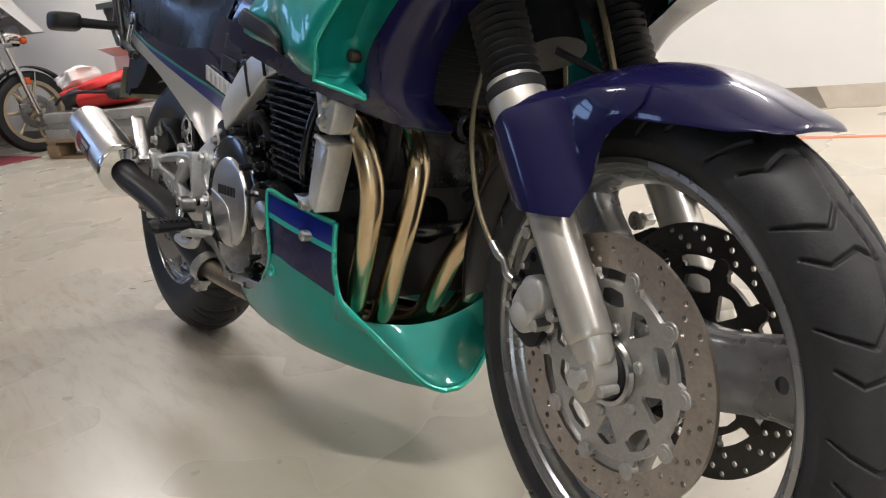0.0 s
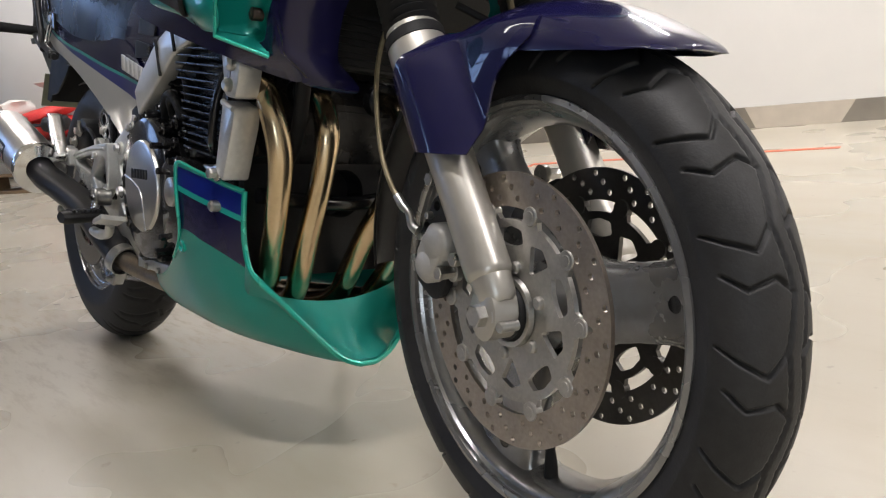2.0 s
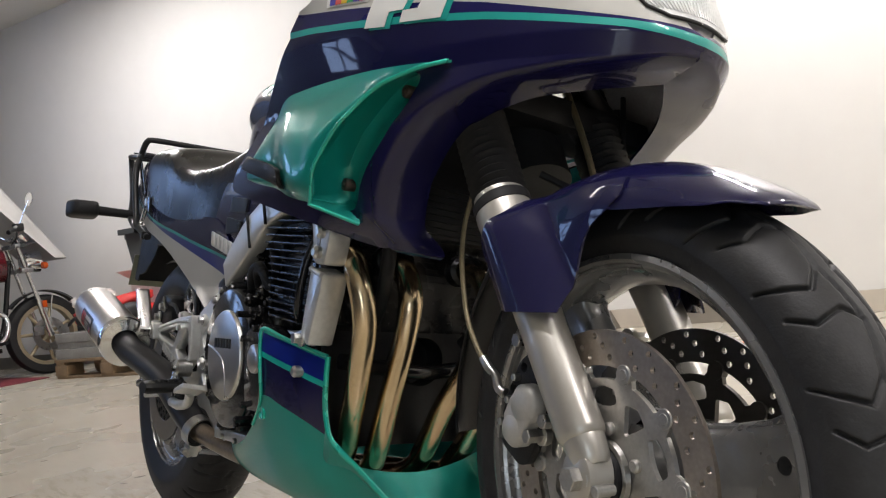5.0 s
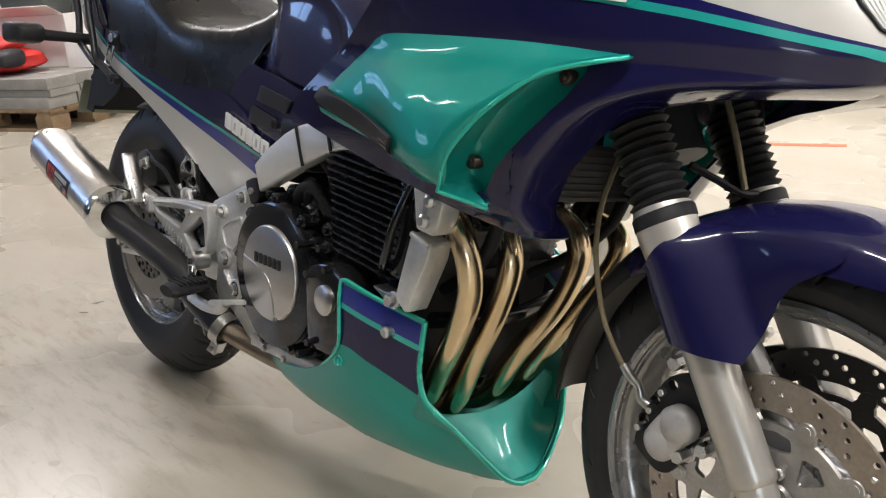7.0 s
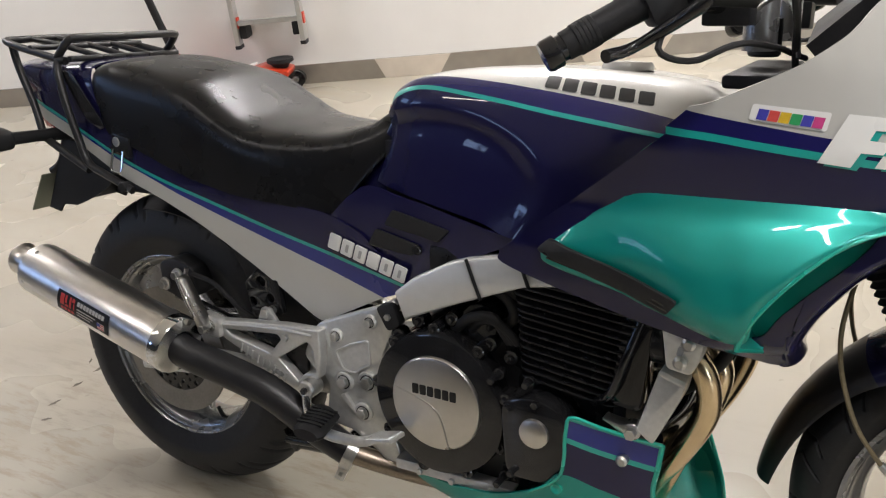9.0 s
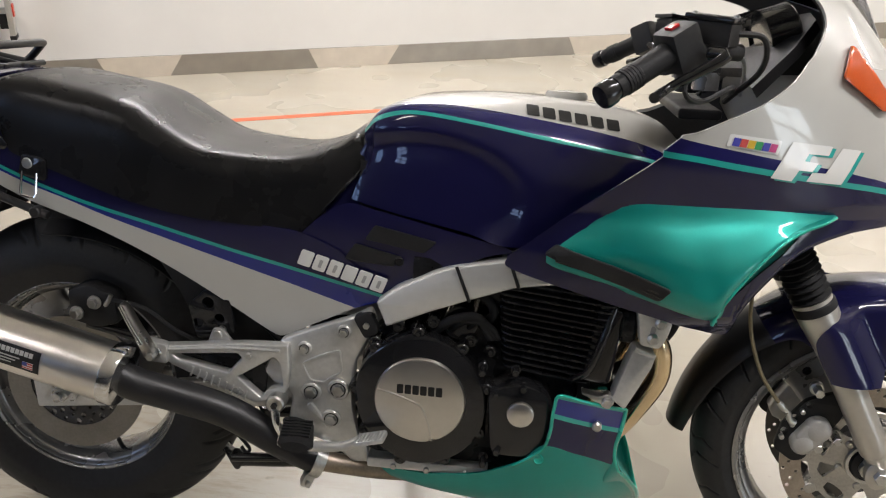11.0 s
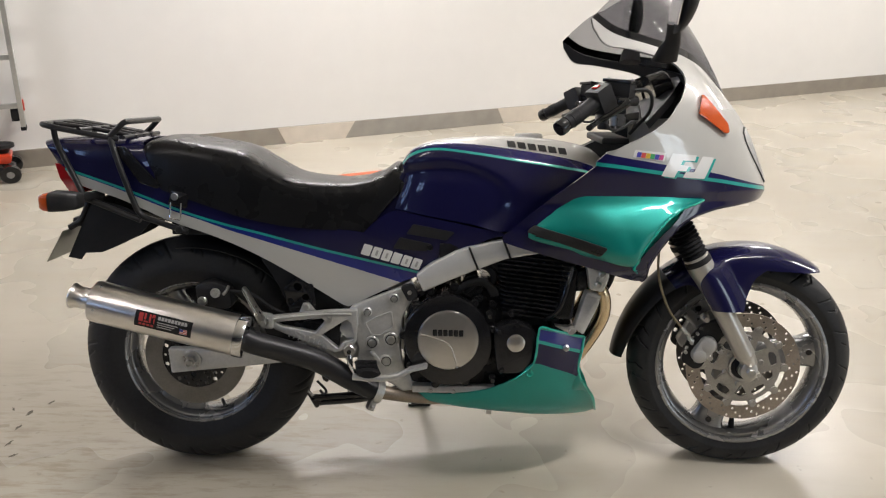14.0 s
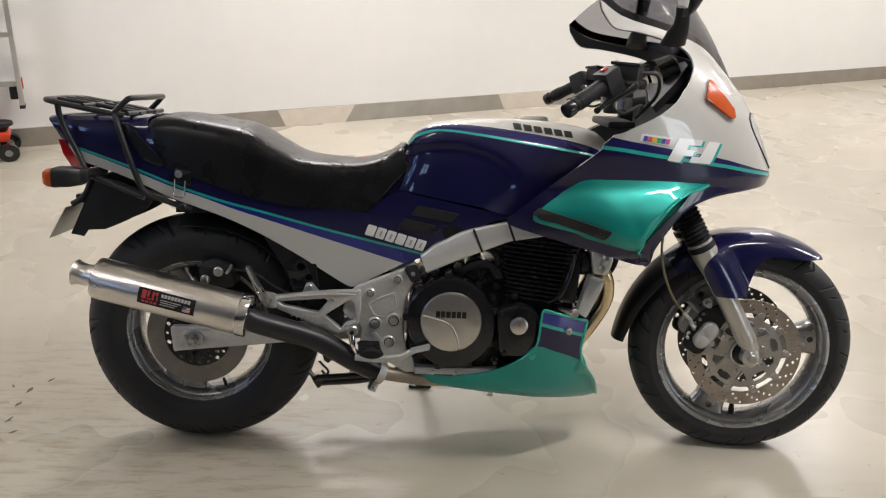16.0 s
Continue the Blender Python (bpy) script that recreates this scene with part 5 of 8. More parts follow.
part("belly_pan", thicken(mirrored(bm), 0.0045), [GREEN, NAVY, CYAN, BLUE], bike, "turquoise belly pan with blue stripes", smooth=50)
# rolled front edge and the tray behind it
rim = ease([(1.037, -0.168, 0.407), (1.033, -0.168, 0.372), (1.026, -0.163, 0.325), (1.036, -0.155, 0.285), (1.058, -0.125, 0.250), (1.080, -0.094, 0.212), (1.094, -0.050, 0.166), (1.100, -0.018, 0.150), (1.101, 0, 0.1485)], 5)
full = [tuple(p) for p in rim] + [(p[0], -p[1], p[2]) for p in rim[-2::-1]]
part("pan_edge", tube(full, 0.0042, 8), CYANEDGE, bike, "bright turquoise rolled edge")
low = rim[12:]
tray0 = [tuple(p) for p in low] + [(p[0], -p[1], p[2]) for p in low[-2::-1]]
tray1 = []
for x, y, z in tray0:
    tray1.append((1.012 - 0.25 * abs(y) ** 1.5, y * 0.92, 0.232 + 0.012 * (abs(y) / 0.1) ** 2))
mid = [tuple(np.array(a) * 0.45 + np.array(b) * 0.55 + np.array((0, 0, -0.022))) for a, b in zip(tray0, tray1)]
part("pan_tray", thicken(strip([tray0, mid, tray1]), 0.003), GREEN, bike, smooth=60)
pair("ear_edge", tube([(0.850, -0.1995, 0.297), (0.885, -0.206, 0.324), (0.903, -0.211, 0.347), (0.910, -0.2165, 0.380), (0.911, -0.2185, 0.405), (0.913, -0.2195, 0.425), (0.920, -0.2185, 0.446), (0.960, -0.206, 0.4335), (1.0, -0.188, 0.4195), (1.037, -0.169, 0.4075)], 0.0030, 8, 60), CYANEDGE, "bright rolled edge")
part("pan_dimple", lathe([(0.0001, -0.2045), (0.005, -0.2045), (0.008, -0.2068), (0.010, -0.2060), (0.010, -0.19)], 20, None, Matrix.Translation((0.895, 0, 0.318))), CYANEDGE, bike)
part("pan_bolt", puck((0.988, 0.384), 0.0085, -0.2005, -0.18, 20, 0.003), STEEL, bike, "silver pan bolt")

# crankcase and covers
case = rounded([(0.565, 0.300), (0.590, 0.268), (0.70, 0.252), (0.86, 0.252), (0.93, 0.30), (0.955, 0.36), (0.955, 0.44), (0.84, 0.50), (0.78, 0.535), (0.66, 0.53), (0.575, 0.47)], 0.03, 5)
part("crankcase", plate([case], -0.145, 0.145, 0.012), ENGINE, bike, "black enamelled crankcase")
cover = [(0.685 + 0.112 * math.cos(a) * (1.0 + 0.05 * math.cos(2 * a + 1.0)), 0.397 + 0.122 * math.sin(a)) for a in [2 * math.pi * k / 48 for k in range(48)]]
bm = plate([cover], -0.187, -0.14, 0.008)
for k in range(9):
    a = 2 * math.pi * (k + 0.35) / 9
    part("cover_boss", puck((0.685 + 0.116 * math.cos(a), 0.397 + 0.123 * math.sin(a)), 0.011, -0.180, -0.14, 16, 0.002), BLACK, bike)
    part("cover_screw", hexbolt((0.685 + 0.116 * math.cos(a), 0.397 + 0.123 * math.sin(a)), 0.005, -0.185, -0.17), BLACK, bike)
part("clutch_cover", bm, BLACK, bike, "black clutch cover")
bm = lathe([(0.0001, -0.194), (0.072, -0.194), (0.077, -0.1925), (0.079, -0.1895), (0.079, -0.18)], 64, None, Matrix.Translation((0.685, 0, 0.401)))
disc = part("cover_disc", bm, BRUSHED, bike, "round brushed alloy cover with raised mark")
bm = bmesh.new()
tube([(0.612, -0.1932, 0.418), (0.65, -0.1932, 0.408), (0.683, -0.1932, 0.394), (0.697, -0.1932, 0.372), (0.709, -0.1932, 0.328)], 0.0022, 8, 24, bm)
part("cover_rib", bm, BRUSHED, bike)
for k in range(6):  # maker's mark as plain slabs
    x, z = 0.6455 + 0.0134 * k, 0.4225 - 0.0003 * k
    part("cover_mark", plate([rounded([(x, z - 0.0085), (x, z + 0.0085), (x + 0.0112, z + 0.0085), (x + 0.0112, z - 0.0085)], 0.002, 2)], -0.1950, -0.193, 0.0003), BLACKDECAL, bike)
body = rounded([(0.80, 0.44), (0.86, 0.458), (0.908, 0.435), (0.918, 0.37), (0.885, 0.315), (0.81, 0.315)], 0.025, 5)
part("pickup_cover", plate([body], -0.203, -0.14, 0.008), BLACK, bike)
part("pickup_cap", lathe([(0.0001, -0.210), (0.019, -0.210), (0.0225, -0.208), (0.0235, -0.20)], 32, None, Matrix.Translation((0.858, 0, 0.399))), BRUSHED, bike, "small round alloy cap")
for x, z in ((0.815, 0.43), (0.822, 0.325), (0.86, 0.446), (0.79, 0.47), (0.80, 0.30), (0.845, 0.475)):
    part("cover_screw", hexbolt((x, z), 0.006, -0.212, -0.19 if x > 0.81 else -0.17), BLACK, bike)
part("sump_rail", plate([rounded([(0.592, 0.270), (0.592, 0.250), (0.80, 0.250), (0.81, 0.268)], 0.004)], -0.168, -0.13, 0.003), ALLOY, bike, "bare alloy sump rail")
# cylinders: a barrel core with stacked cooling fins
ax = Vector((0.10, 0, 0.995)).normalized()
core = [(0.825, 0.455), (0.975, 0.440), (1.005, 0.60), (0.835, 0.615)]
part("cylinder_block", plate([rounded(core, 0.01)], -0.150, 0.150, 0.004), ENGINE, bike)
for k in range(14):
    h = k / 13
    x0, x1 = 0.818 - 0.012 * h, 0.972 + 0.040 * h
    z = 0.462 + 0.0118 * k
    drop = 0.022
    m = Matrix.Translation(((x0 + x1) / 2, 0, z)) @ Matrix.Rotation(math.atan2(drop, x1 - x0), 4, "Y")
    w, d = (x1 - x0) / 2, 0.176 if k < 9 else 0.182
    fin = plate([rounded([(-w, -d), (w, -d), (w, d), (-w, d)], 0.022, 5)], -0.0016, 0.0016, 0.0004)
    fin.transform(m @ pose(0, 0, 0, -90))
    part("cooling_fin", fin, ENGINE, bike)
part("cylinder_head", plate([rounded([(0.83, 0.605), (1.01, 0.585), (1.035, 0.66), (0.86, 0.70)], 0.015)], -0.165, 0.165, 0.012), ENGINE, bike)
for y in (-0.13, -0.05, 0.05, 0.13):
    part("intake_stub", tube([(0.84, y, 0.58), (0.79, y, 0.60), (0.74, y, 0.61)], 0.026, 16, 8), RUBBER, bike)
part("carburettor_bank", box(0.66, 0.745, -0.16, 0.16, 0.57, 0.65, 0.012), ENGINE, bike)
part("air_box", box(0.60, 0.67, -0.13, 0.13, 0.54, 0.68, 0.015), BLACKMATT, bike)
part("breather_hose", tube([(0.76, -0.13, 0.52), (0.80, -0.15, 0.55), (0.79, -0.15, 0.58), (0.74, -0.14, 0.60)], 0.009, 10, 20), RUBBER, bike)

# header pipes
heads = [
    [(1.00, -0.150, 0.560), (1.058, -0.148, 0.552), (1.083, -0.150, 0.520), (1.091, -0.144, 0.480), (1.084, -0.137, 0.440), (1.052, -0.127, 0.377), (1.022, -0.117, 0.330), (0.975, -0.105, 0.255)],
    [(1.00, -0.065, 0.560), (1.058, -0.068, 0.545), (1.085, -0.070, 0.510), (1.091, -0.071, 0.475), (1.072, -0.070, 0.410), (1.038, -0.066, 0.340), (0.995, -0.064, 0.250)],
    [(1.01, 0.050, 0.560), (1.078, 0.050, 0.540), (1.105, 0.050, 0.505), (1.107, 0.050, 0.467), (1.082, 0.048, 0.405), (1.034, 0.034, 0.327), (0.985, 0.024, 0.245)],
    [(1.01, 0.150, 0.550), (1.078, 0.150, 0.530), (1.105, 0.148, 0.490), (1.094, 0.141, 0.443), (1.055, 0.130, 0.375), (1.005, 0.115, 0.290), (0.955, 0.100, 0.225)],
]
for h in heads:
    part("header_pipe", tube(h, 0.0172, 20, 48), HEADER, bike, "heat-tinted chrome header pipe", smooth=80)
    part("port_flange", lathe([(0.022, -0.012), (0.030, -0.010), (0.030, 0.008), (0.024, 0.014)], 24, None, Matrix.Translation(h[0]) @ pose(0.025, 0, -0.005, 0, 0, -90)), ENGINE, bike)
    part("lower_pipe", tube([h[-2], h[-1], (h[-1][0] - 0.08, h[-1][1] * 0.9, 0.215), (h[-1][0] - 0.25, h[-1][1] * 0.7, 0.205)], 0.0170, 16, 20), HEADER, bike)
# dark things behind the pipes: oil filter, bracing, oil cooler
part("oil_filter", lathe([(0.0001, -0.05), (0.034, -0.048), (0.037, -0.04), (0.037, 0.04)], 32, None, Matrix.Translation((0.98, 0, 0.40)) @ pose(0, 0, 0, 0, 0, -90)), BLACK, bike)
part("front_crossbar", tube([(1.02, -0.14, 0.40), (1.03, 0, 0.385), (1.02, 0.14, 0.40)], 0.012, 12, 20), BLACK, bike)
part("engine_shield", box(0.955, 0.975, -0.14, 0.14, 0.27, 0.60, 0.004), BLACKMATT, bike)
# oil cooler with its own fins, under the headstock
part("oil_cooler", box(1.105, 1.135, -0.135, 0.135, 0.585, 0.665, 0.004), BLACKMATT, bike, "black finned oil cooler")
for k in range(8):
    part("cooler_fin", box(1.100, 1.140, -0.132, 0.132, 0.5905 + 0.0095 * k, 0.5925 + 0.0095 * k), BLACKMATT, bike)
part("cooler_bolt", puck((1.14, 0.668), 0.005, -0.1, -0.09, 12), STEEL, bike)
for s in (-1, 1):
    part("oil_line", tube([(1.12, s * 0.12, 0.60), (1.10, s * 0.115, 0.53), (1.05, s * 0.10, 0.47), (0.99, s * 0.09, 0.43)], 0.010, 12, 24), RUBBER, bike)
part("headstock", tube([(1.27, 0, 0.66), (1.16, 0, 0.86)], 0.042, 20), BLACKMATT, bike)
part("lower_fork_clamp", moved(box(1.19, 1.31, -0.14, 0.14, 0.735, 0.775, 0.012), pose(0.20, 0, 0.05, 0, 0, 0) @ pose(-0.2, 0, -0.05)), BLACKMATT, bike)
part("horn", lathe([(0.0001, -0.028), (0.016, -0.030), (0.022, -0.018), (0.040, -0.014), (0.046, -0.004), (0.046, 0.008), (0.036, 0.018), (0.0001, 0.020)], 36, None, Matrix.Translation((1.275, 0.06, 0.755)) @ pose(0, 0, 0, 0, 0, 90)), BLACKMATT, bike, "round black horn")
part("wiring_loom", tube([(1.31, 0.02, 0.83), (1.30, 0.05, 0.79), (1.28, 0.11, 0.77), (1.25, 0.13, 0.80)], 0.012, 10, 20), BLACKMATT, bike)
part("speedometer_cable", moved(tube([(1.30, 0.10, 0.80), (1.33, 0.085, 0.70), (1.37, 0.075, 0.60), (1.43, 0.075, 0.45), (1.48, 0.075, 0.33)], 0.0035, 8, 30), STEERING), RUBBER, bike)
part("hose_manifold", moved(tube([(1.32, -0.03, 0.66), (1.335, 0.0, 0.645), (1.35, 0.03, 0.63), (1.36, 0.05, 0.63)], 0.005, 8, 16), STEERING), BLACKMATT, bike)
part("centre_hose", moved(tube([(1.29, 0.02, 0.80), (1.33, 0.025, 0.71), (1.355, 0.03, 0.635)], 0.0042, 8, 20), STEERING), HOSEMAT, bike)

# frame: beams, pivot plates, front down-bracket
beam = [(0.602, 0.572), (0.620, 0.528), (0.695, 0.562), (0.76, 0.588), (0.831, 0.615), (0.91, 0.628), (0.95, 0.634), (0.95, 0.684), (0.83, 0.666), (0.735, 0.646), (0.70, 0.634), (0.636, 0.600)]
pair("frame_beam", plate([rounded(beam, 0.004, 2)], -0.190, -0.160, 0.005), FRAMEPAINT, "silver painted frame beam")
for a, b in (((0.736, 0.646), (0.760, 0.587)), ((0.822, 0.665), (0.840, 0.617))):
    part("beam_strap", tube([(a[0], -0.1915, a[1]), (b[0], -0.1915, b[1])], 0.0028, 8), RUBBER, bike)
plate_o = rounded([(0.434, 0.484), (0.497, 0.510), (0.562, 0.536), (0.590, 0.553), (0.603, 0.526), (0.589, 0.498), (0.566, 0.453), (0.560, 0.377), (0.570, 0.315), (0.586, 0.297), (0.597, 0.256), (0.563, 0.253),
                   (0.546, 0.268), (0.497, 0.296), (0.452, 0.301), (0.445, 0.330), (0.452, 0.372), (0.440, 0.392), (0.418, 0.398), (0.400, 0.420), (0.415, 0.455)], 0.008, 3)
hole = rounded([(0.472, 0.440), (0.503, 0.457), (0.536, 0.469), (0.540, 0.430), (0.520, 0.420), (0.511, 0.409), (0.486, 0.411)], 0.006, 3)
pair("pivot_plate", plate([plate_o], -0.172, -0.150, 0.004), ALLOY, "cast alloy pivot plate")
pair("pivot_recess", plate([hole], -0.1722, -0.168, 0.0), ALLOY)
bm = plate([rounded([(0.468, 0.441), (0.501, 0.460), (0.539, 0.474), (0.544, 0.427), (0.522, 0.416), (0.513, 0.405), (0.483, 0.407)], 0.008, 3), hole], -0.176, -0.170, 0.001)
part("recess_rim", bm, ALLOY, bike)
part("pivot_cap", plate([rounded([(0.560, 0.538), (0.592, 0.550), (0.608, 0.514), (0.583, 0.498)], 0.009, 3)], -0.182, -0.160, 0.003), BLACKMATT, bike, "black rubber pad")
part("pivot_bolt", hexbolt((0.585, 0.525), 0.006, -0.187, -0.176), STEEL, bike)
for x, z, r in ((0.475, 0.470, 0.0085), (0.545, 0.507, 0.0085), (0.487, 0.388, 0.012), (0.536, 0.397, 0.013), (0.524, 0.338, 0.012)):
    b2 = puck((x, z), r * 1.5, -0.178, -0.165, 24, 0.002)
    part("plate_bolt_boss", b2, ALLOY, bike)
    # black ring stands for the shade in the recess round the bolt
    part("bolt_recess", lathe([(r * 0.9, -0.1784), (r * 1.08, -0.1784), (r * 1.08, -0.17), (r * 0.9, -0.17)], 28, None, Matrix.Translation((x, 0, z))), BLACK, bike)
    part("plate_bolt", hexbolt((x, z), r * 0.85, -0.186, -0.172), STEEL, bike)
part("boss_web", plate([rounded([(0.487, 0.368), (0.50, 0.352), (0.510, 0.338), (0.520, 0.324), (0.505, 0.335), (0.49, 0.348), (0.478, 0.360)], 0.004)], -0.179, -0.166, 0.002), ALLOY, bike)
# footrest hanger: two arms in a triangle, ribbed below
hanger = rounded([(0.222, 0.455), (0.226, 0.430), (0.240, 0.420), (0.303, 0.394), (0.394, 0.358), (0.412, 0.366), (0.446, 0.386), (0.452, 0.430), (0.450, 0.475), (0.373, 0.472), (0.300, 0.464)], 0.004, 3)
gap_rear = rounded([(0.240, 0.441), (0.360, 0.452), (0.367, 0.444), (0.341, 0.414), (0.252, 0.432)], 0.003, 2)
gap_front = rounded([(0.358, 0.407), (0.424, 0.450), (0.434, 0.440), (0.440, 0.396), (0.412, 0.387), (0.400, 0.371)], 0.004, 2)
pair("hanger", plate([hanger, gap_rear, gap_front], -0.174, -0.152, 0.003), ALLOY, "alloy footrest hanger in an open triangle")
pair("hanger_bead", tube([(0.232, -0.174, 0.449), (0.300, -0.1745, 0.4575), (0.373, -0.1745, 0.4635), (0.436, -0.174, 0.4635)], 0.0032, 8, 16), ALLOY)
part("hanger_screw", hexbolt((0.380, 0.450), 0.0065, -0.180, -0.17), STEEL, bike)
for k in range(9):
    x, z = 0.272 + 0.012 * k, 0.4085 - 0.0048 * k
    part("hanger_rib", plate([[(x, z - 0.004), (x + 0.006, z + 0.013), (x + 0.009, z + 0.012), (x + 0.003, z - 0.006)]], -0.1765, -0.172, 0.0006), ALLOY, bike)
part("hanger_back", plate([rounded([(0.28, 0.43), (0.41, 0.455), (0.40, 0.36), (0.34, 0.385)], 0.006)], -0.150, -0.140, 0.002), ENGINE, bike)
part("footrest_pivot", puck((0.431, 0.370), 0.017, -0.196, -0.165, 24, 0.003), STEEL, bike)
part("pivot_screw", hexbolt((0.431, 0.370), 0.006, -0.203, -0.19), BLACK, bike)
part("return_lever", tube([(0.431, -0.192, 0.360), (0.434, -0.197, 0.335), (0.441, -0.198, 0.315)], [0.009, 0.007, 0.003], 10, 12), CHROME, bike)
bm = loft([[(x + 0.024 * math.cos(b) * s, y, z + 0.010 * math.sin(b) * s) for b in [2 * math.pi * k / 16 for k in range(16)]] for x, y, z, s in ((0.462, -0.185, 0.338, 0.8), (0.474, -0.195, 0.337, 1.15), (0.486, -0.262, 0.336, 1.3), (0.487, -0.272, 0.336, 1.0))])
part("footrest", bm, RUBBER, bike, "black rubber footrest")
for k in range(6):
    y = -0.203 - 0.010 * k
    part("footrest_rib", moved(box(-0.025, 0.025, y - 0.002, y + 0.002, 0.008, 0.012), Matrix.Translation((0.477 + 0.0012 * k, 0, 0.338))), RUBBER, bike)
part("brake_arm", tube([(0.440, -0.200, 0.305), (0.50, -0.205, 0.303), (0.555, -0.208, 0.310), (0.590, -0.215, 0.330)], [0.009, 0.010, 0.009, 0.008], 12, 24), ALLOY, bike)
bm = moved(box(-0.026, 0.026, -0.022, 0.022, -0.004, 0.004, 0.003), Matrix.Translation((0.607, -0.222, 0.337)) @ pose(0, 0, 0, -8, -14))
part("brake_pedal", bm, ALLOY, bike, "knurled alloy brake pedal")
for i in range(8):
    for j in range(7):
        part("pedal_knurl", moved(box(-0.0022, 0.0022, -0.0022, 0.0022, 0.0035, 0.0055), Matrix.Translation((0.607, -0.222, 0.337)) @ pose(0, 0, 0, -8, -14) @ pose(-0.021 + 0.006 * i, -0.018 + 0.006 * j, 0, 0, 0, 45)), ALLOY, bike)
part("heel_plate", plate([rounded([(0.163, 0.539), (0.173, 0.534), (0.196, 0.492), (0.221, 0.452), (0.203, 0.442), (0.178, 0.496)], 0.003, 2)], -0.205, -0.180, 0.004), BRUSHED, bike, "polished alloy heel plate")
part("heel_edge", tube([(0.166, -0.205, 0.536), (0.184, -0.207, 0.500), (0.201, -0.207, 0.469)], 0.004, 10, 16), CHROME, bike)
part("silencer_bracket", plate([rounded([(0.195, 0.470), (0.235, 0.462), (0.235, 0.425), (0.205, 0.428)], 0.006)], -0.185, -0.165, 0.003), ALLOY, bike)
part("bracket_bolt", hexbolt((0.215, 0.447), 0.008, -0.21, -0.18), STEEL, bike)
# front down-bracket on the right and left: a cast head with two bolts and a folded strut
for s in (-1, 1):
    head = [(1.028, 0.613), (1.060, 0.600), (1.091, 0.581), (1.086, 0.557), (1.075, 0.533), (1.042, 0.538), (1.035, 0.585)]
    strut = [(1.034, 0.534), (1.071, 0.522), (1.066, 0.499), (1.030, 0.420), (1.006, 0.438)]
    bh = part("bracket_head", plate([rounded(head, 0.007, 3)], s * 0.200, s * 0.164, 0.005), ALLOY, bike, "cast alloy bracket head")
    # flat patch of darker alloy in place of the slot's shade
    part("bracket_slot", plate([rounded([(1.058, 0.575), (1.066, 0.571), (1.062, 0.559), (1.055, 0.561)], 0.003, 2)], s * 0.2012, s * 0.196), DARKALLOY, bh)
    part("down_bracket", plate([rounded(strut, 0.006, 3)], s * 0.199, s * 0.158, 0.004), ALLOY, bike, "folded alloy frame down-bracket")
    part("bracket_fold", tube([(1.035, s * 0.198, 0.531), (1.069, s * 0.198, 0.5195)], 0.0045, 10), ALLOY, bike)
    for x, z in ((1.0615, 0.552), (1.071, 0.580)):
        part("bracket_bolt", puck((x, z), 0.0095, s * 0.210, s * 0.19, 20, 0.004), STEEL, bike)
    part("engine_mount", plate([rounded([(0.955, 0.444), (0.985, 0.440), (1.004, 0.444), (1.013, 0.431), (1.005, 0.420), (0.983, 0.428)], 0.005)], s * 0.196, s * 0.172, 0.002), STEEL, bike)
    part("mount_nut", hexbolt((1.000, 0.432), 0.0085, s * 0.207, s * 0.190), STEEL, bike)
# hoses, leads and small castings behind and above the engine
for k in range(3):
    part("fuel_hose", tube([(0.70 + 0.03 * k, -0.15, 0.515 + 0.006 * k), (0.735 + 0.02 * k, -0.165, 0.545), (0.775 + 0.012 * k, -0.168, 0.552 - 0.008 * k), (0.80 + 0.006 * k, -0.16, 0.515)], 0.0085 - 0.0012 * k, 12, 24), RUBBER, bike)
for k in range(4):
    y = -0.135 + 0.09 * k
    part("ignition_lead", tube([(0.93, y, 0.665), (0.91, y * 0.8, 0.70), (0.85, y * 0.4, 0.70)], 0.0045, 8, 16), BLACK, bike)
for x, z in ((0.765, 0.505), (0.80, 0.49), (0.745, 0.478), (0.70, 0.535), (0.64, 0.522), (0.60, 0.49)):
    part("case_boss", puck((x, z), 0.012, -0.164, -0.14, 18, 0.003), BLACK, bike)
    part("case_screw", hexbolt((x, z), 0.0055, -0.169, -0.16), BLACK, bike)
part("starter_motor", tube([(0.745, -0.155, 0.535), (0.745, -0.02, 0.535)], 0.030, 24), BLACK, bike)
part("cam_chain_cover", plate([rounded([(0.955, 0.455), (1.005, 0.45), (1.018, 0.585), (0.975, 0.595)], 0.012)], -0.172, -0.11, 0.006), BLACK, bike)
part("oil_pipe", tube([(0.935, -0.165, 0.45), (0.965, -0.184, 0.48), (0.985, -0.184, 0.54), (1.0, -0.17, 0.59)], 0.0065, 12, 20), BLACK, bike)
for x, z in ((0.70, 0.255), (0.64, 0.257), (0.77, 0.255)):
    part("sump_bolt", hexbolt((x, z), 0.0055, -0.174, -0.165), STEEL, bike)
part("drain_bolt", moved(box(-0.008, 0.008, -0.008, 0.008, -0.014, 0.006, 0.002), Matrix.Translation((0.80, -0.06, 0.166))), STEEL, bike)
# ---- the motorcycle: rear wheel, swingarm, exhaust can, tail fittings, bars ----
RWC = Vector((0.003, 0, 0.3195))
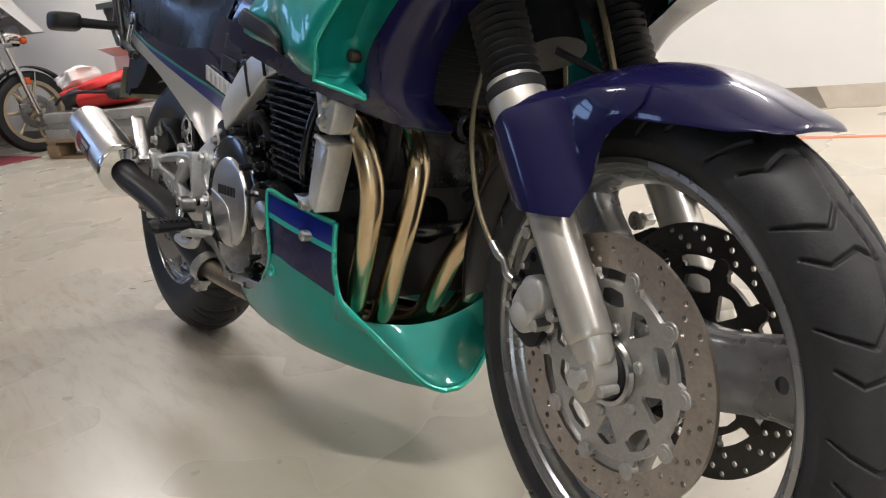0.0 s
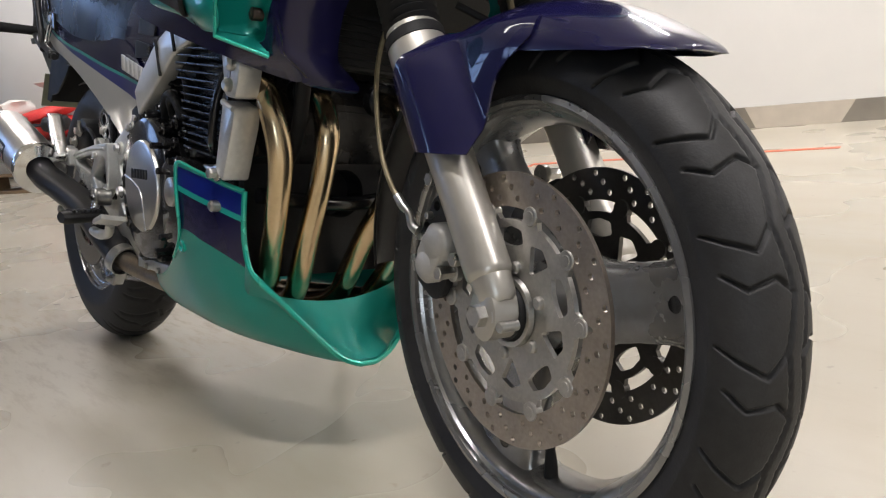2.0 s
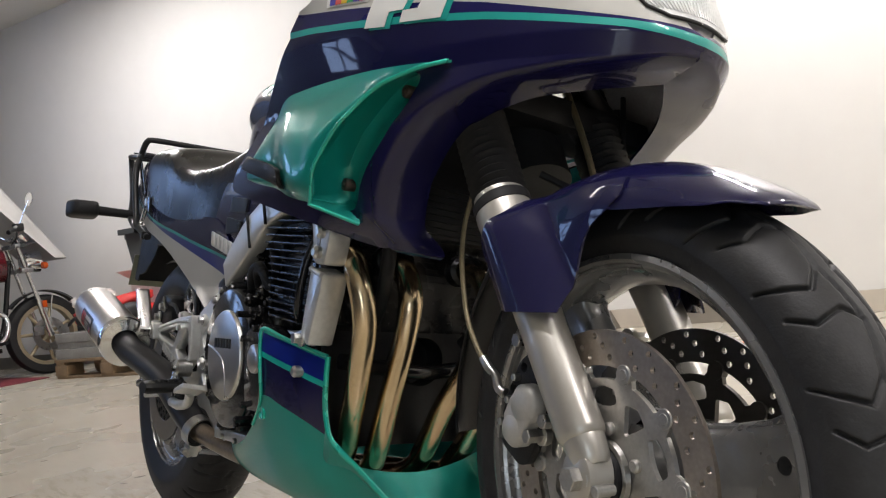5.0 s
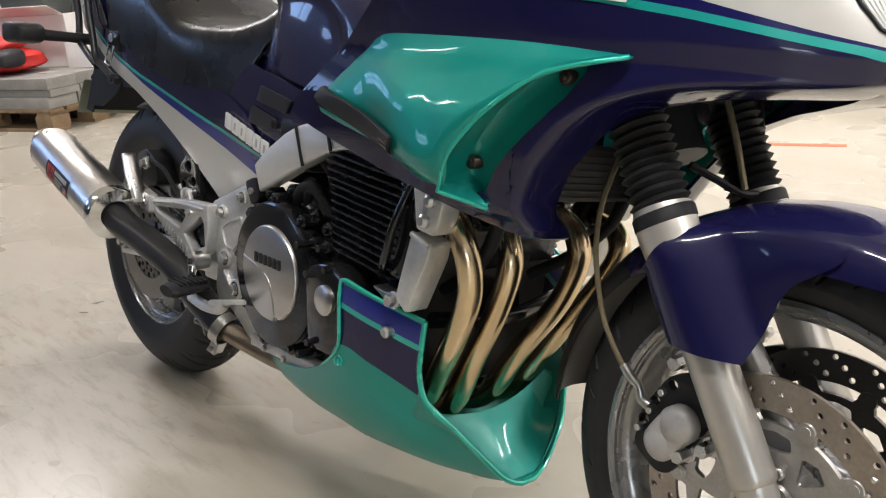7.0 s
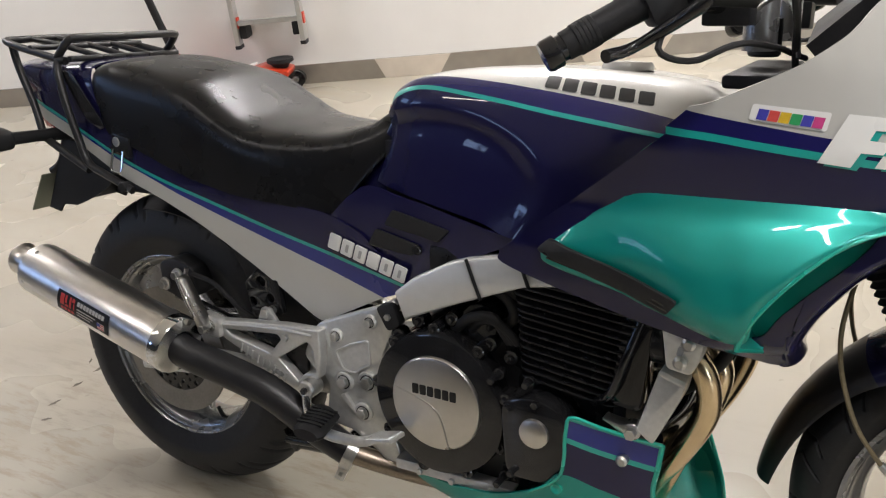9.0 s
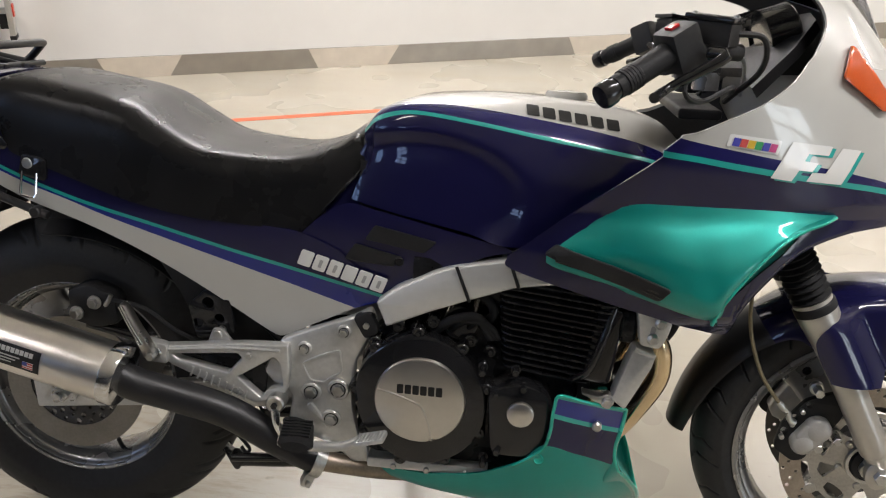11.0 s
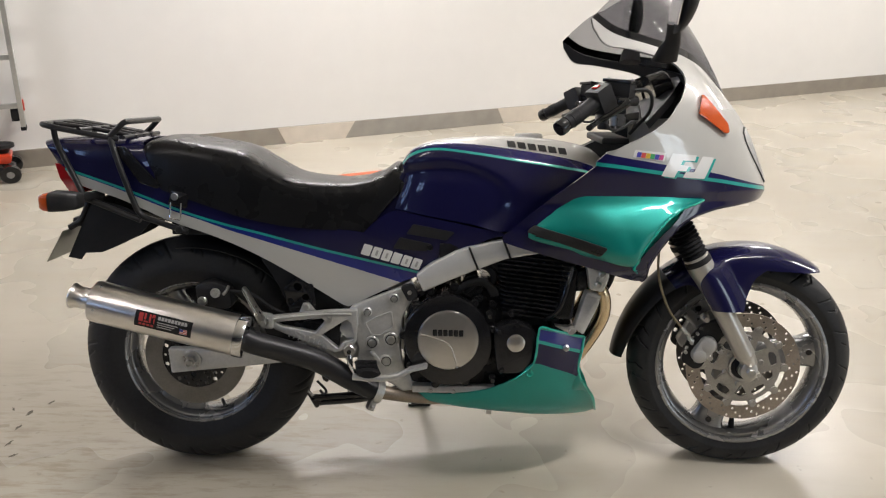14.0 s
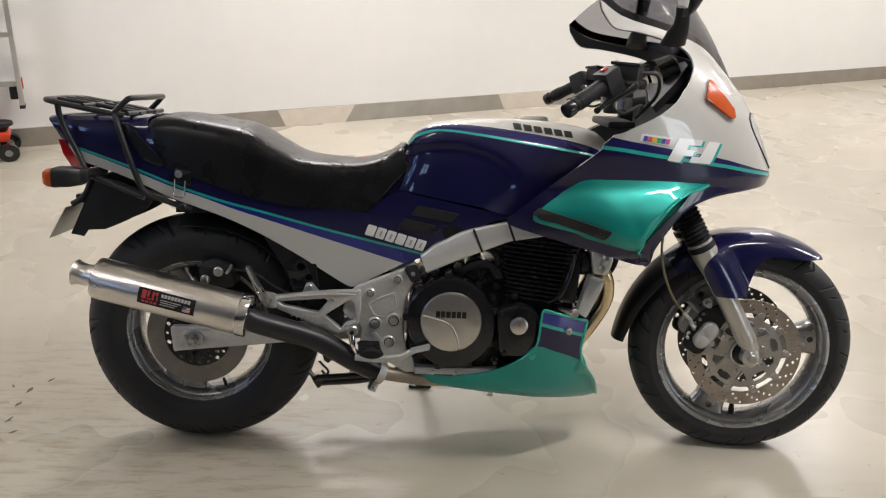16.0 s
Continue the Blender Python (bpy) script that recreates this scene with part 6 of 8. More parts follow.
bm = lathe([(0.2021, 0.062), (0.2021, 0.058), (0.1918, 0.054), (0.1889, 0.049), (0.1866, 0.0485), (0.1828, 0.044), (0.1777, 0.036), (0.1730, 0.0), (0.1777, -0.036), (0.1828, -0.044), (0.1866, -0.0485),
            (0.1889, -0.049), (0.1918, -0.054), (0.2021, -0.058), (0.2021, -0.062), (0.1965, -0.064), (0.1936, -0.061), (0.1936, 0.061), (0.1965, 0.064), (0.2021, 0.062)], 110)
rear_wheel = part("rear_wheel", bm, CASTGREY, bike, "grey cast three-spoke wheel")
rear_wheel.matrix_local = Matrix.Translation(RWC)
for a0 in (8, 128, 248):
    rings = []
    for r, w, t in ((0.03, 0.060, 0.034), (0.07, 0.060, 0.030), (0.12, 0.060, 0.028), (0.155, 0.064, 0.028), (0.170, 0.070, 0.029), (0.180, 0.078, 0.03)):
        rings.append([(r, math.copysign(abs(math.sin(b)) ** 0.45, math.sin(b)) * t, math.copysign(abs(math.cos(b)) ** 0.45, math.cos(b)) * w) for b in [2 * math.pi * k / 20 for k in range(20)]])
    part("spoke", loft([[Matrix.Rotation(radians(-a0), 4, "Y") @ Vector(p) for p in rg] for rg in rings]), CASTGREY, rear_wheel)
part("hub", lathe([(0.018, 0.07), (0.05, 0.068), (0.055, 0.03), (0.055, -0.03), (0.05, -0.060), (0.018, -0.062)], 40), CASTGREY, rear_wheel)
HOOK2 = [(0.004, 0.006, 0.030, 0.040, 0.0028), (0.030, 0.040, 0.055, 0.075, 0.0026), (0.062, 0.030, 0.085, 0.085, 0.0024), (0.045, 0.002, 0.070, 0.014, 0.0026)]
attach("tyre", tyre_mesh(0.3195, 0.1985, 0.076, 700, 71, 20, HOOK2), rear_wheel, None, "wide black rear tyre")
d = part("brake_disc", disc_rotor(0.1365, 0.091, 0, -0.078), REARDISC, rear_wheel, "plain rear brake disc")
loops = [circle(0, 0, 0.093, 72), circle(0, 0, 0.034, 40)]  # black carrier, drilled in two rings
for n, rad, hole_r, a0 in ((20, 0.0835, 0.0052, 0.0), (20, 0.0705, 0.0045, 0.5), (10, 0.056, 0.0065, 0.25)):
    for k in range(n):
        a = 2 * math.pi * (k + a0) / n
        loops.append(circle(rad * math.cos(a), rad * math.sin(a), hole_r * (0.8 + 0.4 * (k % 2)), 10))
part("disc_carrier", plate(loops, -0.079, -0.073, 0.0), BLACK, rear_wheel)
part("valve", tube([(0.06, -0.015, -0.178), (0.055, -0.022, -0.160), (0.052, -0.026, -0.145)], [0.006, 0.0045, 0.004], 10, 10), RUBBER, rear_wheel)
# swingarm with axle plates and chain adjusters
arm = rounded([(-0.060, 0.349), (-0.054, 0.281), (0.03, 0.290), (0.24, 0.312), (0.46, 0.330), (0.56, 0.345), (0.56, 0.400), (0.40, 0.385), (0.20, 0.352)], 0.006, 3)
slot = rounded([(-0.022, 0.330), (-0.022, 0.306), (0.028, 0.308), (0.028, 0.332)], 0.010, 4)
pair("swingarm", plate([arm, slot], -0.118, -0.088, 0.004), ALLOY, "grey alloy swingarm")
part("axle_nut", hexbolt((0.002, 0.3195), 0.0165, -0.140, -0.118), STEEL, bike, "large steel axle nut")
part("axle_washer", puck((0.002, 0.3195), 0.026, -0.122, -0.116, 28, 0.001), STEEL, bike)
part("axle_end", puck((0.002, 0.3195), 0.009, -0.150, -0.12, 16, 0.001), STEEL, bike)
part("rear_axle", tube([(0.002, -0.11, 0.3195), (0.002, 0.11, 0.3195)], 0.011, 16), STEEL, bike)
part("swing_brace", box(0.30, 0.36, -0.10, 0.10, 0.30, 0.38, 0.01), ALLOY, bike)
# rear caliper, hose and torque arm
part("rear_caliper", plate([rounded([(0.018, 0.520), (0.06, 0.535), (0.108, 0.518), (0.115, 0.462), (0.07, 0.450), (0.024, 0.462)], 0.012)], -0.112, -0.050, 0.006), BLACKMATT, bike, "black rear brake caliper")
for x, z in ((0.038, 0.480), (0.073, 0.503)):
    part("caliper_bolt", hexbolt((x, z), 0.009, -0.128, -0.115), STEEL, bike)
part("caliper_nipple", tube([(0.095, -0.118, 0.500), (0.105, -0.126, 0.512), (0.112, -0.128, 0.525)], 0.004, 8, 8), STEEL, bike)
part("torque_arm", tube([(0.05, -0.10, 0.455), (0.16, -0.10, 0.43), (0.30, -0.10, 0.395)], 0.009, 10, 12), BLACK, bike)
part("rear_sprocket", puck((RWC.x, RWC.z), 0.104, 0.086, 0.092, 60, 0.001), ENGINE, bike, "dark rear sprocket")
guard = [(-0.165, 0.300), (-0.175, 0.350), (-0.150, 0.430), (-0.08, 0.490), (0.02, 0.508), (0.12, 0.480), (0.20, 0.440), (0.34, 0.430), (0.34, 0.385), (0.20, 0.372), (0.05, 0.372), (-0.06, 0.345)]
part("chain_guard", plate([rounded(guard, 0.02, 4)], 0.104, 0.112, 0.002), BLACKMATT, bike, "black chain guard")
part("rear_hose", tube([(0.11, -0.115, 0.51), (0.17, -0.12, 0.50), (0.23, -0.12, 0.46), (0.30, -0.12, 0.44), (0.40, -0.13, 0.42)], 0.0045, 8, 24), RUBBER, bike)
lug = rounded([(0.255, 0.520), (0.290, 0.553), (0.332, 0.535), (0.340, 0.470), (0.270, 0.455)], 0.008)
part("subframe_lug", plate([lug, circle(0.292, 0.525, 0.011, 16), circle(0.272, 0.485, 0.009, 16), circle(0.312, 0.497, 0.009, 16)], -0.130, -0.118, 0.001), BLACK, bike, "black drilled bracket")
part("subframe_tube", tube([(0.58, -0.115, 0.51), (0.44, -0.098, 0.50), (0.30, -0.088, 0.575), (0.10, -0.085, 0.655), (-0.12, -0.085, 0.72)], 0.011, 12, 30), BLACK, bike)
part("subframe_tube", tube([(0.58, 0.115, 0.51), (0.44, 0.098, 0.50), (0.30, 0.088, 0.575), (0.10, 0.085, 0.655), (-0.12, 0.085, 0.72)], 0.011, 12, 30), BLACK, bike)
part("lower_stay", tube([(0.425, -0.118, 0.458), (0.36, -0.114, 0.520), (0.29, -0.112, 0.585)], 0.009, 12, 12), BLACK, bike)
part("inner_side_panel", plate([rounded([(0.19, 0.60), (0.25, 0.625), (0.40, 0.53), (0.450, 0.478), (0.43, 0.452), (0.30, 0.446), (0.262, 0.47), (0.235, 0.53)], 0.01, 3)], -0.108, -0.100, 0.001), BLACKMATT, bike, "black panel between tyre and cowl")
part("stay_bolt", puck((0.317, 0.476), 0.0085, -0.156, -0.12, 16), STEEL, bike)
part("stay_tab", plate([rounded([(0.296, 0.456), (0.308, 0.486), (0.324, 0.486), (0.346, 0.458)], 0.004)], -0.150, -0.142, 0.001), ALLOY, bike)
# inner mudguard over the rear tyre
rings = []
for ph in np.linspace(40, 97, 16):
    a = radians(ph)
    rr = 0.330
    rings.append([(RWC.x + (rr - 0.012 * (s * s)) * math.cos(a), 0.088 * s, RWC.z + (rr - 0.03 * s * s) * math.sin(a)) for s in np.linspace(-1, 1, 9)])
part("inner_mudguard", thicken(loft(rings, closed=False, caps=False), 0.003), BLACKMATT, bike)
# hanging mudguard flap and number plate
rows = []
for u in np.linspace(0, 1, 8):
    top = np.array([(-0.245, 0.745), (-0.19, 0.735), (-0.13, 0.712), (-0.095, 0.695)])
    bot = np.array([(-0.318, 0.592), (-0.285, 0.585), (-0.272, 0.603), (-0.228, 0.605)])
    rows.append([tuple(top[k] * (1 - u) + bot[k] * u + np.array((0.028 * math.sin(math.pi * u) * (k == 3), 0))) for k in range(4)])
for y in (-0.088, 0.084):
    part("flap_side", thicken(strip([[(x, y, z) for x, z in r] for r in rows]), 0.004), BLACKMATT, bike, "black plastic rear mudguard")
part("flap_back", thicken(strip([[(r[0][0], y, r[0][1]) for y in np.linspace(-0.088, 0.088, 5)] for r in rows]), 0.004), BLACKMATT, bike)
PLATEM = material("number_plate", (0.22, 0.23, 0.17), 0.35, 0, 0.1, 20)
pl = moved(box(-0.09, 0.09, -0.0015, 0.0015, -0.045, 0.05, 0.001), Matrix.Translation((-0.352, 0.0, 0.618)) @ pose(0, 0, 0, 0, 0, 90) @ pose(0, 0, 0, 30))
part("number_plate", pl, PLATEM, bike, "small weathered number plate")
for k in range(5):
    part("plate_mark", moved(box(-0.08 + 0.034 * k, -0.056 + 0.034 * k, 0.0014, 0.0028, -0.018, 0.022), Matrix.Translation((-0.352, 0.0, 0.618)) @ pose(0, 0, 0, 0, 0, 90) @ pose(0, 0, 0, 30)), BLACKDECAL, bike)
part("plate_bracket", tube([(-0.26, -0.07, 0.745), (-0.285, -0.07, 0.69), (-0.318, -0.07, 0.668)], 0.008, 8, 10), BLACKMATT, bike)
part("plate_lamp", box(-0.325, -0.29, -0.035, 0.035, 0.665, 0.69, 0.008), BLACKMATT, bike)
# rear indicators on long rubber stalks
for s in (-1, 1):
    stalk = part("indicator_stalk", tube([(-0.225, s * 0.085, 0.757), (-0.235, s * 0.15, 0.759), (-0.240, s * 0.215, 0.761)], [0.014, 0.0115, 0.013], 14, 12), RUBBER, bike)
    ov = lambda x, w, h: [(x, s * (0.247 + w * math.copysign(abs(math.cos(b)) ** 0.4, math.cos(b))), 0.763 + h * math.copysign(abs(math.sin(b)) ** 0.4, math.sin(b))) for b in [2 * math.pi * k / 32 for k in range(32)]]
    body = part("indicator_body", loft([ov(*q) for q in ((-0.205, 0.018, 0.010), (-0.211, 0.030, 0.018), (-0.240, 0.037, 0.0225), (-0.272, 0.039, 0.024))]), BLACKMATT, bike, "black rear indicator with amber lens", smooth=60)
    part("indicator_lens", loft([ov(*q) for q in ((-0.2725, 0.0385, 0.0235), (-0.284, 0.0375, 0.0225), (-0.295, 0.031, 0.018), (-0.299, 0.020, 0.011))]), AMBER, body, smooth=60)
# luggage rack of black tube
Y = 0.128
RB = 0.0075
part("rack_hoop", tube([(-0.150, -Y, 0.9045), (-0.175, -Y, 0.908), (-0.335, -Y * 0.9, 0.936), (-0.350, -Y * 0.6, 0.940), (-0.352, 0, 0.941), (-0.350, Y * 0.6, 0.940), (-0.335, Y * 0.9, 0.936), (-0.175, Y, 0.908), (-0.150, Y, 0.9045)], RB, 12, 70), SATINBLACK, bike)
for s in (-1, 1):
    part("rack_leg", tube([(-0.172, s * Y, 0.908), (-0.160, s * (Y + 0.012), 0.880), (-0.140, s * (Y + 0.018), 0.82), (-0.118, s * (Y + 0.018), 0.755), (-0.098, s * (Y + 0.02), 0.715), (-0.06, s * (Y + 0.02), 0.698), (0.02, s * (Y + 0.024), 0.672)], RB, 12, 50), SATINBLACK, bike)
    part("rack_rear_leg", tube([(-0.318, s * Y * 0.92, 0.930), (-0.312, s * Y * 0.9, 0.890), (-0.275, s * (Y - 0.01), 0.81), (-0.245, s * Y, 0.758), (-0.20, s * (Y + 0.008), 0.738), (-0.10, s * (Y + 0.018), 0.700)], RB, 12, 40), SATINBLACK, bike)
    part("rack_foot", puck((0.0, 0.678), 0.010, s * (Y + 0.034), s * (Y + 0.012), 16, 0.002), SATINBLACK, bike)
part("rack_grip", tube([(-0.176, -Y, 0.908), (-0.158, -Y, 0.925), (-0.140, -Y * 0.97, 0.943), (-0.132, -Y * 0.85, 0.948), (-0.128, 0, 0.948), (-0.132, Y * 0.85, 0.948), (-0.140, Y * 0.97, 0.943), (-0.158, Y, 0.925), (-0.176, Y, 0.908)], RB, 12, 60), SATINBLACK, bike)
for y in (-0.055, 0.0, 0.055):
    part("rack_rail", tube([(-0.345, y, 0.940), (-0.25, y, 0.928), (-0.13, y, 0.906)], 0.006, 10, 12), SATINBLACK, bike)
for x in (-0.14, -0.25):
    part("rack_crossbar", tube([(x, -Y, 0.905 + (-0.12 - x) * 0.17), (x, Y, 0.905 + (-0.12 - x) * 0.17)], 0.006, 10), SATINBLACK, bike)
# exhaust can and pipe
A, B = Vector((-0.206, -0.208, 0.504)), Vector((0.172, -0.228, 0.418))
dirv = (B - A).normalized()
turn = dirv.to_track_quat("Y", "Z").to_matrix().to_4x4()
L = (B - A).length
can = part("silencer_sleeve", lathe([(0.030, -0.004), (0.046, -0.004), (0.0515, 0.0), (0.0525, 0.006), (0.0525, L - 0.012), (0.0515, L - 0.006), (0.046, L - 0.002), (0.03, L - 0.002)], 64, None, Matrix.Translation(A) @ turn), STEELCAN, bike, "satin stainless silencer can", smooth=40)
part("silencer_outlet", lathe([(0.026, -0.058), (0.0315, -0.060), (0.0330, -0.056), (0.0310, -0.051), (0.0285, -0.046), (0.0275, -0.030), (0.0285, -0.018), (0.0310, -0.014), (0.0320, -0.010), (0.0320, 0.004), (0.0245, 0.004), (0.0245, -0.045)], 40, None, Matrix.Translation(A) @ turn), STEELCAN, bike)
part("silencer_band", lathe([(0.0528, L - 0.020), (0.0545, L - 0.018), (0.0545, L + 0.002), (0.052, L + 0.006), (0.036, L + 0.009), (0.030, L + 0.010)], 48, None, Matrix.Translation(A) @ turn), CHROME, bike, "bright clamp band")
m = Matrix.Translation(A) @ turn
for k in range(5):
    a = radians(60 + 72 * k)
    part("silencer_rivet", moved(lathe([(0.0001, 0.0545), (0.0035, 0.0540), (0.0045, 0.052)], 12, None, Matrix()), m @ Matrix.Translation((0, 0.018, 0)) @ Matrix.Rotation(a, 4, "Y") @ pose(0, 0, 0, 0, 0, 0) @ Matrix.Rotation(radians(-90), 4, "X") @ Matrix.Translation((0, 0, 0))), STEEL, bike)
SIDE = -1 if (turn @ Vector((-1, 0, 0))).y < 0 else 1  # the side of the can that faces outwards


def can_patch(u0, u1, v0, v1, out, mat, name="silencer_label", label=""):
    """A sticker bent round the can: u along it, v degrees round it (0 faces outwards)."""
    rows = []
    for v in np.linspace(v0, v1, 9):
        a = radians(v)
        rows.append([m @ Vector((SIDE * math.cos(a) * (0.0525 + out), u, math.sin(a) * (0.0525 + out))) for u in (u0, (u0 + u1) / 2, u1)])
    return part(name, thicken(strip(rows), -0.0002), mat, bike, label)


# exhaust pipe from the engine to the can
def can_label():
    u = lambda x: (x - A.x) / (B.x - A.x) * L
    can_patch(u(-0.085), u(0.055), -19, 25, 0.0010, BLACKDECAL, "silencer_label", "black label with red mark and grey bars")
    REDINK = material("red_label_ink", (0.5, 0.05, 0.045), 0.4, 0, 0.1, 80)
    GREYINK = material("grey_label_ink", (0.45, 0.44, 0.42), 0.4, 0, 0.1, 80)
    BLUEINK = material("blue_label_ink", (0.06, 0.08, 0.30), 0.4, 0, 0.1, 80)
    a0, a1 = u(-0.085), u(0.055)
    w = a1 - a0
    for p0, p1, q0, q1 in ((0.07, 0.145, -3, 20), (0.165, 0.20, 4, 20), (0.165, 0.235, -3, 1), (0.25, 0.285, -3, 20), (0.30, 0.35, 12, 20), (0.33, 0.35, -3, 10)):
        can_patch(a0 + w * p0, a0 + w * p1, q0, q1, 0.0018, REDINK, "label_mark")
    for k in range(9):
        can_patch(a0 + w * (0.40 + 0.058 * k), a0 + w * (0.447 + 0.058 * k), 10, 19, 0.0018, GREYINK, "label_bar")
    for k in range(3):
        can_patch(a0 + w * 0.40, a0 + w * (0.76 - 0.05 * k), 2 - 6 * k, 4.5 - 6 * k, 0.0018, GREYINK, "label_bar")
    for k in range(4):
        can_patch(a0 + w * (0.08 + 0.07 * k), a0 + w * (0.13 + 0.07 * k), -13, -7, 0.0018, REDINK, "label_mark")
    can_patch(a0 + w * 0.80, a0 + w * 0.93, -13, 1, 0.0018, WHITEPAINT, "label_flag")
    for k in range(3):
        can_patch(a0 + w * 0.80, a0 + w * 0.93, -11.5 + 4.6 * k, -9.2 + 4.6 * k, 0.0022, REDINK, "flag_stripe")
    can_patch(a0 + w * 0.80, a0 + w * 0.862, -6, 1, 0.0026, BLUEINK, "flag_corner")


can_label()
JOINT = material("browned_steel", (0.30, 0.25, 0.20), 0.35, 0.9, 0.25, 25)
PIPEBLACK = material("satin_black_pipe", (0.018, 0.018, 0.02), 0.38, 0.2, 0.2, 30)
part("exhaust_pipe", tube([(0.160, -0.227, 0.420), (0.19, -0.221, 0.402), (0.26, -0.203, 0.376), (0.346, -0.186, 0.343), (0.434, -0.172, 0.287), (0.505, -0.165, 0.250)], [0.0295, 0.0295, 0.0295, 0.029, 0.0285, 0.026], 20, 40), PIPEBLACK, bike, "satin black exhaust link pipe", smooth=60)
part("exhaust_joint", tube([(0.498, -0.166, 0.254), (0.55, -0.148, 0.238), (0.62, -0.125, 0.222), (0.70, -0.10, 0.215)], [0.019, 0.018, 0.0185, 0.023], 18, 20), JOINT, bike, "brown-tinted steel exhaust joint", smooth=60)
cl = Vector((0.50, -0.1665, 0.2528))
cd = (Vector((0.55, -0.15, 0.228)) - cl).normalized().to_track_quat("Y", "Z").to_matrix().to_4x4()
clamp = part("pipe_clamp", lathe([(0.0275, -0.010), (0.0305, -0.010), (0.0305, 0.010), (0.0275, 0.010)], 30, None, Matrix.Translation(cl) @ cd), STEEL, bike, "steel pipe clamp")
part("clamp_lug", moved(box(-0.012, 0.012, -0.009, 0.009, -0.052, -0.028, 0.002), Matrix.Translation(cl) @ cd), STEEL, clamp)
part("clamp_bolt", moved(box(-0.022, 0.022, -0.004, 0.004, -0.045, -0.037, 0.002), Matrix.Translation(cl) @ cd), STEEL, clamp)

# centre stand folded up, and the side stand that bears the machine
for y in (-0.10, 0.10):
    part("centre_stand_leg", tube([(0.56, y * 0.95, 0.232), (0.45, y, 0.210), (0.345, y, 0.200), (0.322, y * 1.02, 0.196)], 0.0135, 12, 20), BLACK, bike)
    part("centre_stand_foot", plate([rounded([(0.348, 0.212), (0.338, 0.186), (0.330, 0.184), (0.322, 0.196), (0.312, 0.216), (0.306, 0.228), (0.318, 0.214)], 0.004)], y - 0.016, y + 0.016, 0.002), BLACK, bike)
part("centre_stand_crossbar", tube([(0.42, -0.10, 0.207), (0.42, 0.10, 0.207)], 0.011, 10), BLACK, bike)
part("centre_stand_lever", tube([(0.47, -0.105, 0.222), (0.42, -0.125, 0.226), (0.355, -0.13, 0.222), (0.33, -0.13, 0.220)], 0.0085, 10, 16), BLACK, bike)
part("stand_spring", tube([(0.335, -0.115, 0.262), (0.36, -0.12, 0.236), (0.352, -0.118, 0.226), (0.342, -0.115, 0.236)], 0.0035, 8, 14), BLACKMATT, bike)
part("side_stand", tube([(0.66, 0.14, 0.235), (0.62, 0.22, 0.12), (0.60, 0.262, 0.062)], [0.014, 0.012, 0.011], 12, 14), BLACK, bike, "black side stand")
part("side_stand_foot", moved(box(-0.035, 0.035, -0.022, 0.022, -0.006, 0.004, 0.002), pose(0.60, 0.268, 0.058, 10.5)), BLACK, bike)

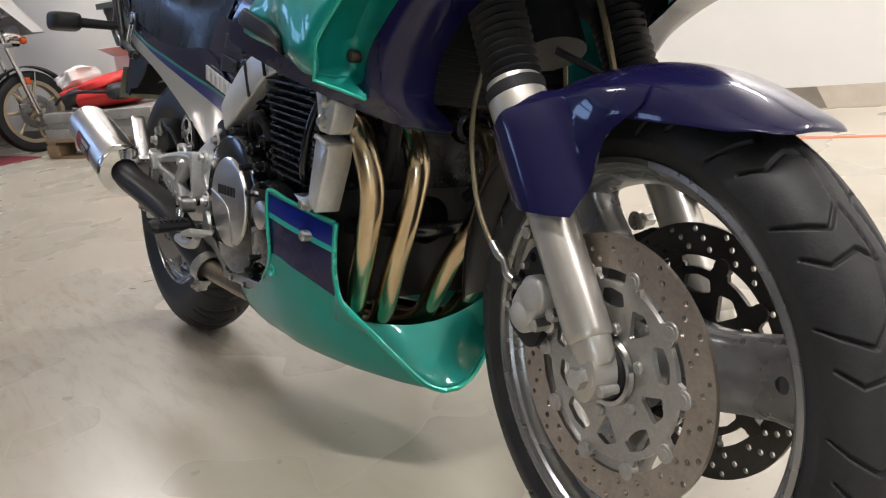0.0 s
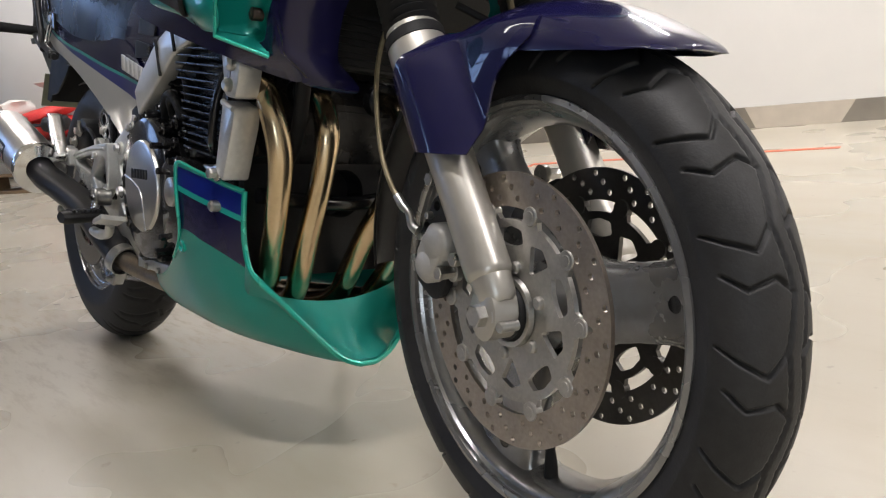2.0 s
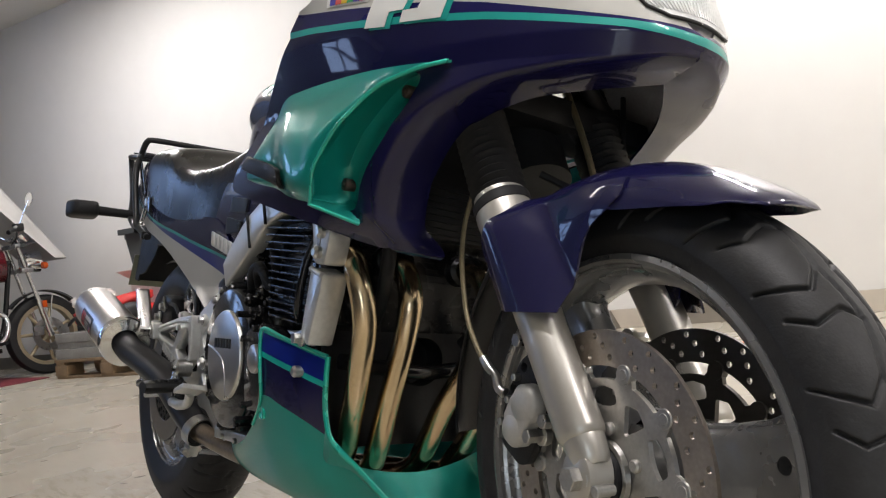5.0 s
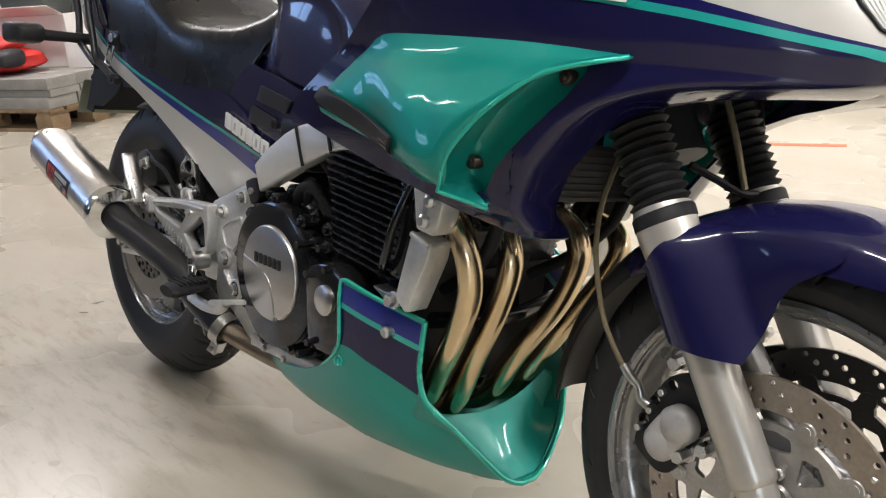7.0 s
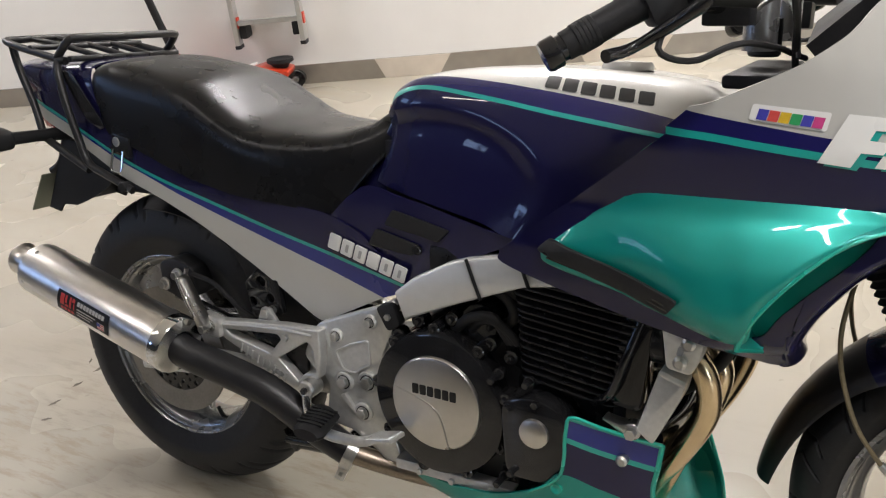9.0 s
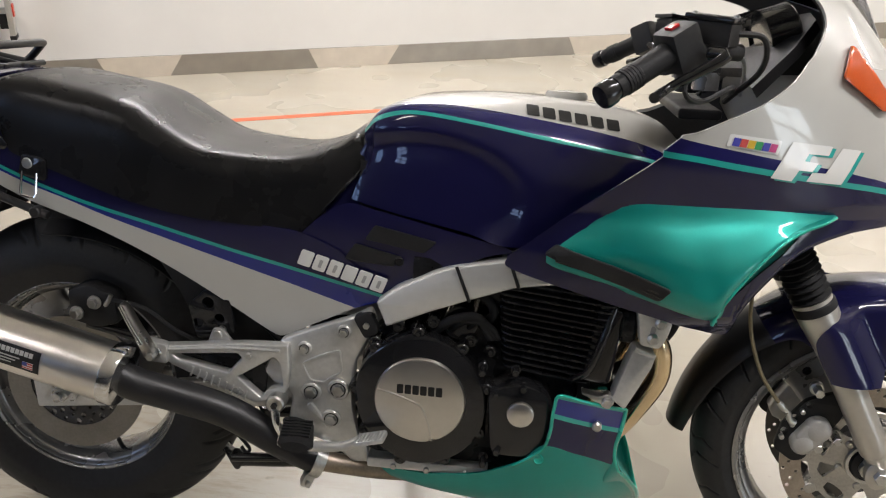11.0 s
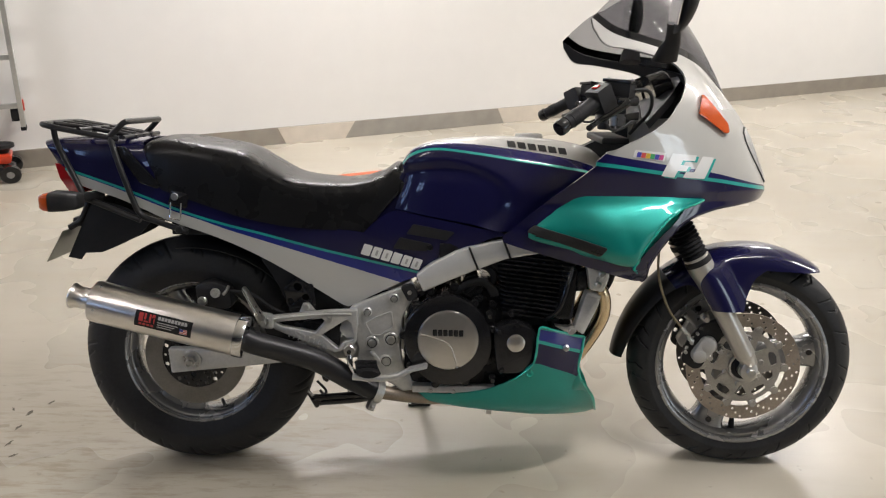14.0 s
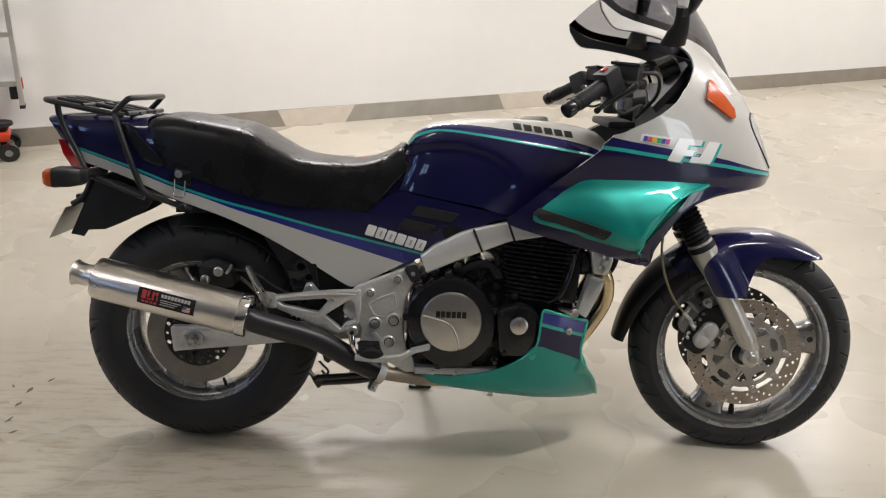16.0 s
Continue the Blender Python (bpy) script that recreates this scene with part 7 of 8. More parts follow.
# clip-on handlebars with their switchgear
for s, end, mid, inn in ((-1, (0.945, -0.348, 0.962), (1.018, -0.30, 1.008), (1.085, -0.175, 1.000)), (1, (0.992, 0.310, 0.996), (1.056, 0.252, 1.030), (1.100, 0.165, 1.006))):
    e, md, i = Vector(end), Vector(mid), Vector(inn)
    part("handlebar_tube", tube([e, md, (md + i) / 2 + Vector((0, 0, 0.004)), i], 0.0112, 12, 16), BLACK, bike)
    d = (md - e)
    grip = part("grip", tube([e + d * 0.02, e + d * 0.1, e + d * 0.9, e + d], [0.0165, 0.0172, 0.0172, 0.019], 16, 12), RUBBER, bike, "ribbed black rubber grip")
    for k in range(5):
        c = e + d * (0.18 + 0.05 * k)
        part("grip_rib", lathe([(0.0172, -0.003), (0.0184, -0.002), (0.0184, 0.002), (0.0172, 0.003)], 20, None, Matrix.Translation(c) @ d.normalized().to_track_quat("Y", "Z").to_matrix().to_4x4()), RUBBER, grip)
    part("bar_weight", lathe([(0.001, -0.024), (0.0165, -0.024), (0.0185, -0.02), (0.0185, -0.006), (0.015, -0.004), (0.015, 0.004)], 24, None, Matrix.Translation(e) @ d.normalized().to_track_quat("Y", "Z").to_matrix().to_4x4()), BLACK, bike)
    q = Matrix.Translation(md + d.normalized() * 0.022) @ d.normalized().to_track_quat("Y", "Z").to_matrix().to_4x4()
    sw = part("switch_block", moved(box(-0.022, 0.024, -0.026, 0.022, -0.030, 0.030, 0.009), q), BLACKMATT, bike, "black switch housing")
    part("switch_button", moved(box(-0.026, -0.020, -0.010, 0.004, 0.004, 0.017, 0.002), q), RED, sw, "red switch")
    part("switch_button", moved(box(-0.008, 0.006, -0.012, 0.004, 0.029, 0.034, 0.002), q), RED, sw, "red switch")
    part("switch_button", moved(box(-0.027, -0.020, -0.012, 0.006, -0.020, -0.006, 0.002), q), BLACK, sw)
    lv = part("brake_lever" if s == -1 else "clutch_lever", tube([md + Vector((0.055, -0.0 * s, 0.004)), md + Vector((0.070, s * 0.02, 0.0)), e + Vector((0.075, s * -0.03, 0.002)), e + Vector((0.052, s * 0.01, -0.008))], [0.010, 0.008, 0.0065, 0.0075], 10, 20), BLACK, bike)
    rc = md + Vector((0.062, -s * 0.045, 0.030))
    res = part("fluid_reservoir", moved(box(-0.030, 0.034, -0.026, 0.026, -0.016, 0.016, 0.005), Matrix.Translation(rc) @ pose(0, 0, 0, 0, 4, s * 28)), BLACKMATT, bike, "black fluid reservoir")
    part("reservoir_lid", moved(box(-0.033, 0.037, -0.029, 0.029, 0.0162, 0.024, 0.003), Matrix.Translation(rc) @ pose(0, 0, 0, 0, 4, s * 28)), BLACK, res)
    for a in (-1, 1):
        part("lid_screw", moved(lathe([(0.001, 0.027), (0.004, 0.0265), (0.0045, 0.022)], 12, None, pose(a * 0.024 + 0.002, a * 0.018, 0, 90)), Matrix.Translation(rc) @ pose(0, 0, 0, 0, 4, s * 28)), STEEL, res)
    part("master_cylinder", tube([rc + Vector((-0.03, s * 0.02, -0.022)), rc + Vector((0.045, -s * 0.018, -0.026))], 0.013, 12), BLACKMATT, bike)
    part("bar_clamp", moved(box(-0.028, 0.028, -0.022, 0.022, -0.022, 0.020, 0.006), Matrix.Translation(i)), BLACKMATT, bike)
    part("fork_top", lathe([(0.001, 0.020), (0.014, 0.019), (0.018, 0.014), (0.021, 0.0), (0.021, -0.06)], 20, None, Matrix.Translation((1.11, s * 0.104, 1.005)) @ pose(0, 0, 0, 90)), CASTGREY, bike)
    part("control_cable", tube([md + Vector((0.03, 0, -0.018)), md + Vector((0.025, s * 0.02, -0.05)), md + Vector((0.055, -s * 0.01, -0.062)), md + Vector((0.10, -s * 0.05, -0.045)), (1.16, s * 0.08, 0.94)], 0.0038, 8, 30), BLACKMATT, bike)
    part("control_cable", tube([rc + Vector((0.03, 0, 0.0)), rc + Vector((0.075, -s * 0.01, -0.005)), rc + Vector((0.085, -s * 0.04, -0.05)), (1.15, s * 0.09, 0.93)], 0.0045, 8, 30), BLACKMATT, bike)
part("upper_yoke", plate([rounded([(1.07, 0.898), (1.14, 0.898), (1.14, 0.916), (1.07, 0.916)], 0.007)], -0.12, 0.12, 0.004), BLACKMATT, bike)
part("choke_cable", tube([(1.10, -0.13, 0.99), (1.135, -0.155, 1.01), (1.155, -0.15, 0.99), (1.16, -0.13, 0.94)], 0.003, 8, 20), STEEL, bike)
part("ignition_switch", puck((0, 0), 0.022, -0.03, 0.02, 20, 0.003, None, Matrix.Translation((1.10, 0, 0.96)) @ pose(0, 0, 0, 90)), BLACKMATT, bike)

# mirrors
for s in (-1, 1):
    q = Matrix.Diagonal((1, -s, 1, 1))
    boot = loft([[(x + a * math.cos(v), y + b * math.sin(v) * 0.6, z + b * math.sin(v) * 0.35) for v in [2 * math.pi * k / 18 for k in range(18)]] for x, y, z, a, b in
                 ((1.198, -0.196, 1.108, 0.031, 0.022), (1.200, -0.206, 1.120, 0.028, 0.021), (1.203, -0.214, 1.135, 0.026, 0.018), (1.208, -0.224, 1.152, 0.019, 0.015), (1.206, -0.236, 1.172, 0.017, 0.014), (1.203, -0.25, 1.19, 0.017, 0.013))])
    bt = part("mirror_stem", moved(boot, q), BLACKMATT, bike, "black mirror stem on the fairing", smooth=60)
    head = []
    for u in np.linspace(0, 1, 12):
        rr2 = math.sin(math.pi * (0.08 + 0.86 * u)) ** 0.5
        cx, cz, cy = 1.208 + 0.016 * u, 1.172 + 0.125 * u, -0.262 - 0.035 * u
        head.append([(cx + 0.024 * rr2 * math.cos(v) * (1.25 if math.cos(v) > 0 else 0.55), cy + 0.060 * rr2 * math.sin(v), cz + 0.006 * math.cos(v)) for v in [2 * math.pi * k / 22 for k in range(22)]])
    hm = part("mirror_housing", moved(loft(head), q), BLACKMATT, bike, "black mirror housing", smooth=60)
    gl = [[(1.208 + 0.016 * u - 0.0165 * math.sin(math.pi * (0.08 + 0.86 * u)) ** 0.5, -0.262 - 0.035 * u + w * 0.052 * math.sin(math.pi * (0.1 + 0.8 * u)) ** 0.5, 1.172 + 0.125 * u) for w in np.linspace(-1, 1, 9)] for u in np.linspace(0.1, 0.92, 9)]
    part("mirror_glass", moved(thicken(strip(gl), 0.002), q), CHROME, hm, "mirror glass")
    if s == 1:
        for o in (bt, hm):
            o.data.flip_normals()
# the upper body follows the same middle plane and dips towards the stand side
FIXED = ("fork", "mudguard", "brake_hose", "axle", "caliper", "front_mud", "side_stand")
PLACED = ("fairing", "cockpit", "shoulder_lining", "windscreen", "screen_border", "headlamp", "front_indicator", "emblem", "sticker", "nose_cover")
INBOARD = ("pivot_plate", "pivot_recess", "recess_rim", "pivot_cap", "pivot_bolt", "plate_bolt", "bolt_recess", "boss_web", "frame_beam", "beam_strap")
for ob in list(bike.children):
    if ob.type == "MESH" and ob.matrix_local == Matrix() and not ob.name.startswith(FIXED):
        for o in [ob] + list(ob.children):
            for v in o.data.vertices:
                share = 0.3 + 0.7 * step(0.0, 0.7, v.co.x)
                if not ob.name.startswith(PLACED):
                    v.co.y += share * middle(v.co.z) * min(2.0, max(0.0, 1 + v.co.y / 0.15))
                v.co.z -= share * 0.075 * max(0.0, v.co.y + 0.15) * step(0.45, 0.62, v.co.z)
                if ob.name.startswith(INBOARD):
                    k = step(0.90, 0.62, v.co.x) if v.co.y < 0 else 0
                    v.co.y, v.co.z = v.co.y + 0.018 * k, v.co.z - 0.005 * k
# ---- things along the wall ----
def on_wall(x, off, z=0.0, turn=0.0):
    return WALLS @ pose(x, -off, z, 0, 0, turn)


TAPEMAT = material("orange_floor_tape", (0.62, 0.13, 0.05), 0.45, 0, 0.25, 12)
WOODMAT = material("pallet_wood", (0.24, 0.16, 0.09), 0.75, 0, 0.35, 14, bump=0.3, bump_scale=50)
BOARDMAT = material("weathered_grey_board", (0.27, 0.26, 0.24), 0.6, 0, 0.25, 8, bump=0.15, bump_scale=30)
CLOTHRED = material("red_nylon", (0.62, 0.035, 0.03), 0.55, 0, 0.2, 9, bump=0.2, bump_scale=60)
CLOTHBLACK = material("black_nylon", (0.02, 0.02, 0.022), 0.6, 0, 0.2, 12, bump=0.2, bump_scale=80)
CLOTHWHITE = material("white_fleece", (0.72, 0.70, 0.66), 0.85, 0, 0.08, 12, bump=0.3, bump_scale=40)
CARTON = material("white_carton", (0.70, 0.67, 0.64), 0.6, 0, 0.06, 4)
BINMAT = material("grey_green_plastic", (0.055, 0.062, 0.06), 0.45, 0, 0.15, 6, bump=0.05)
JACKRED = material("red_jack_paint", (0.60, 0.055, 0.02), 0.32, 0, 0.15, 10, coat=0.4)
LADDERMAT = material("ladder_aluminium", (0.55, 0.55, 0.54), 0.38, 0.8, 0.1, 20, rough_vary=0.1)
MAROON = material("maroon_tank_paint", (0.09, 0.008, 0.012), 0.2, 0, 0.1, 8, coat=1.0)
CREAM = material("cast_wheel_gold", (0.50, 0.42, 0.29), 0.35, 0.6, 0.1, 15)
SCREENWHITE = material("milky_windshield", (0.50, 0.49, 0.47), 0.3, 0, 0.04, 3)
MATRED = material("dark_red_mat", (0.16, 0.02, 0.03), 0.9, 0, 0.3, 20, bump=0.3, bump_scale=120)


def thing(name, m, label, category, group=""):
    e = tagged(new(name), label, category, group)
    e.matrix_world = m
    return e


# orange line on the floor
tape = tagged(link("floor_line", box(-0.95, 0.42, -0.022, 0.022, 0.0, 0.0015), TAPEMAT), "faded orange line of tape on the floor", "floor marking", kind="structure")
tape.matrix_world = pose(0.0, 2.668, 0, 0, 0, 22.6)
tape = tagged(link("floor_line_end", box(-0.022, 0.022, -0.20, -0.02, 0.0, 0.0013), TAPEMAT), "short end of the orange floor line", "floor marking", kind="structure")
tape.matrix_world = pose(-0.86, 2.29, 0, 0, 0, 10)

# dark scuffs on the floor
SCUFF = material("rubber_scuff", (0.10, 0.085, 0.06), 0.5, 0, 0.5, 60)
random.seed(4)
for x, y, l, a in ((-0.60, 0.20, 0.05, 80), (-0.56, 0.26, 0.035, 60), (-0.60, 0.12, 0.04, 70), (-0.59, 0.04, 0.045, 75), (-0.66, 0.22, 0.03, 120), (-0.55, -0.02, 0.03, 40)):
    o = [(l * math.cos(q) * random.uniform(0.4, 1.0) * 0.5, 0.35 * l * math.sin(q) * random.uniform(0.3, 1.0) * 0.5) for q in [2 * math.pi * k / 14 for k in range(14)]]
    sc = moved(plate([o], 0, 0.0006), pose(0, 0, 0, 90))
    lo = min(v.co.z for v in sc.verts)
    ob = tagged(link("floor_scuff", sc, SCUFF), "small dark dirt mark on the floor", "scuff", "dirt marks", kind="structure")
    ob.matrix_world = pose(x, y, -lo + 0.0002, 0, 0, a)

# pallet with boards
pal = thing("pallet", on_wall(-5.60, 0.88), "rough wooden pallet on the floor by the wall", "pallet")
for x in (0, 0.53, 1.06):
    for y in (0, 0.33, 0.655):
        part("block", box(x, x + 0.14, y, y + 0.145, 0.022, 0.10, 0.004), WOODMAT, pal)
for y in (0, 0.33, 0.655):
    part("bottom_board", box(0, 1.2, y + 0.01, y + 0.135, 0.0, 0.0215, 0.002), WOODMAT, pal)
for x in (0.02, 0.55, 1.08):
    part("stringer", box(x, x + 0.10, 0, 0.8, 0.1005, 0.121, 0.002), WOODMAT, pal)
for k in range(6):
    part("deck_board", box(0, 1.2, 0.001 + k * 0.137, 0.112 + k * 0.137, 0.1215, 0.143, 0.002), WOODMAT, pal)
random.seed(7)
z = 0.144
for k, (h, d) in enumerate(((0.075, 0.0), (0.045, 0.015), (0.07, 0.006))):
    st = thing("board_stack", on_wall(-5.58 + d, 0.875 - d, z), "stack of weathered grey boards on the pallet", "boards", "boards on the pallet")
    for i in range(3):
        part("board", box(0.01 * random.random(), 1.17 + 0.02 * random.random(), i * 0.25, i * 0.25 + 0.235, 0, h - 0.002, 0.004), BOARDMAT, st)
    z += h


def soft(rx, ry, rz, seed, power=2.6, lump=0.10, n=28):
    """A sagging soft bag: a rounded box with lumps and folds."""
    rnd = random.Random(seed)
    ph = [rnd.uniform(0, 6.28) for _ in range(6)]
    rings = []
    for i in range(1, 16):
        v = math.pi * i / 16
        r = []
        for k in range(n):
            a = 2 * math.pi * k / n
            s = [math.copysign(abs(c) ** (2 / power), c) for c in (math.cos(a) * 1.0, math.sin(a), math.cos(v))]
            w = abs(math.sin(v)) ** (2 / power)
            q = 1 + lump * (math.sin(3 * a + ph[0] + 2 * v) + 0.7 * math.sin(5 * a + ph[1] - 3 * v) + 0.5 * math.sin(9 * v + ph[2] + 2 * a)) / 2
            r.append((rx * s[0] * w * q, ry * s[1] * w * q, rz * (1 + s[2] * (0.9 + 0.1 * q))))
        rings.append(r)
    return loft(rings[::-1])


bag = thing("sports_bag", on_wall(-5.17, 0.60, 0.335), "red and black bag lying on stacked boards", "bag")
part("body", moved(soft(0.42, 0.20, 0.085, 3), pose(0, 0, 0)), CLOTHRED, bag, "red nylon body", smooth=60)
part("flap", moved(soft(0.24, 0.17, 0.05, 8), pose(0.12, -0.02, 0.13, 8, -6, 0)), CLOTHRED, bag, smooth=60)
part("end_panel", moved(soft(0.09, 0.175, 0.075, 5), pose(-0.13, -0.06, 0.01)), CLOTHBLACK, bag, "black side panel", smooth=60)
part("pocket", moved(soft(0.075, 0.10, 0.06, 15), pose(0.34, -0.12, 0.05)), CLOTHBLACK, bag, smooth=60)
part("strap", tube([(-0.40, -0.14, 0.05), (-0.2, -0.215, 0.10), (0.05, -0.22, 0.13), (0.32, -0.2, 0.11)], 0.012, 8, 30), CLOTHBLACK, bag)
part("lining", moved(soft(0.12, 0.14, 0.07, 21, 3.4, 0.26), pose(-0.27, 0.02, 0.15, 0, -18, 0)), CLOTHWHITE, bag, "white fleece lining turned out", smooth=60)

box1 = thing("carton", on_wall(-5.32, 0.34, 0.335), "white cardboard carton standing on the boards", "box")
part("carton_body", box(0, 0.62, 0, 0.30, 0, 0.34, 0.004), CARTON, box1)
part("carton_flap", moved(box(0, 0.62, -0.002, 0.002, 0, 0.14), pose(0, 0, 0.342, 62)), CARTON, box1)
bx2 = thing("carton", on_wall(-4.66, 0.42, 0.335), "low white carton beside the bag", "box")
part("carton_body", box(0, 0.20, 0, 0.30, 0, 0.17, 0.004), CARTON, bx2)

bin1 = thing("plastic_tub", on_wall(-5.06, 0.215, 0.676), "dark grey-green plastic tub on a carton", "tub")


def tub_ring(z, w, d):
    return [(x, y, z) for x, y in rounded([(-w, -d), (w, -d), (w, d), (-w, d)], 0.04, 5)]


rr = [tub_ring(z, 0.205 + 0.045 * z / 0.36, 0.125 + 0.03 * z / 0.36) for z in (0, 0.1, 0.2, 0.3, 0.36)] + [tub_ring(z, w, d) for z, w, d in ((0.345, 0.285, 0.185), (0.385, 0.285, 0.185), (0.385, 0.24, 0.14), (0.02, 0.19, 0.11))]
part("tub_body", loft(rr), BINMAT, bin1)
for s in (-1, 1):
    part("tub_handle", box(s * 0.30 - 0.04, s * 0.30 + 0.04, -0.07, 0.07, 0.31, 0.345, 0.01), BINMAT, bin1)

# ladder hung upright on the wall
lad = thing("ladder", on_wall(0, 0.0), "aluminium ladder hanging upright on the white wall", "ladder")
for x in (-2.29, -1.92):
    part("rail", box(x, x + 0.026, -0.125, -0.06, 0.27, 2.75, 0.003), LADDERMAT, lad)
    part("end_cap", box(x - 0.002, x + 0.028, -0.127, -0.058, 0.25, 0.27, 0.003), BLACKMATT, lad, "black rubber end cap")
    part("bracket", box(x + (0.028 if x < -2.1 else -0.042), x + (0.068 if x < -2.1 else -0.002), -0.10, 0.0, 0.30, 0.37, 0.006), BLACKMATT, lad, "black wall bracket")
    part("rung_plug", box(x + 0.027, x + 0.034, -0.11, -0.075, 0.36, 0.42, 0.002), JACKRED, lad)
for k in range(9):
    part("rung", box(-2.264, -1.92, -0.11, -0.075, 0.375 + 0.27 * k, 0.402 + 0.27 * k, 0.003), LADDERMAT, lad)

# trolley jack
jk = thing("trolley_jack", WALLS @ pose(-1.93, -0.17, 0, 0, 0, 180) @ Matrix.Diagonal((1.3, 1.1, 1.15, 1)), "red trolley jack with black saddle on the floor", "jack")
for y in (-0.105, 0.105):
    part("side_frame", moved(plate([rounded([(0.02, 0.04), (0.55, 0.045), (0.60, 0.10), (0.52, 0.135), (0.34, 0.105), (0.05, 0.075)], 0.012)], y - 0.006, y + 0.006, 0.0015), Matrix()), BLACKMATT, jk, "black steel side frame")
    fwl = part("front_wheel", puck((0.055, 0.042), 0.042, y - 0.02, y + 0.02, 28, 0.004), BLACK, jk, "black cast wheel")
    part("hub", puck((0.055, 0.042), 0.016, y - 0.0225, y + 0.0225, 16, 0.002), CASTGREY, fwl)
    part("rear_castor", puck((0.56, 0.03), 0.03, y * 1.1 - 0.013, y * 1.1 + 0.013, 24, 0.003), BLACK, jk)
part("axle", puck((0.055, 0.042), 0.011, -0.12, 0.12, 14, 0.001), STEEL, jk)
part("lifting_arm", plate([rounded([(0.04, 0.12), (0.16, 0.145), (0.34, 0.10), (0.46, 0.115), (0.46, 0.055), (0.30, 0.055), (0.14, 0.085), (0.05, 0.085)], 0.012)], -0.07, 0.07, 0.003), JACKRED, jk, "red lifting arm")
part("top_cover", moved(box(-0.14, 0.10, -0.045, 0.045, 0, 0.006, 0.002), pose(0.33, 0, 0.118, 0, 12, 0)), WHITE, jk, "white label plate")
part("pump_body", box(0.38, 0.56, -0.075, 0.075, 0.05, 0.145, 0.012), JACKRED, jk)
part("saddle", moved(lathe([(0.0001, 0.165), (0.045, 0.163), (0.056, 0.17), (0.058, 0.155), (0.04, 0.145), (0.03, 0.125), (0.0001, 0.125)], 26), pose(0.085, 0, 0, 90, 0, 0)), BLACKMATT, jk, "black rubber saddle pad")
part("handle_socket", tube([(0.50, 0, 0.13), (0.54, 0.0, 0.22)], 0.028, 14), JACKRED, jk)
part("handle", tube([(0.53, 0, 0.20), (0.60, 0.01, 0.55), (0.70, 0.02, 1.15)], 0.017, 12, 10), BLACKMATT, jk, "long black pump handle")
part("handle_collar", tube([(0.597, 0.0095, 0.53), (0.607, 0.011, 0.585)], 0.021, 12), RUBBER, jk)

# hooks on the wall with small tags
for k, z in enumerate((2.85, 2.55, 2.25)):
    hk = thing("wall_hook", on_wall(-7.55, 0.0, z), "black metal hook on the wall", "hook", "hooks on the wall")
    part("hook_plate", box(-0.03, 0.03, -0.012, 0, -0.10, 0.10, 0.003), BLACKMATT, hk)
    part("hook_arm", tube([(0, -0.01, 0.05), (0, -0.12, 0.04), (0, -0.16, 0.09)], 0.009, 8, 12), BLACKMATT, hk)
tg = thing("wall_tag", on_wall(-7.56, 0.012, 2.09), "small yellow tag on the wall", "tag")
part("tag_plate", box(-0.03, 0.03, -0.004, 0.0, -0.04, 0.04, 0.002), material("yellow_tag", (0.6, 0.38, 0.03), 0.5, 0, 0.1, 20), tg)

# ---- the second motorcycle, nose to the wall ----
moto = thing("motorcycle", pose(-5.60, 0.69, 0, 0, 0, 105), "maroon cruiser motorcycle with cream wheels and milky windshield", "motorcycle")


def cast_wheel(cx, r, w, parent, name):
    t = part(name, lathe([(r - 0.075, -w * 0.42), (r - 0.05, -w * 0.5), (r - 0.018, -w * 0.46), (r, -w * 0.15), (r, w * 0.15), (r - 0.018, w * 0.46), (r - 0.05, w * 0.5), (r - 0.075, w * 0.42), (r - 0.075, -w * 0.42)], 56, None, Matrix.Translation((cx, 0, r))), TYRE, parent, "black tyre on cream cast wheel")
    rim = part("rim", lathe([(r - 0.105, -w * 0.38), (r - 0.072, -w * 0.42), (r - 0.070, -w * 0.36), (r - 0.088, -w * 0.2), (r - 0.088, w * 0.2), (r - 0.070, w * 0.36), (r - 0.072, w * 0.42), (r - 0.105, w * 0.38), (r - 0.105, -w * 0.38)], 56, None, Matrix.Translation((cx, 0, r))), CREAM, t)
    for k in range(7):
        a = 2 * math.pi * k / 7 + 0.3
        part("spoke", tube([(cx + 0.035 * math.cos(a), 0, r + 0.035 * math.sin(a)), (cx + (r - 0.092) * math.cos(a + 0.1), 0, r + (r - 0.092) * math.sin(a + 0.1))], [0.017, 0.012], 8), CREAM, t)
    part("hub", lathe([(0.001, -0.07), (0.03, -0.07), (0.05, -0.045), (0.05, 0.045), (0.03, 0.07), (0.001, 0.07)], 24, None, Matrix.Translation((cx, 0, r))), CREAM, t)
    part("brake_disc", lathe([(0.075, -0.072), (0.135, -0.072), (0.135, -0.066), (0.075, -0.066), (0.075, -0.072)], 40, None, Matrix.Translation((cx, 0, r))), STEEL, t)
    for k in range(5):
        a = 2 * math.pi * k / 5
        part("disc_arm", box(-0.012, 0.012, -0.072, -0.066, 0.04, 0.09, 0.001) if False else moved(box(0.03, 0.09, -0.071, -0.065, -0.011, 0.011, 0.001), Matrix.Translation((cx, 0, r)) @ Matrix.Rotation(a, 4, "Y")), CREAM, t)


cast_wheel(0.0, 0.325, 0.105, moto, "front_tyre")
cast_wheel(-1.55, 0.31, 0.13, moto, "rear_tyre")
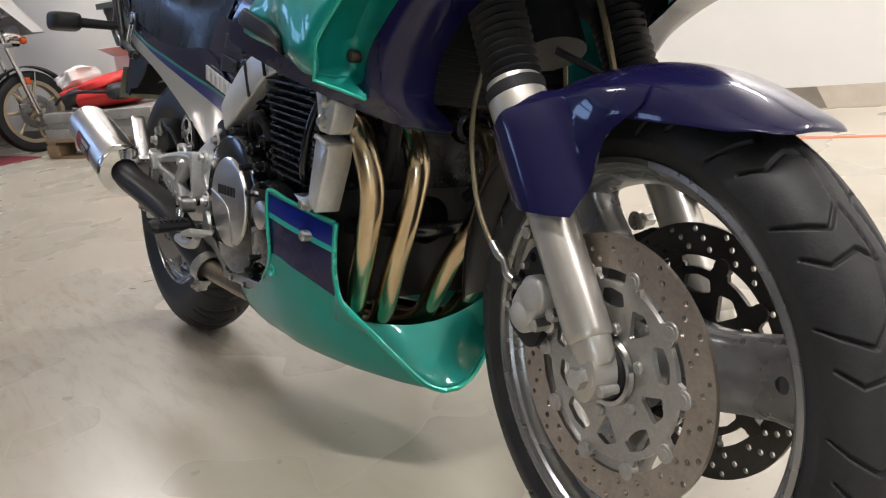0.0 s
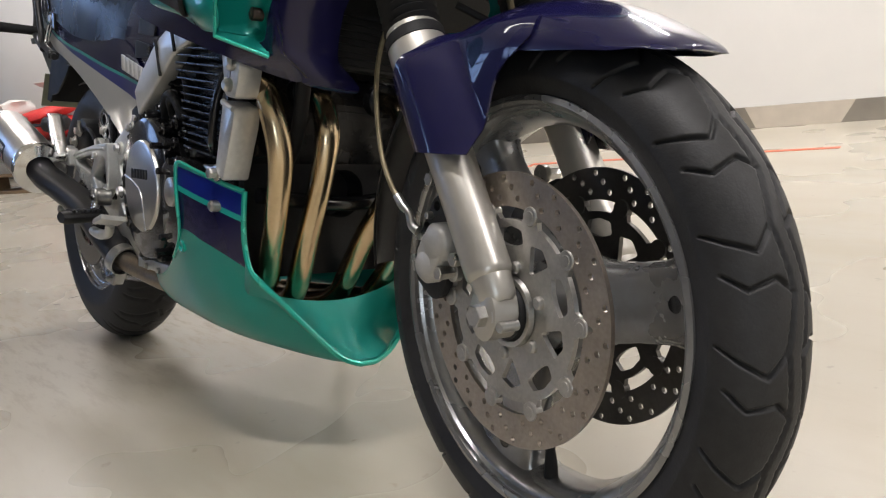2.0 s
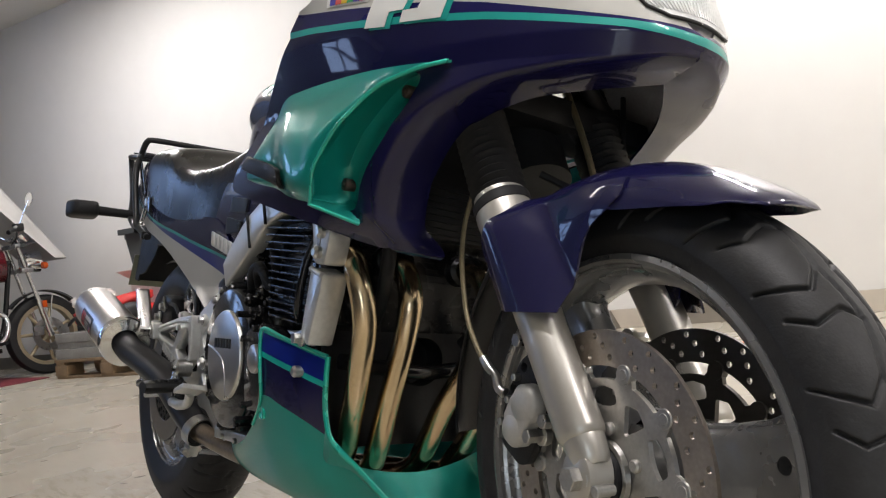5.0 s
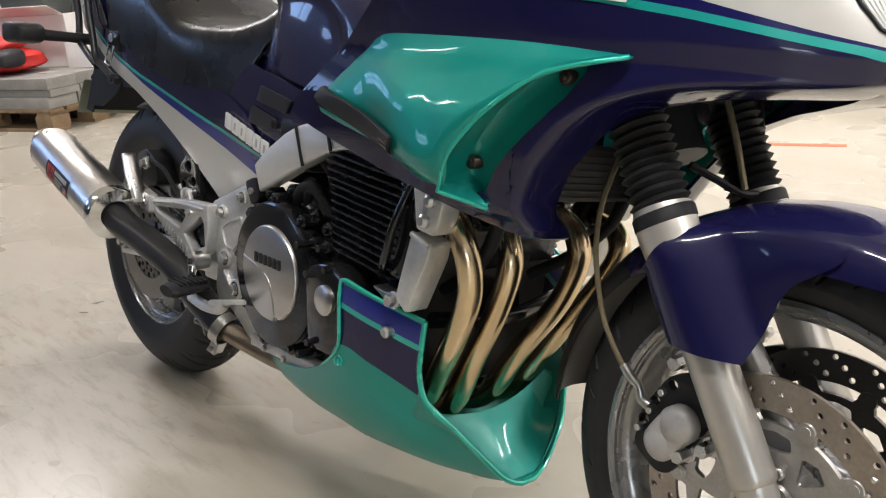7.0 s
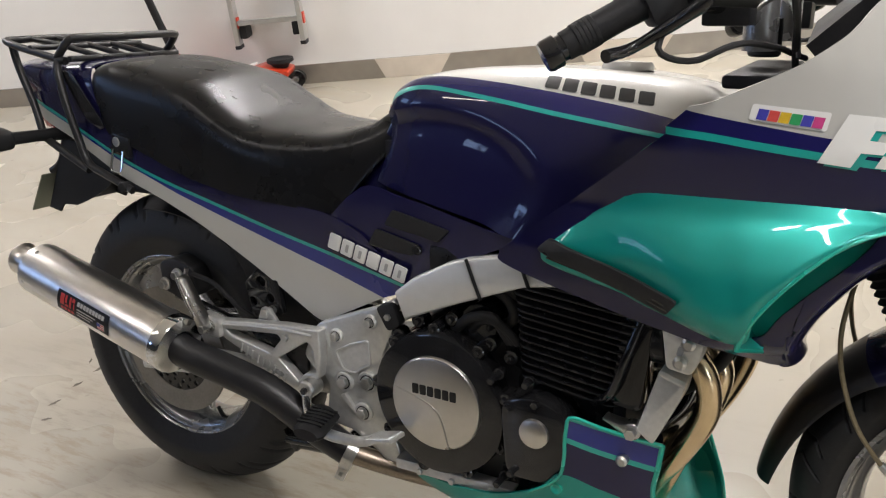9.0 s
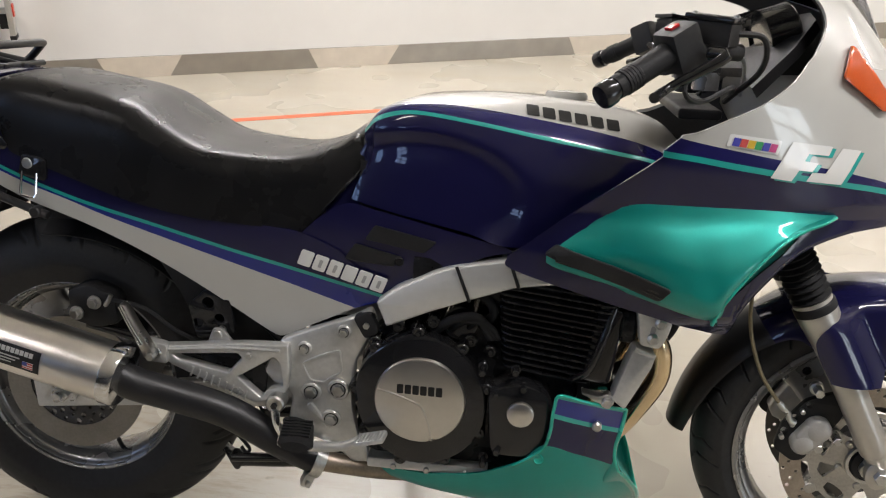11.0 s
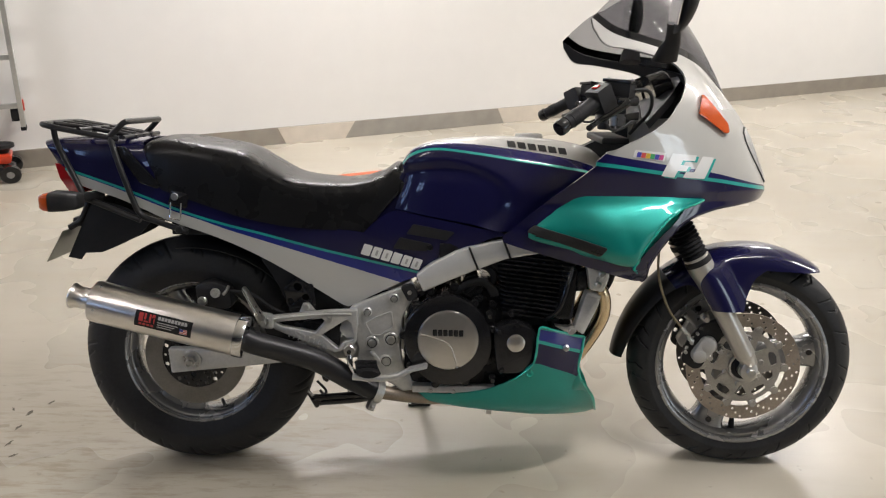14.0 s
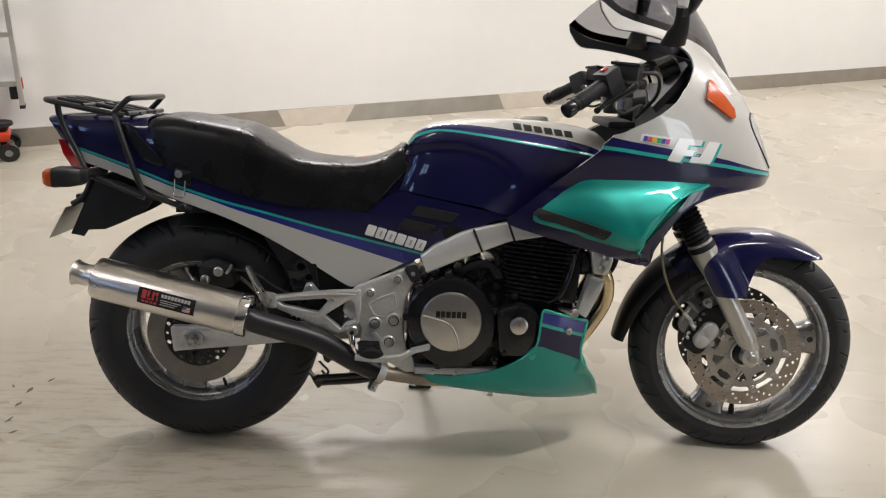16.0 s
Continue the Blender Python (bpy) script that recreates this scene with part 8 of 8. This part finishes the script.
for y in (-0.105, 0.105):
    part("fork_slider", tube([(0.0, y, 0.31), (-0.07, y, 0.60)], 0.026, 16), CHROME, moto, "chromed fork leg")
    part("fork_tube", tube([(-0.065, y, 0.58), (-0.19, y, 1.07)], 0.018, 14), CHROME, moto)
    part("front_indicator", lathe([(0.001, -0.02), (0.022, -0.018), (0.03, 0.0), (0.026, 0.022), (0.001, 0.025)], 18, None, Matrix.Translation((-0.03, y * 1.9, 0.88)) @ pose(0, 0, 0, 0, 0, 90)), AMBER, moto, "amber indicator")
    part("indicator_stem", tube([(-0.09, y, 0.90), (-0.04, y * 1.8, 0.885)], 0.007, 8), CHROME, moto)
    part("reflector", box(-0.055, -0.02, y * 1.27 - 0.005, y * 1.27 + 0.005, 0.545, 0.60, 0.004), AMBER, moto)
part("axle", tube([(0, -0.13, 0.325), (0, 0.13, 0.325)], 0.014, 12), CHROME, moto)
part("brake_caliper", box(-0.13, -0.05, -0.095, -0.06, 0.32, 0.40, 0.012), CASTGREY, moto)
rows = [[(0.34 * math.cos(radians(a)) * 1.045, 0.062 * math.sin(v), 0.325 + 0.355 * math.sin(radians(a)) + 0.012 * math.cos(v)) for v in np.linspace(-1.5, 1.5, 9)] for a in np.linspace(-5, 140, 22)]
part("mudguard", thicken(strip(rows), 0.003), BLACK, moto, "black front mudguard", smooth=60)
for y in (-0.07, 0.07):
    part("mudguard_stay", tube([(0.0, y, 0.33), (0.06, y * 0.95, 0.64)], 0.006, 8), CHROME, moto)
hd = part("headlamp_bowl", lathe([(0.001, -0.11), (0.05, -0.10), (0.08, -0.05), (0.092, 0.02), (0.095, 0.035), (0.086, 0.036)], 32, None, Matrix.Translation((-0.03, 0, 0.93)) @ pose(0, 0, 0, 0, 0, -90)), CHROME, moto, "chromed round headlamp")
part("headlamp_glass", lathe([(0.001, 0.05), (0.05, 0.047), (0.086, 0.037), (0.086, 0.030), (0.001, 0.030)], 32, None, Matrix.Translation((-0.03, 0, 0.93)) @ pose(0, 0, 0, 0, 0, -90)), GLASS, hd)
part("upper_yoke", box(-0.215, -0.13, -0.13, 0.13, 1.04, 1.075, 0.008), CASTGREY, moto)
part("lower_yoke", box(-0.185, -0.09, -0.13, 0.13, 0.84, 0.875, 0.008), CASTGREY, moto)
part("handlebar", tube([(-0.36, -0.40, 1.15), (-0.27, -0.33, 1.19), (-0.20, -0.16, 1.15), (-0.18, 0, 1.10), (-0.20, 0.16, 1.15), (-0.27, 0.33, 1.19), (-0.36, 0.40, 1.15)], 0.012, 12, 40), CHROME, moto)
for s in (-1, 1):
    part("grip", tube([(-0.275, s * 0.335, 1.188), (-0.36, s * 0.40, 1.15), (-0.375, s * 0.41, 1.142)], 0.018, 12, 8), RUBBER, moto)
    part("control_block", box(-0.27, -0.20, s * 0.27 - 0.03, s * 0.27 + 0.03, 1.16, 1.22, 0.01), BLACKMATT, moto)
    mr = part("mirror", lathe([(0.001, -0.012), (0.04, -0.008), (0.055, 0.004), (0.05, 0.008), (0.001, 0.008)], 24, None, Matrix.Translation((-0.16, s * 0.36, 1.40)) @ pose(0, 0, 0, 10, 0, 95)), CHROME, moto)
    part("mirror_stem", tube([(-0.22, s * 0.27, 1.21), (-0.19, s * 0.31, 1.31), (-0.165, s * 0.355, 1.39)], 0.006, 8, 10), CHROME, moto)
for y in (-0.07, 0.07):
    part("instrument", lathe([(0.001, -0.05), (0.04, -0.045), (0.052, 0.0), (0.052, 0.03), (0.001, 0.032)], 24, None, Matrix.Translation((-0.12, y, 1.13)) @ pose(0, 0, 0, 60, 0, 90)), CHROME, moto)
rows = [[(0.23 - 0.50 * u - 0.10 * (v ** 2) * 2.2, 0.30 * v * (1 - 0.25 * u), 0.93 + 0.66 * u - 0.10 * (abs(v) > 0.85) * u) for v in np.linspace(-1, 1, 15)] for u in np.linspace(0, 1, 8)]
part("windshield", thicken(strip(rows), 0.003), SCREENWHITE, moto, "tall milky white windshield", smooth=60)
part("windshield_stay", tube([(-0.14, -0.12, 1.06), (0.05, -0.14, 1.10)], 0.007, 8), CHROME, moto)
part("windshield_stay", tube([(-0.14, 0.12, 1.06), (0.05, 0.14, 1.10)], 0.007, 8), CHROME, moto)
rings = []
for u in np.linspace(0, 1, 11):
    w = (0.055 + 0.10 * math.sin(math.pi * min(1, 0.15 + 0.75 * (1 - u))) ** 0.8)
    zc, hh = 0.80 + 0.115 * (1 - u) ** 0.6, 0.04 + 0.095 * (1 - u) ** 0.5
    rings.append([(-0.28 - 0.52 * u, w * math.cos(a), zc + hh * math.sin(a)) for a in [2 * math.pi * k / 20 for k in range(20)]])
part("tank", loft(rings), MAROON, moto, "maroon teardrop tank", smooth=60)
rings = []
for u in np.linspace(0, 1, 10):
    rings.append([(-0.76 - 0.72 * u, (0.12 + 0.03 * math.sin(3 * u)) * math.cos(a), 0.76 + 0.10 * max(0, u - 0.55) * 2 + (0.06 + 0.02 * u) * math.sin(a)) for a in [2 * math.pi * k / 18 for k in range(18)]])
part("saddle", loft(rings), VINYL, moto, "black stepped saddle", smooth=60)
part("down_tube", tube([(-0.22, 0, 0.95), (-0.33, 0, 0.40), (-0.45, 0, 0.24)], 0.02, 12, 14), BLACK, moto)
part("spine", tube([(-0.22, 0, 0.93), (-0.75, 0, 0.72), (-1.3, 0, 0.70)], 0.022, 12, 14), BLACK, moto)
for y in (-0.14, 0.14):
    part("lower_rail", tube([(-0.42, y, 0.25), (-1.1, y, 0.26), (-1.55, y, 0.33)], 0.018, 12, 14), BLACK, moto)
    part("shock_absorber", tube([(-1.50, y, 0.34), (-1.25, y, 0.70)], 0.027, 14), CHROME, moto)
    part("silencer", tube([(-0.62, y * 1.2, 0.22), (-0.85, y * 1.4, 0.21), (-1.9, y * 1.5, 0.25)], [0.02, 0.045, 0.045], 18, 14), CHROME, moto, "chromed silencer")
    for x in (-0.42, -0.75):
        part("exhaust_pipe", tube([(x - 0.02, y * 0.8, 0.55), (x + 0.06, y * 1.05, 0.50), (x + 0.04, y * 1.15, 0.35), (x - 0.12, y * 1.2, 0.225)], 0.019, 12, 16), CHROME, moto)
    part("engine_cover", lathe([(0.001, -0.04), (0.09, -0.035), (0.11, 0.0), (0.11, 0.05)], 32, None, Matrix.Translation((-0.66, y * 1.25, 0.40)) @ (Matrix() if y < 0 else pose(0, 0, 0, 0, 0, 180))), CHROME, moto, "polished engine cover")
    part("footrest", tube([(-0.45, y, 0.30), (-0.43, y * 2.0, 0.31)], 0.013, 10), RUBBER, moto)
part("crankcase", box(-0.90, -0.42, -0.14, 0.14, 0.24, 0.50, 0.04), CASTGREY, moto)
for x, t in ((-0.50, 18), (-0.78, -18)):
    for k in range(7):
        part("cylinder_fin", moved(box(-0.075, 0.075, -0.085, 0.085, 0, 0.012, 0.003), pose(x, 0, 0.50, 0, t, 0) @ Matrix.Translation((0, 0, 0.024 * k))), CASTGREY, moto)
    part("cylinder", moved(box(-0.05, 0.05, -0.06, 0.06, -0.03, 0.18, 0.01), pose(x, 0, 0.50, 0, t, 0)), BLACK, moto)
rows = [[(-1.55 + 0.35 * math.cos(radians(a)), 0.085 * math.sin(v), 0.31 + 0.375 * math.sin(radians(a)) + 0.015 * math.cos(v)) for v in np.linspace(-1.5, 1.5, 9)] for a in np.linspace(20, 175, 20)]
part("rear_mudguard", thicken(strip(rows), 0.003), MAROON, moto, "maroon rear mudguard", smooth=60)
part("tail_lamp", box(-1.95, -1.90, -0.05, 0.05, 0.55, 0.64, 0.012), RED, moto)
part("side_stand", tube([(-0.75, 0.12, 0.26), (-0.72, 0.24, 0.02), (-0.70, 0.27, 0.012)], 0.011, 10), BLACK, moto)
mat1 = thing("floor_mat", pose(-5.35, -0.25, 0, 0, 0, 15), "dark red mat on the floor under a motorcycle", "mat")
part("mat_sheet", box(-0.45, 0.45, -1.7, 0.75, 0.0, 0.006, 0.002), MATRED, mat1)
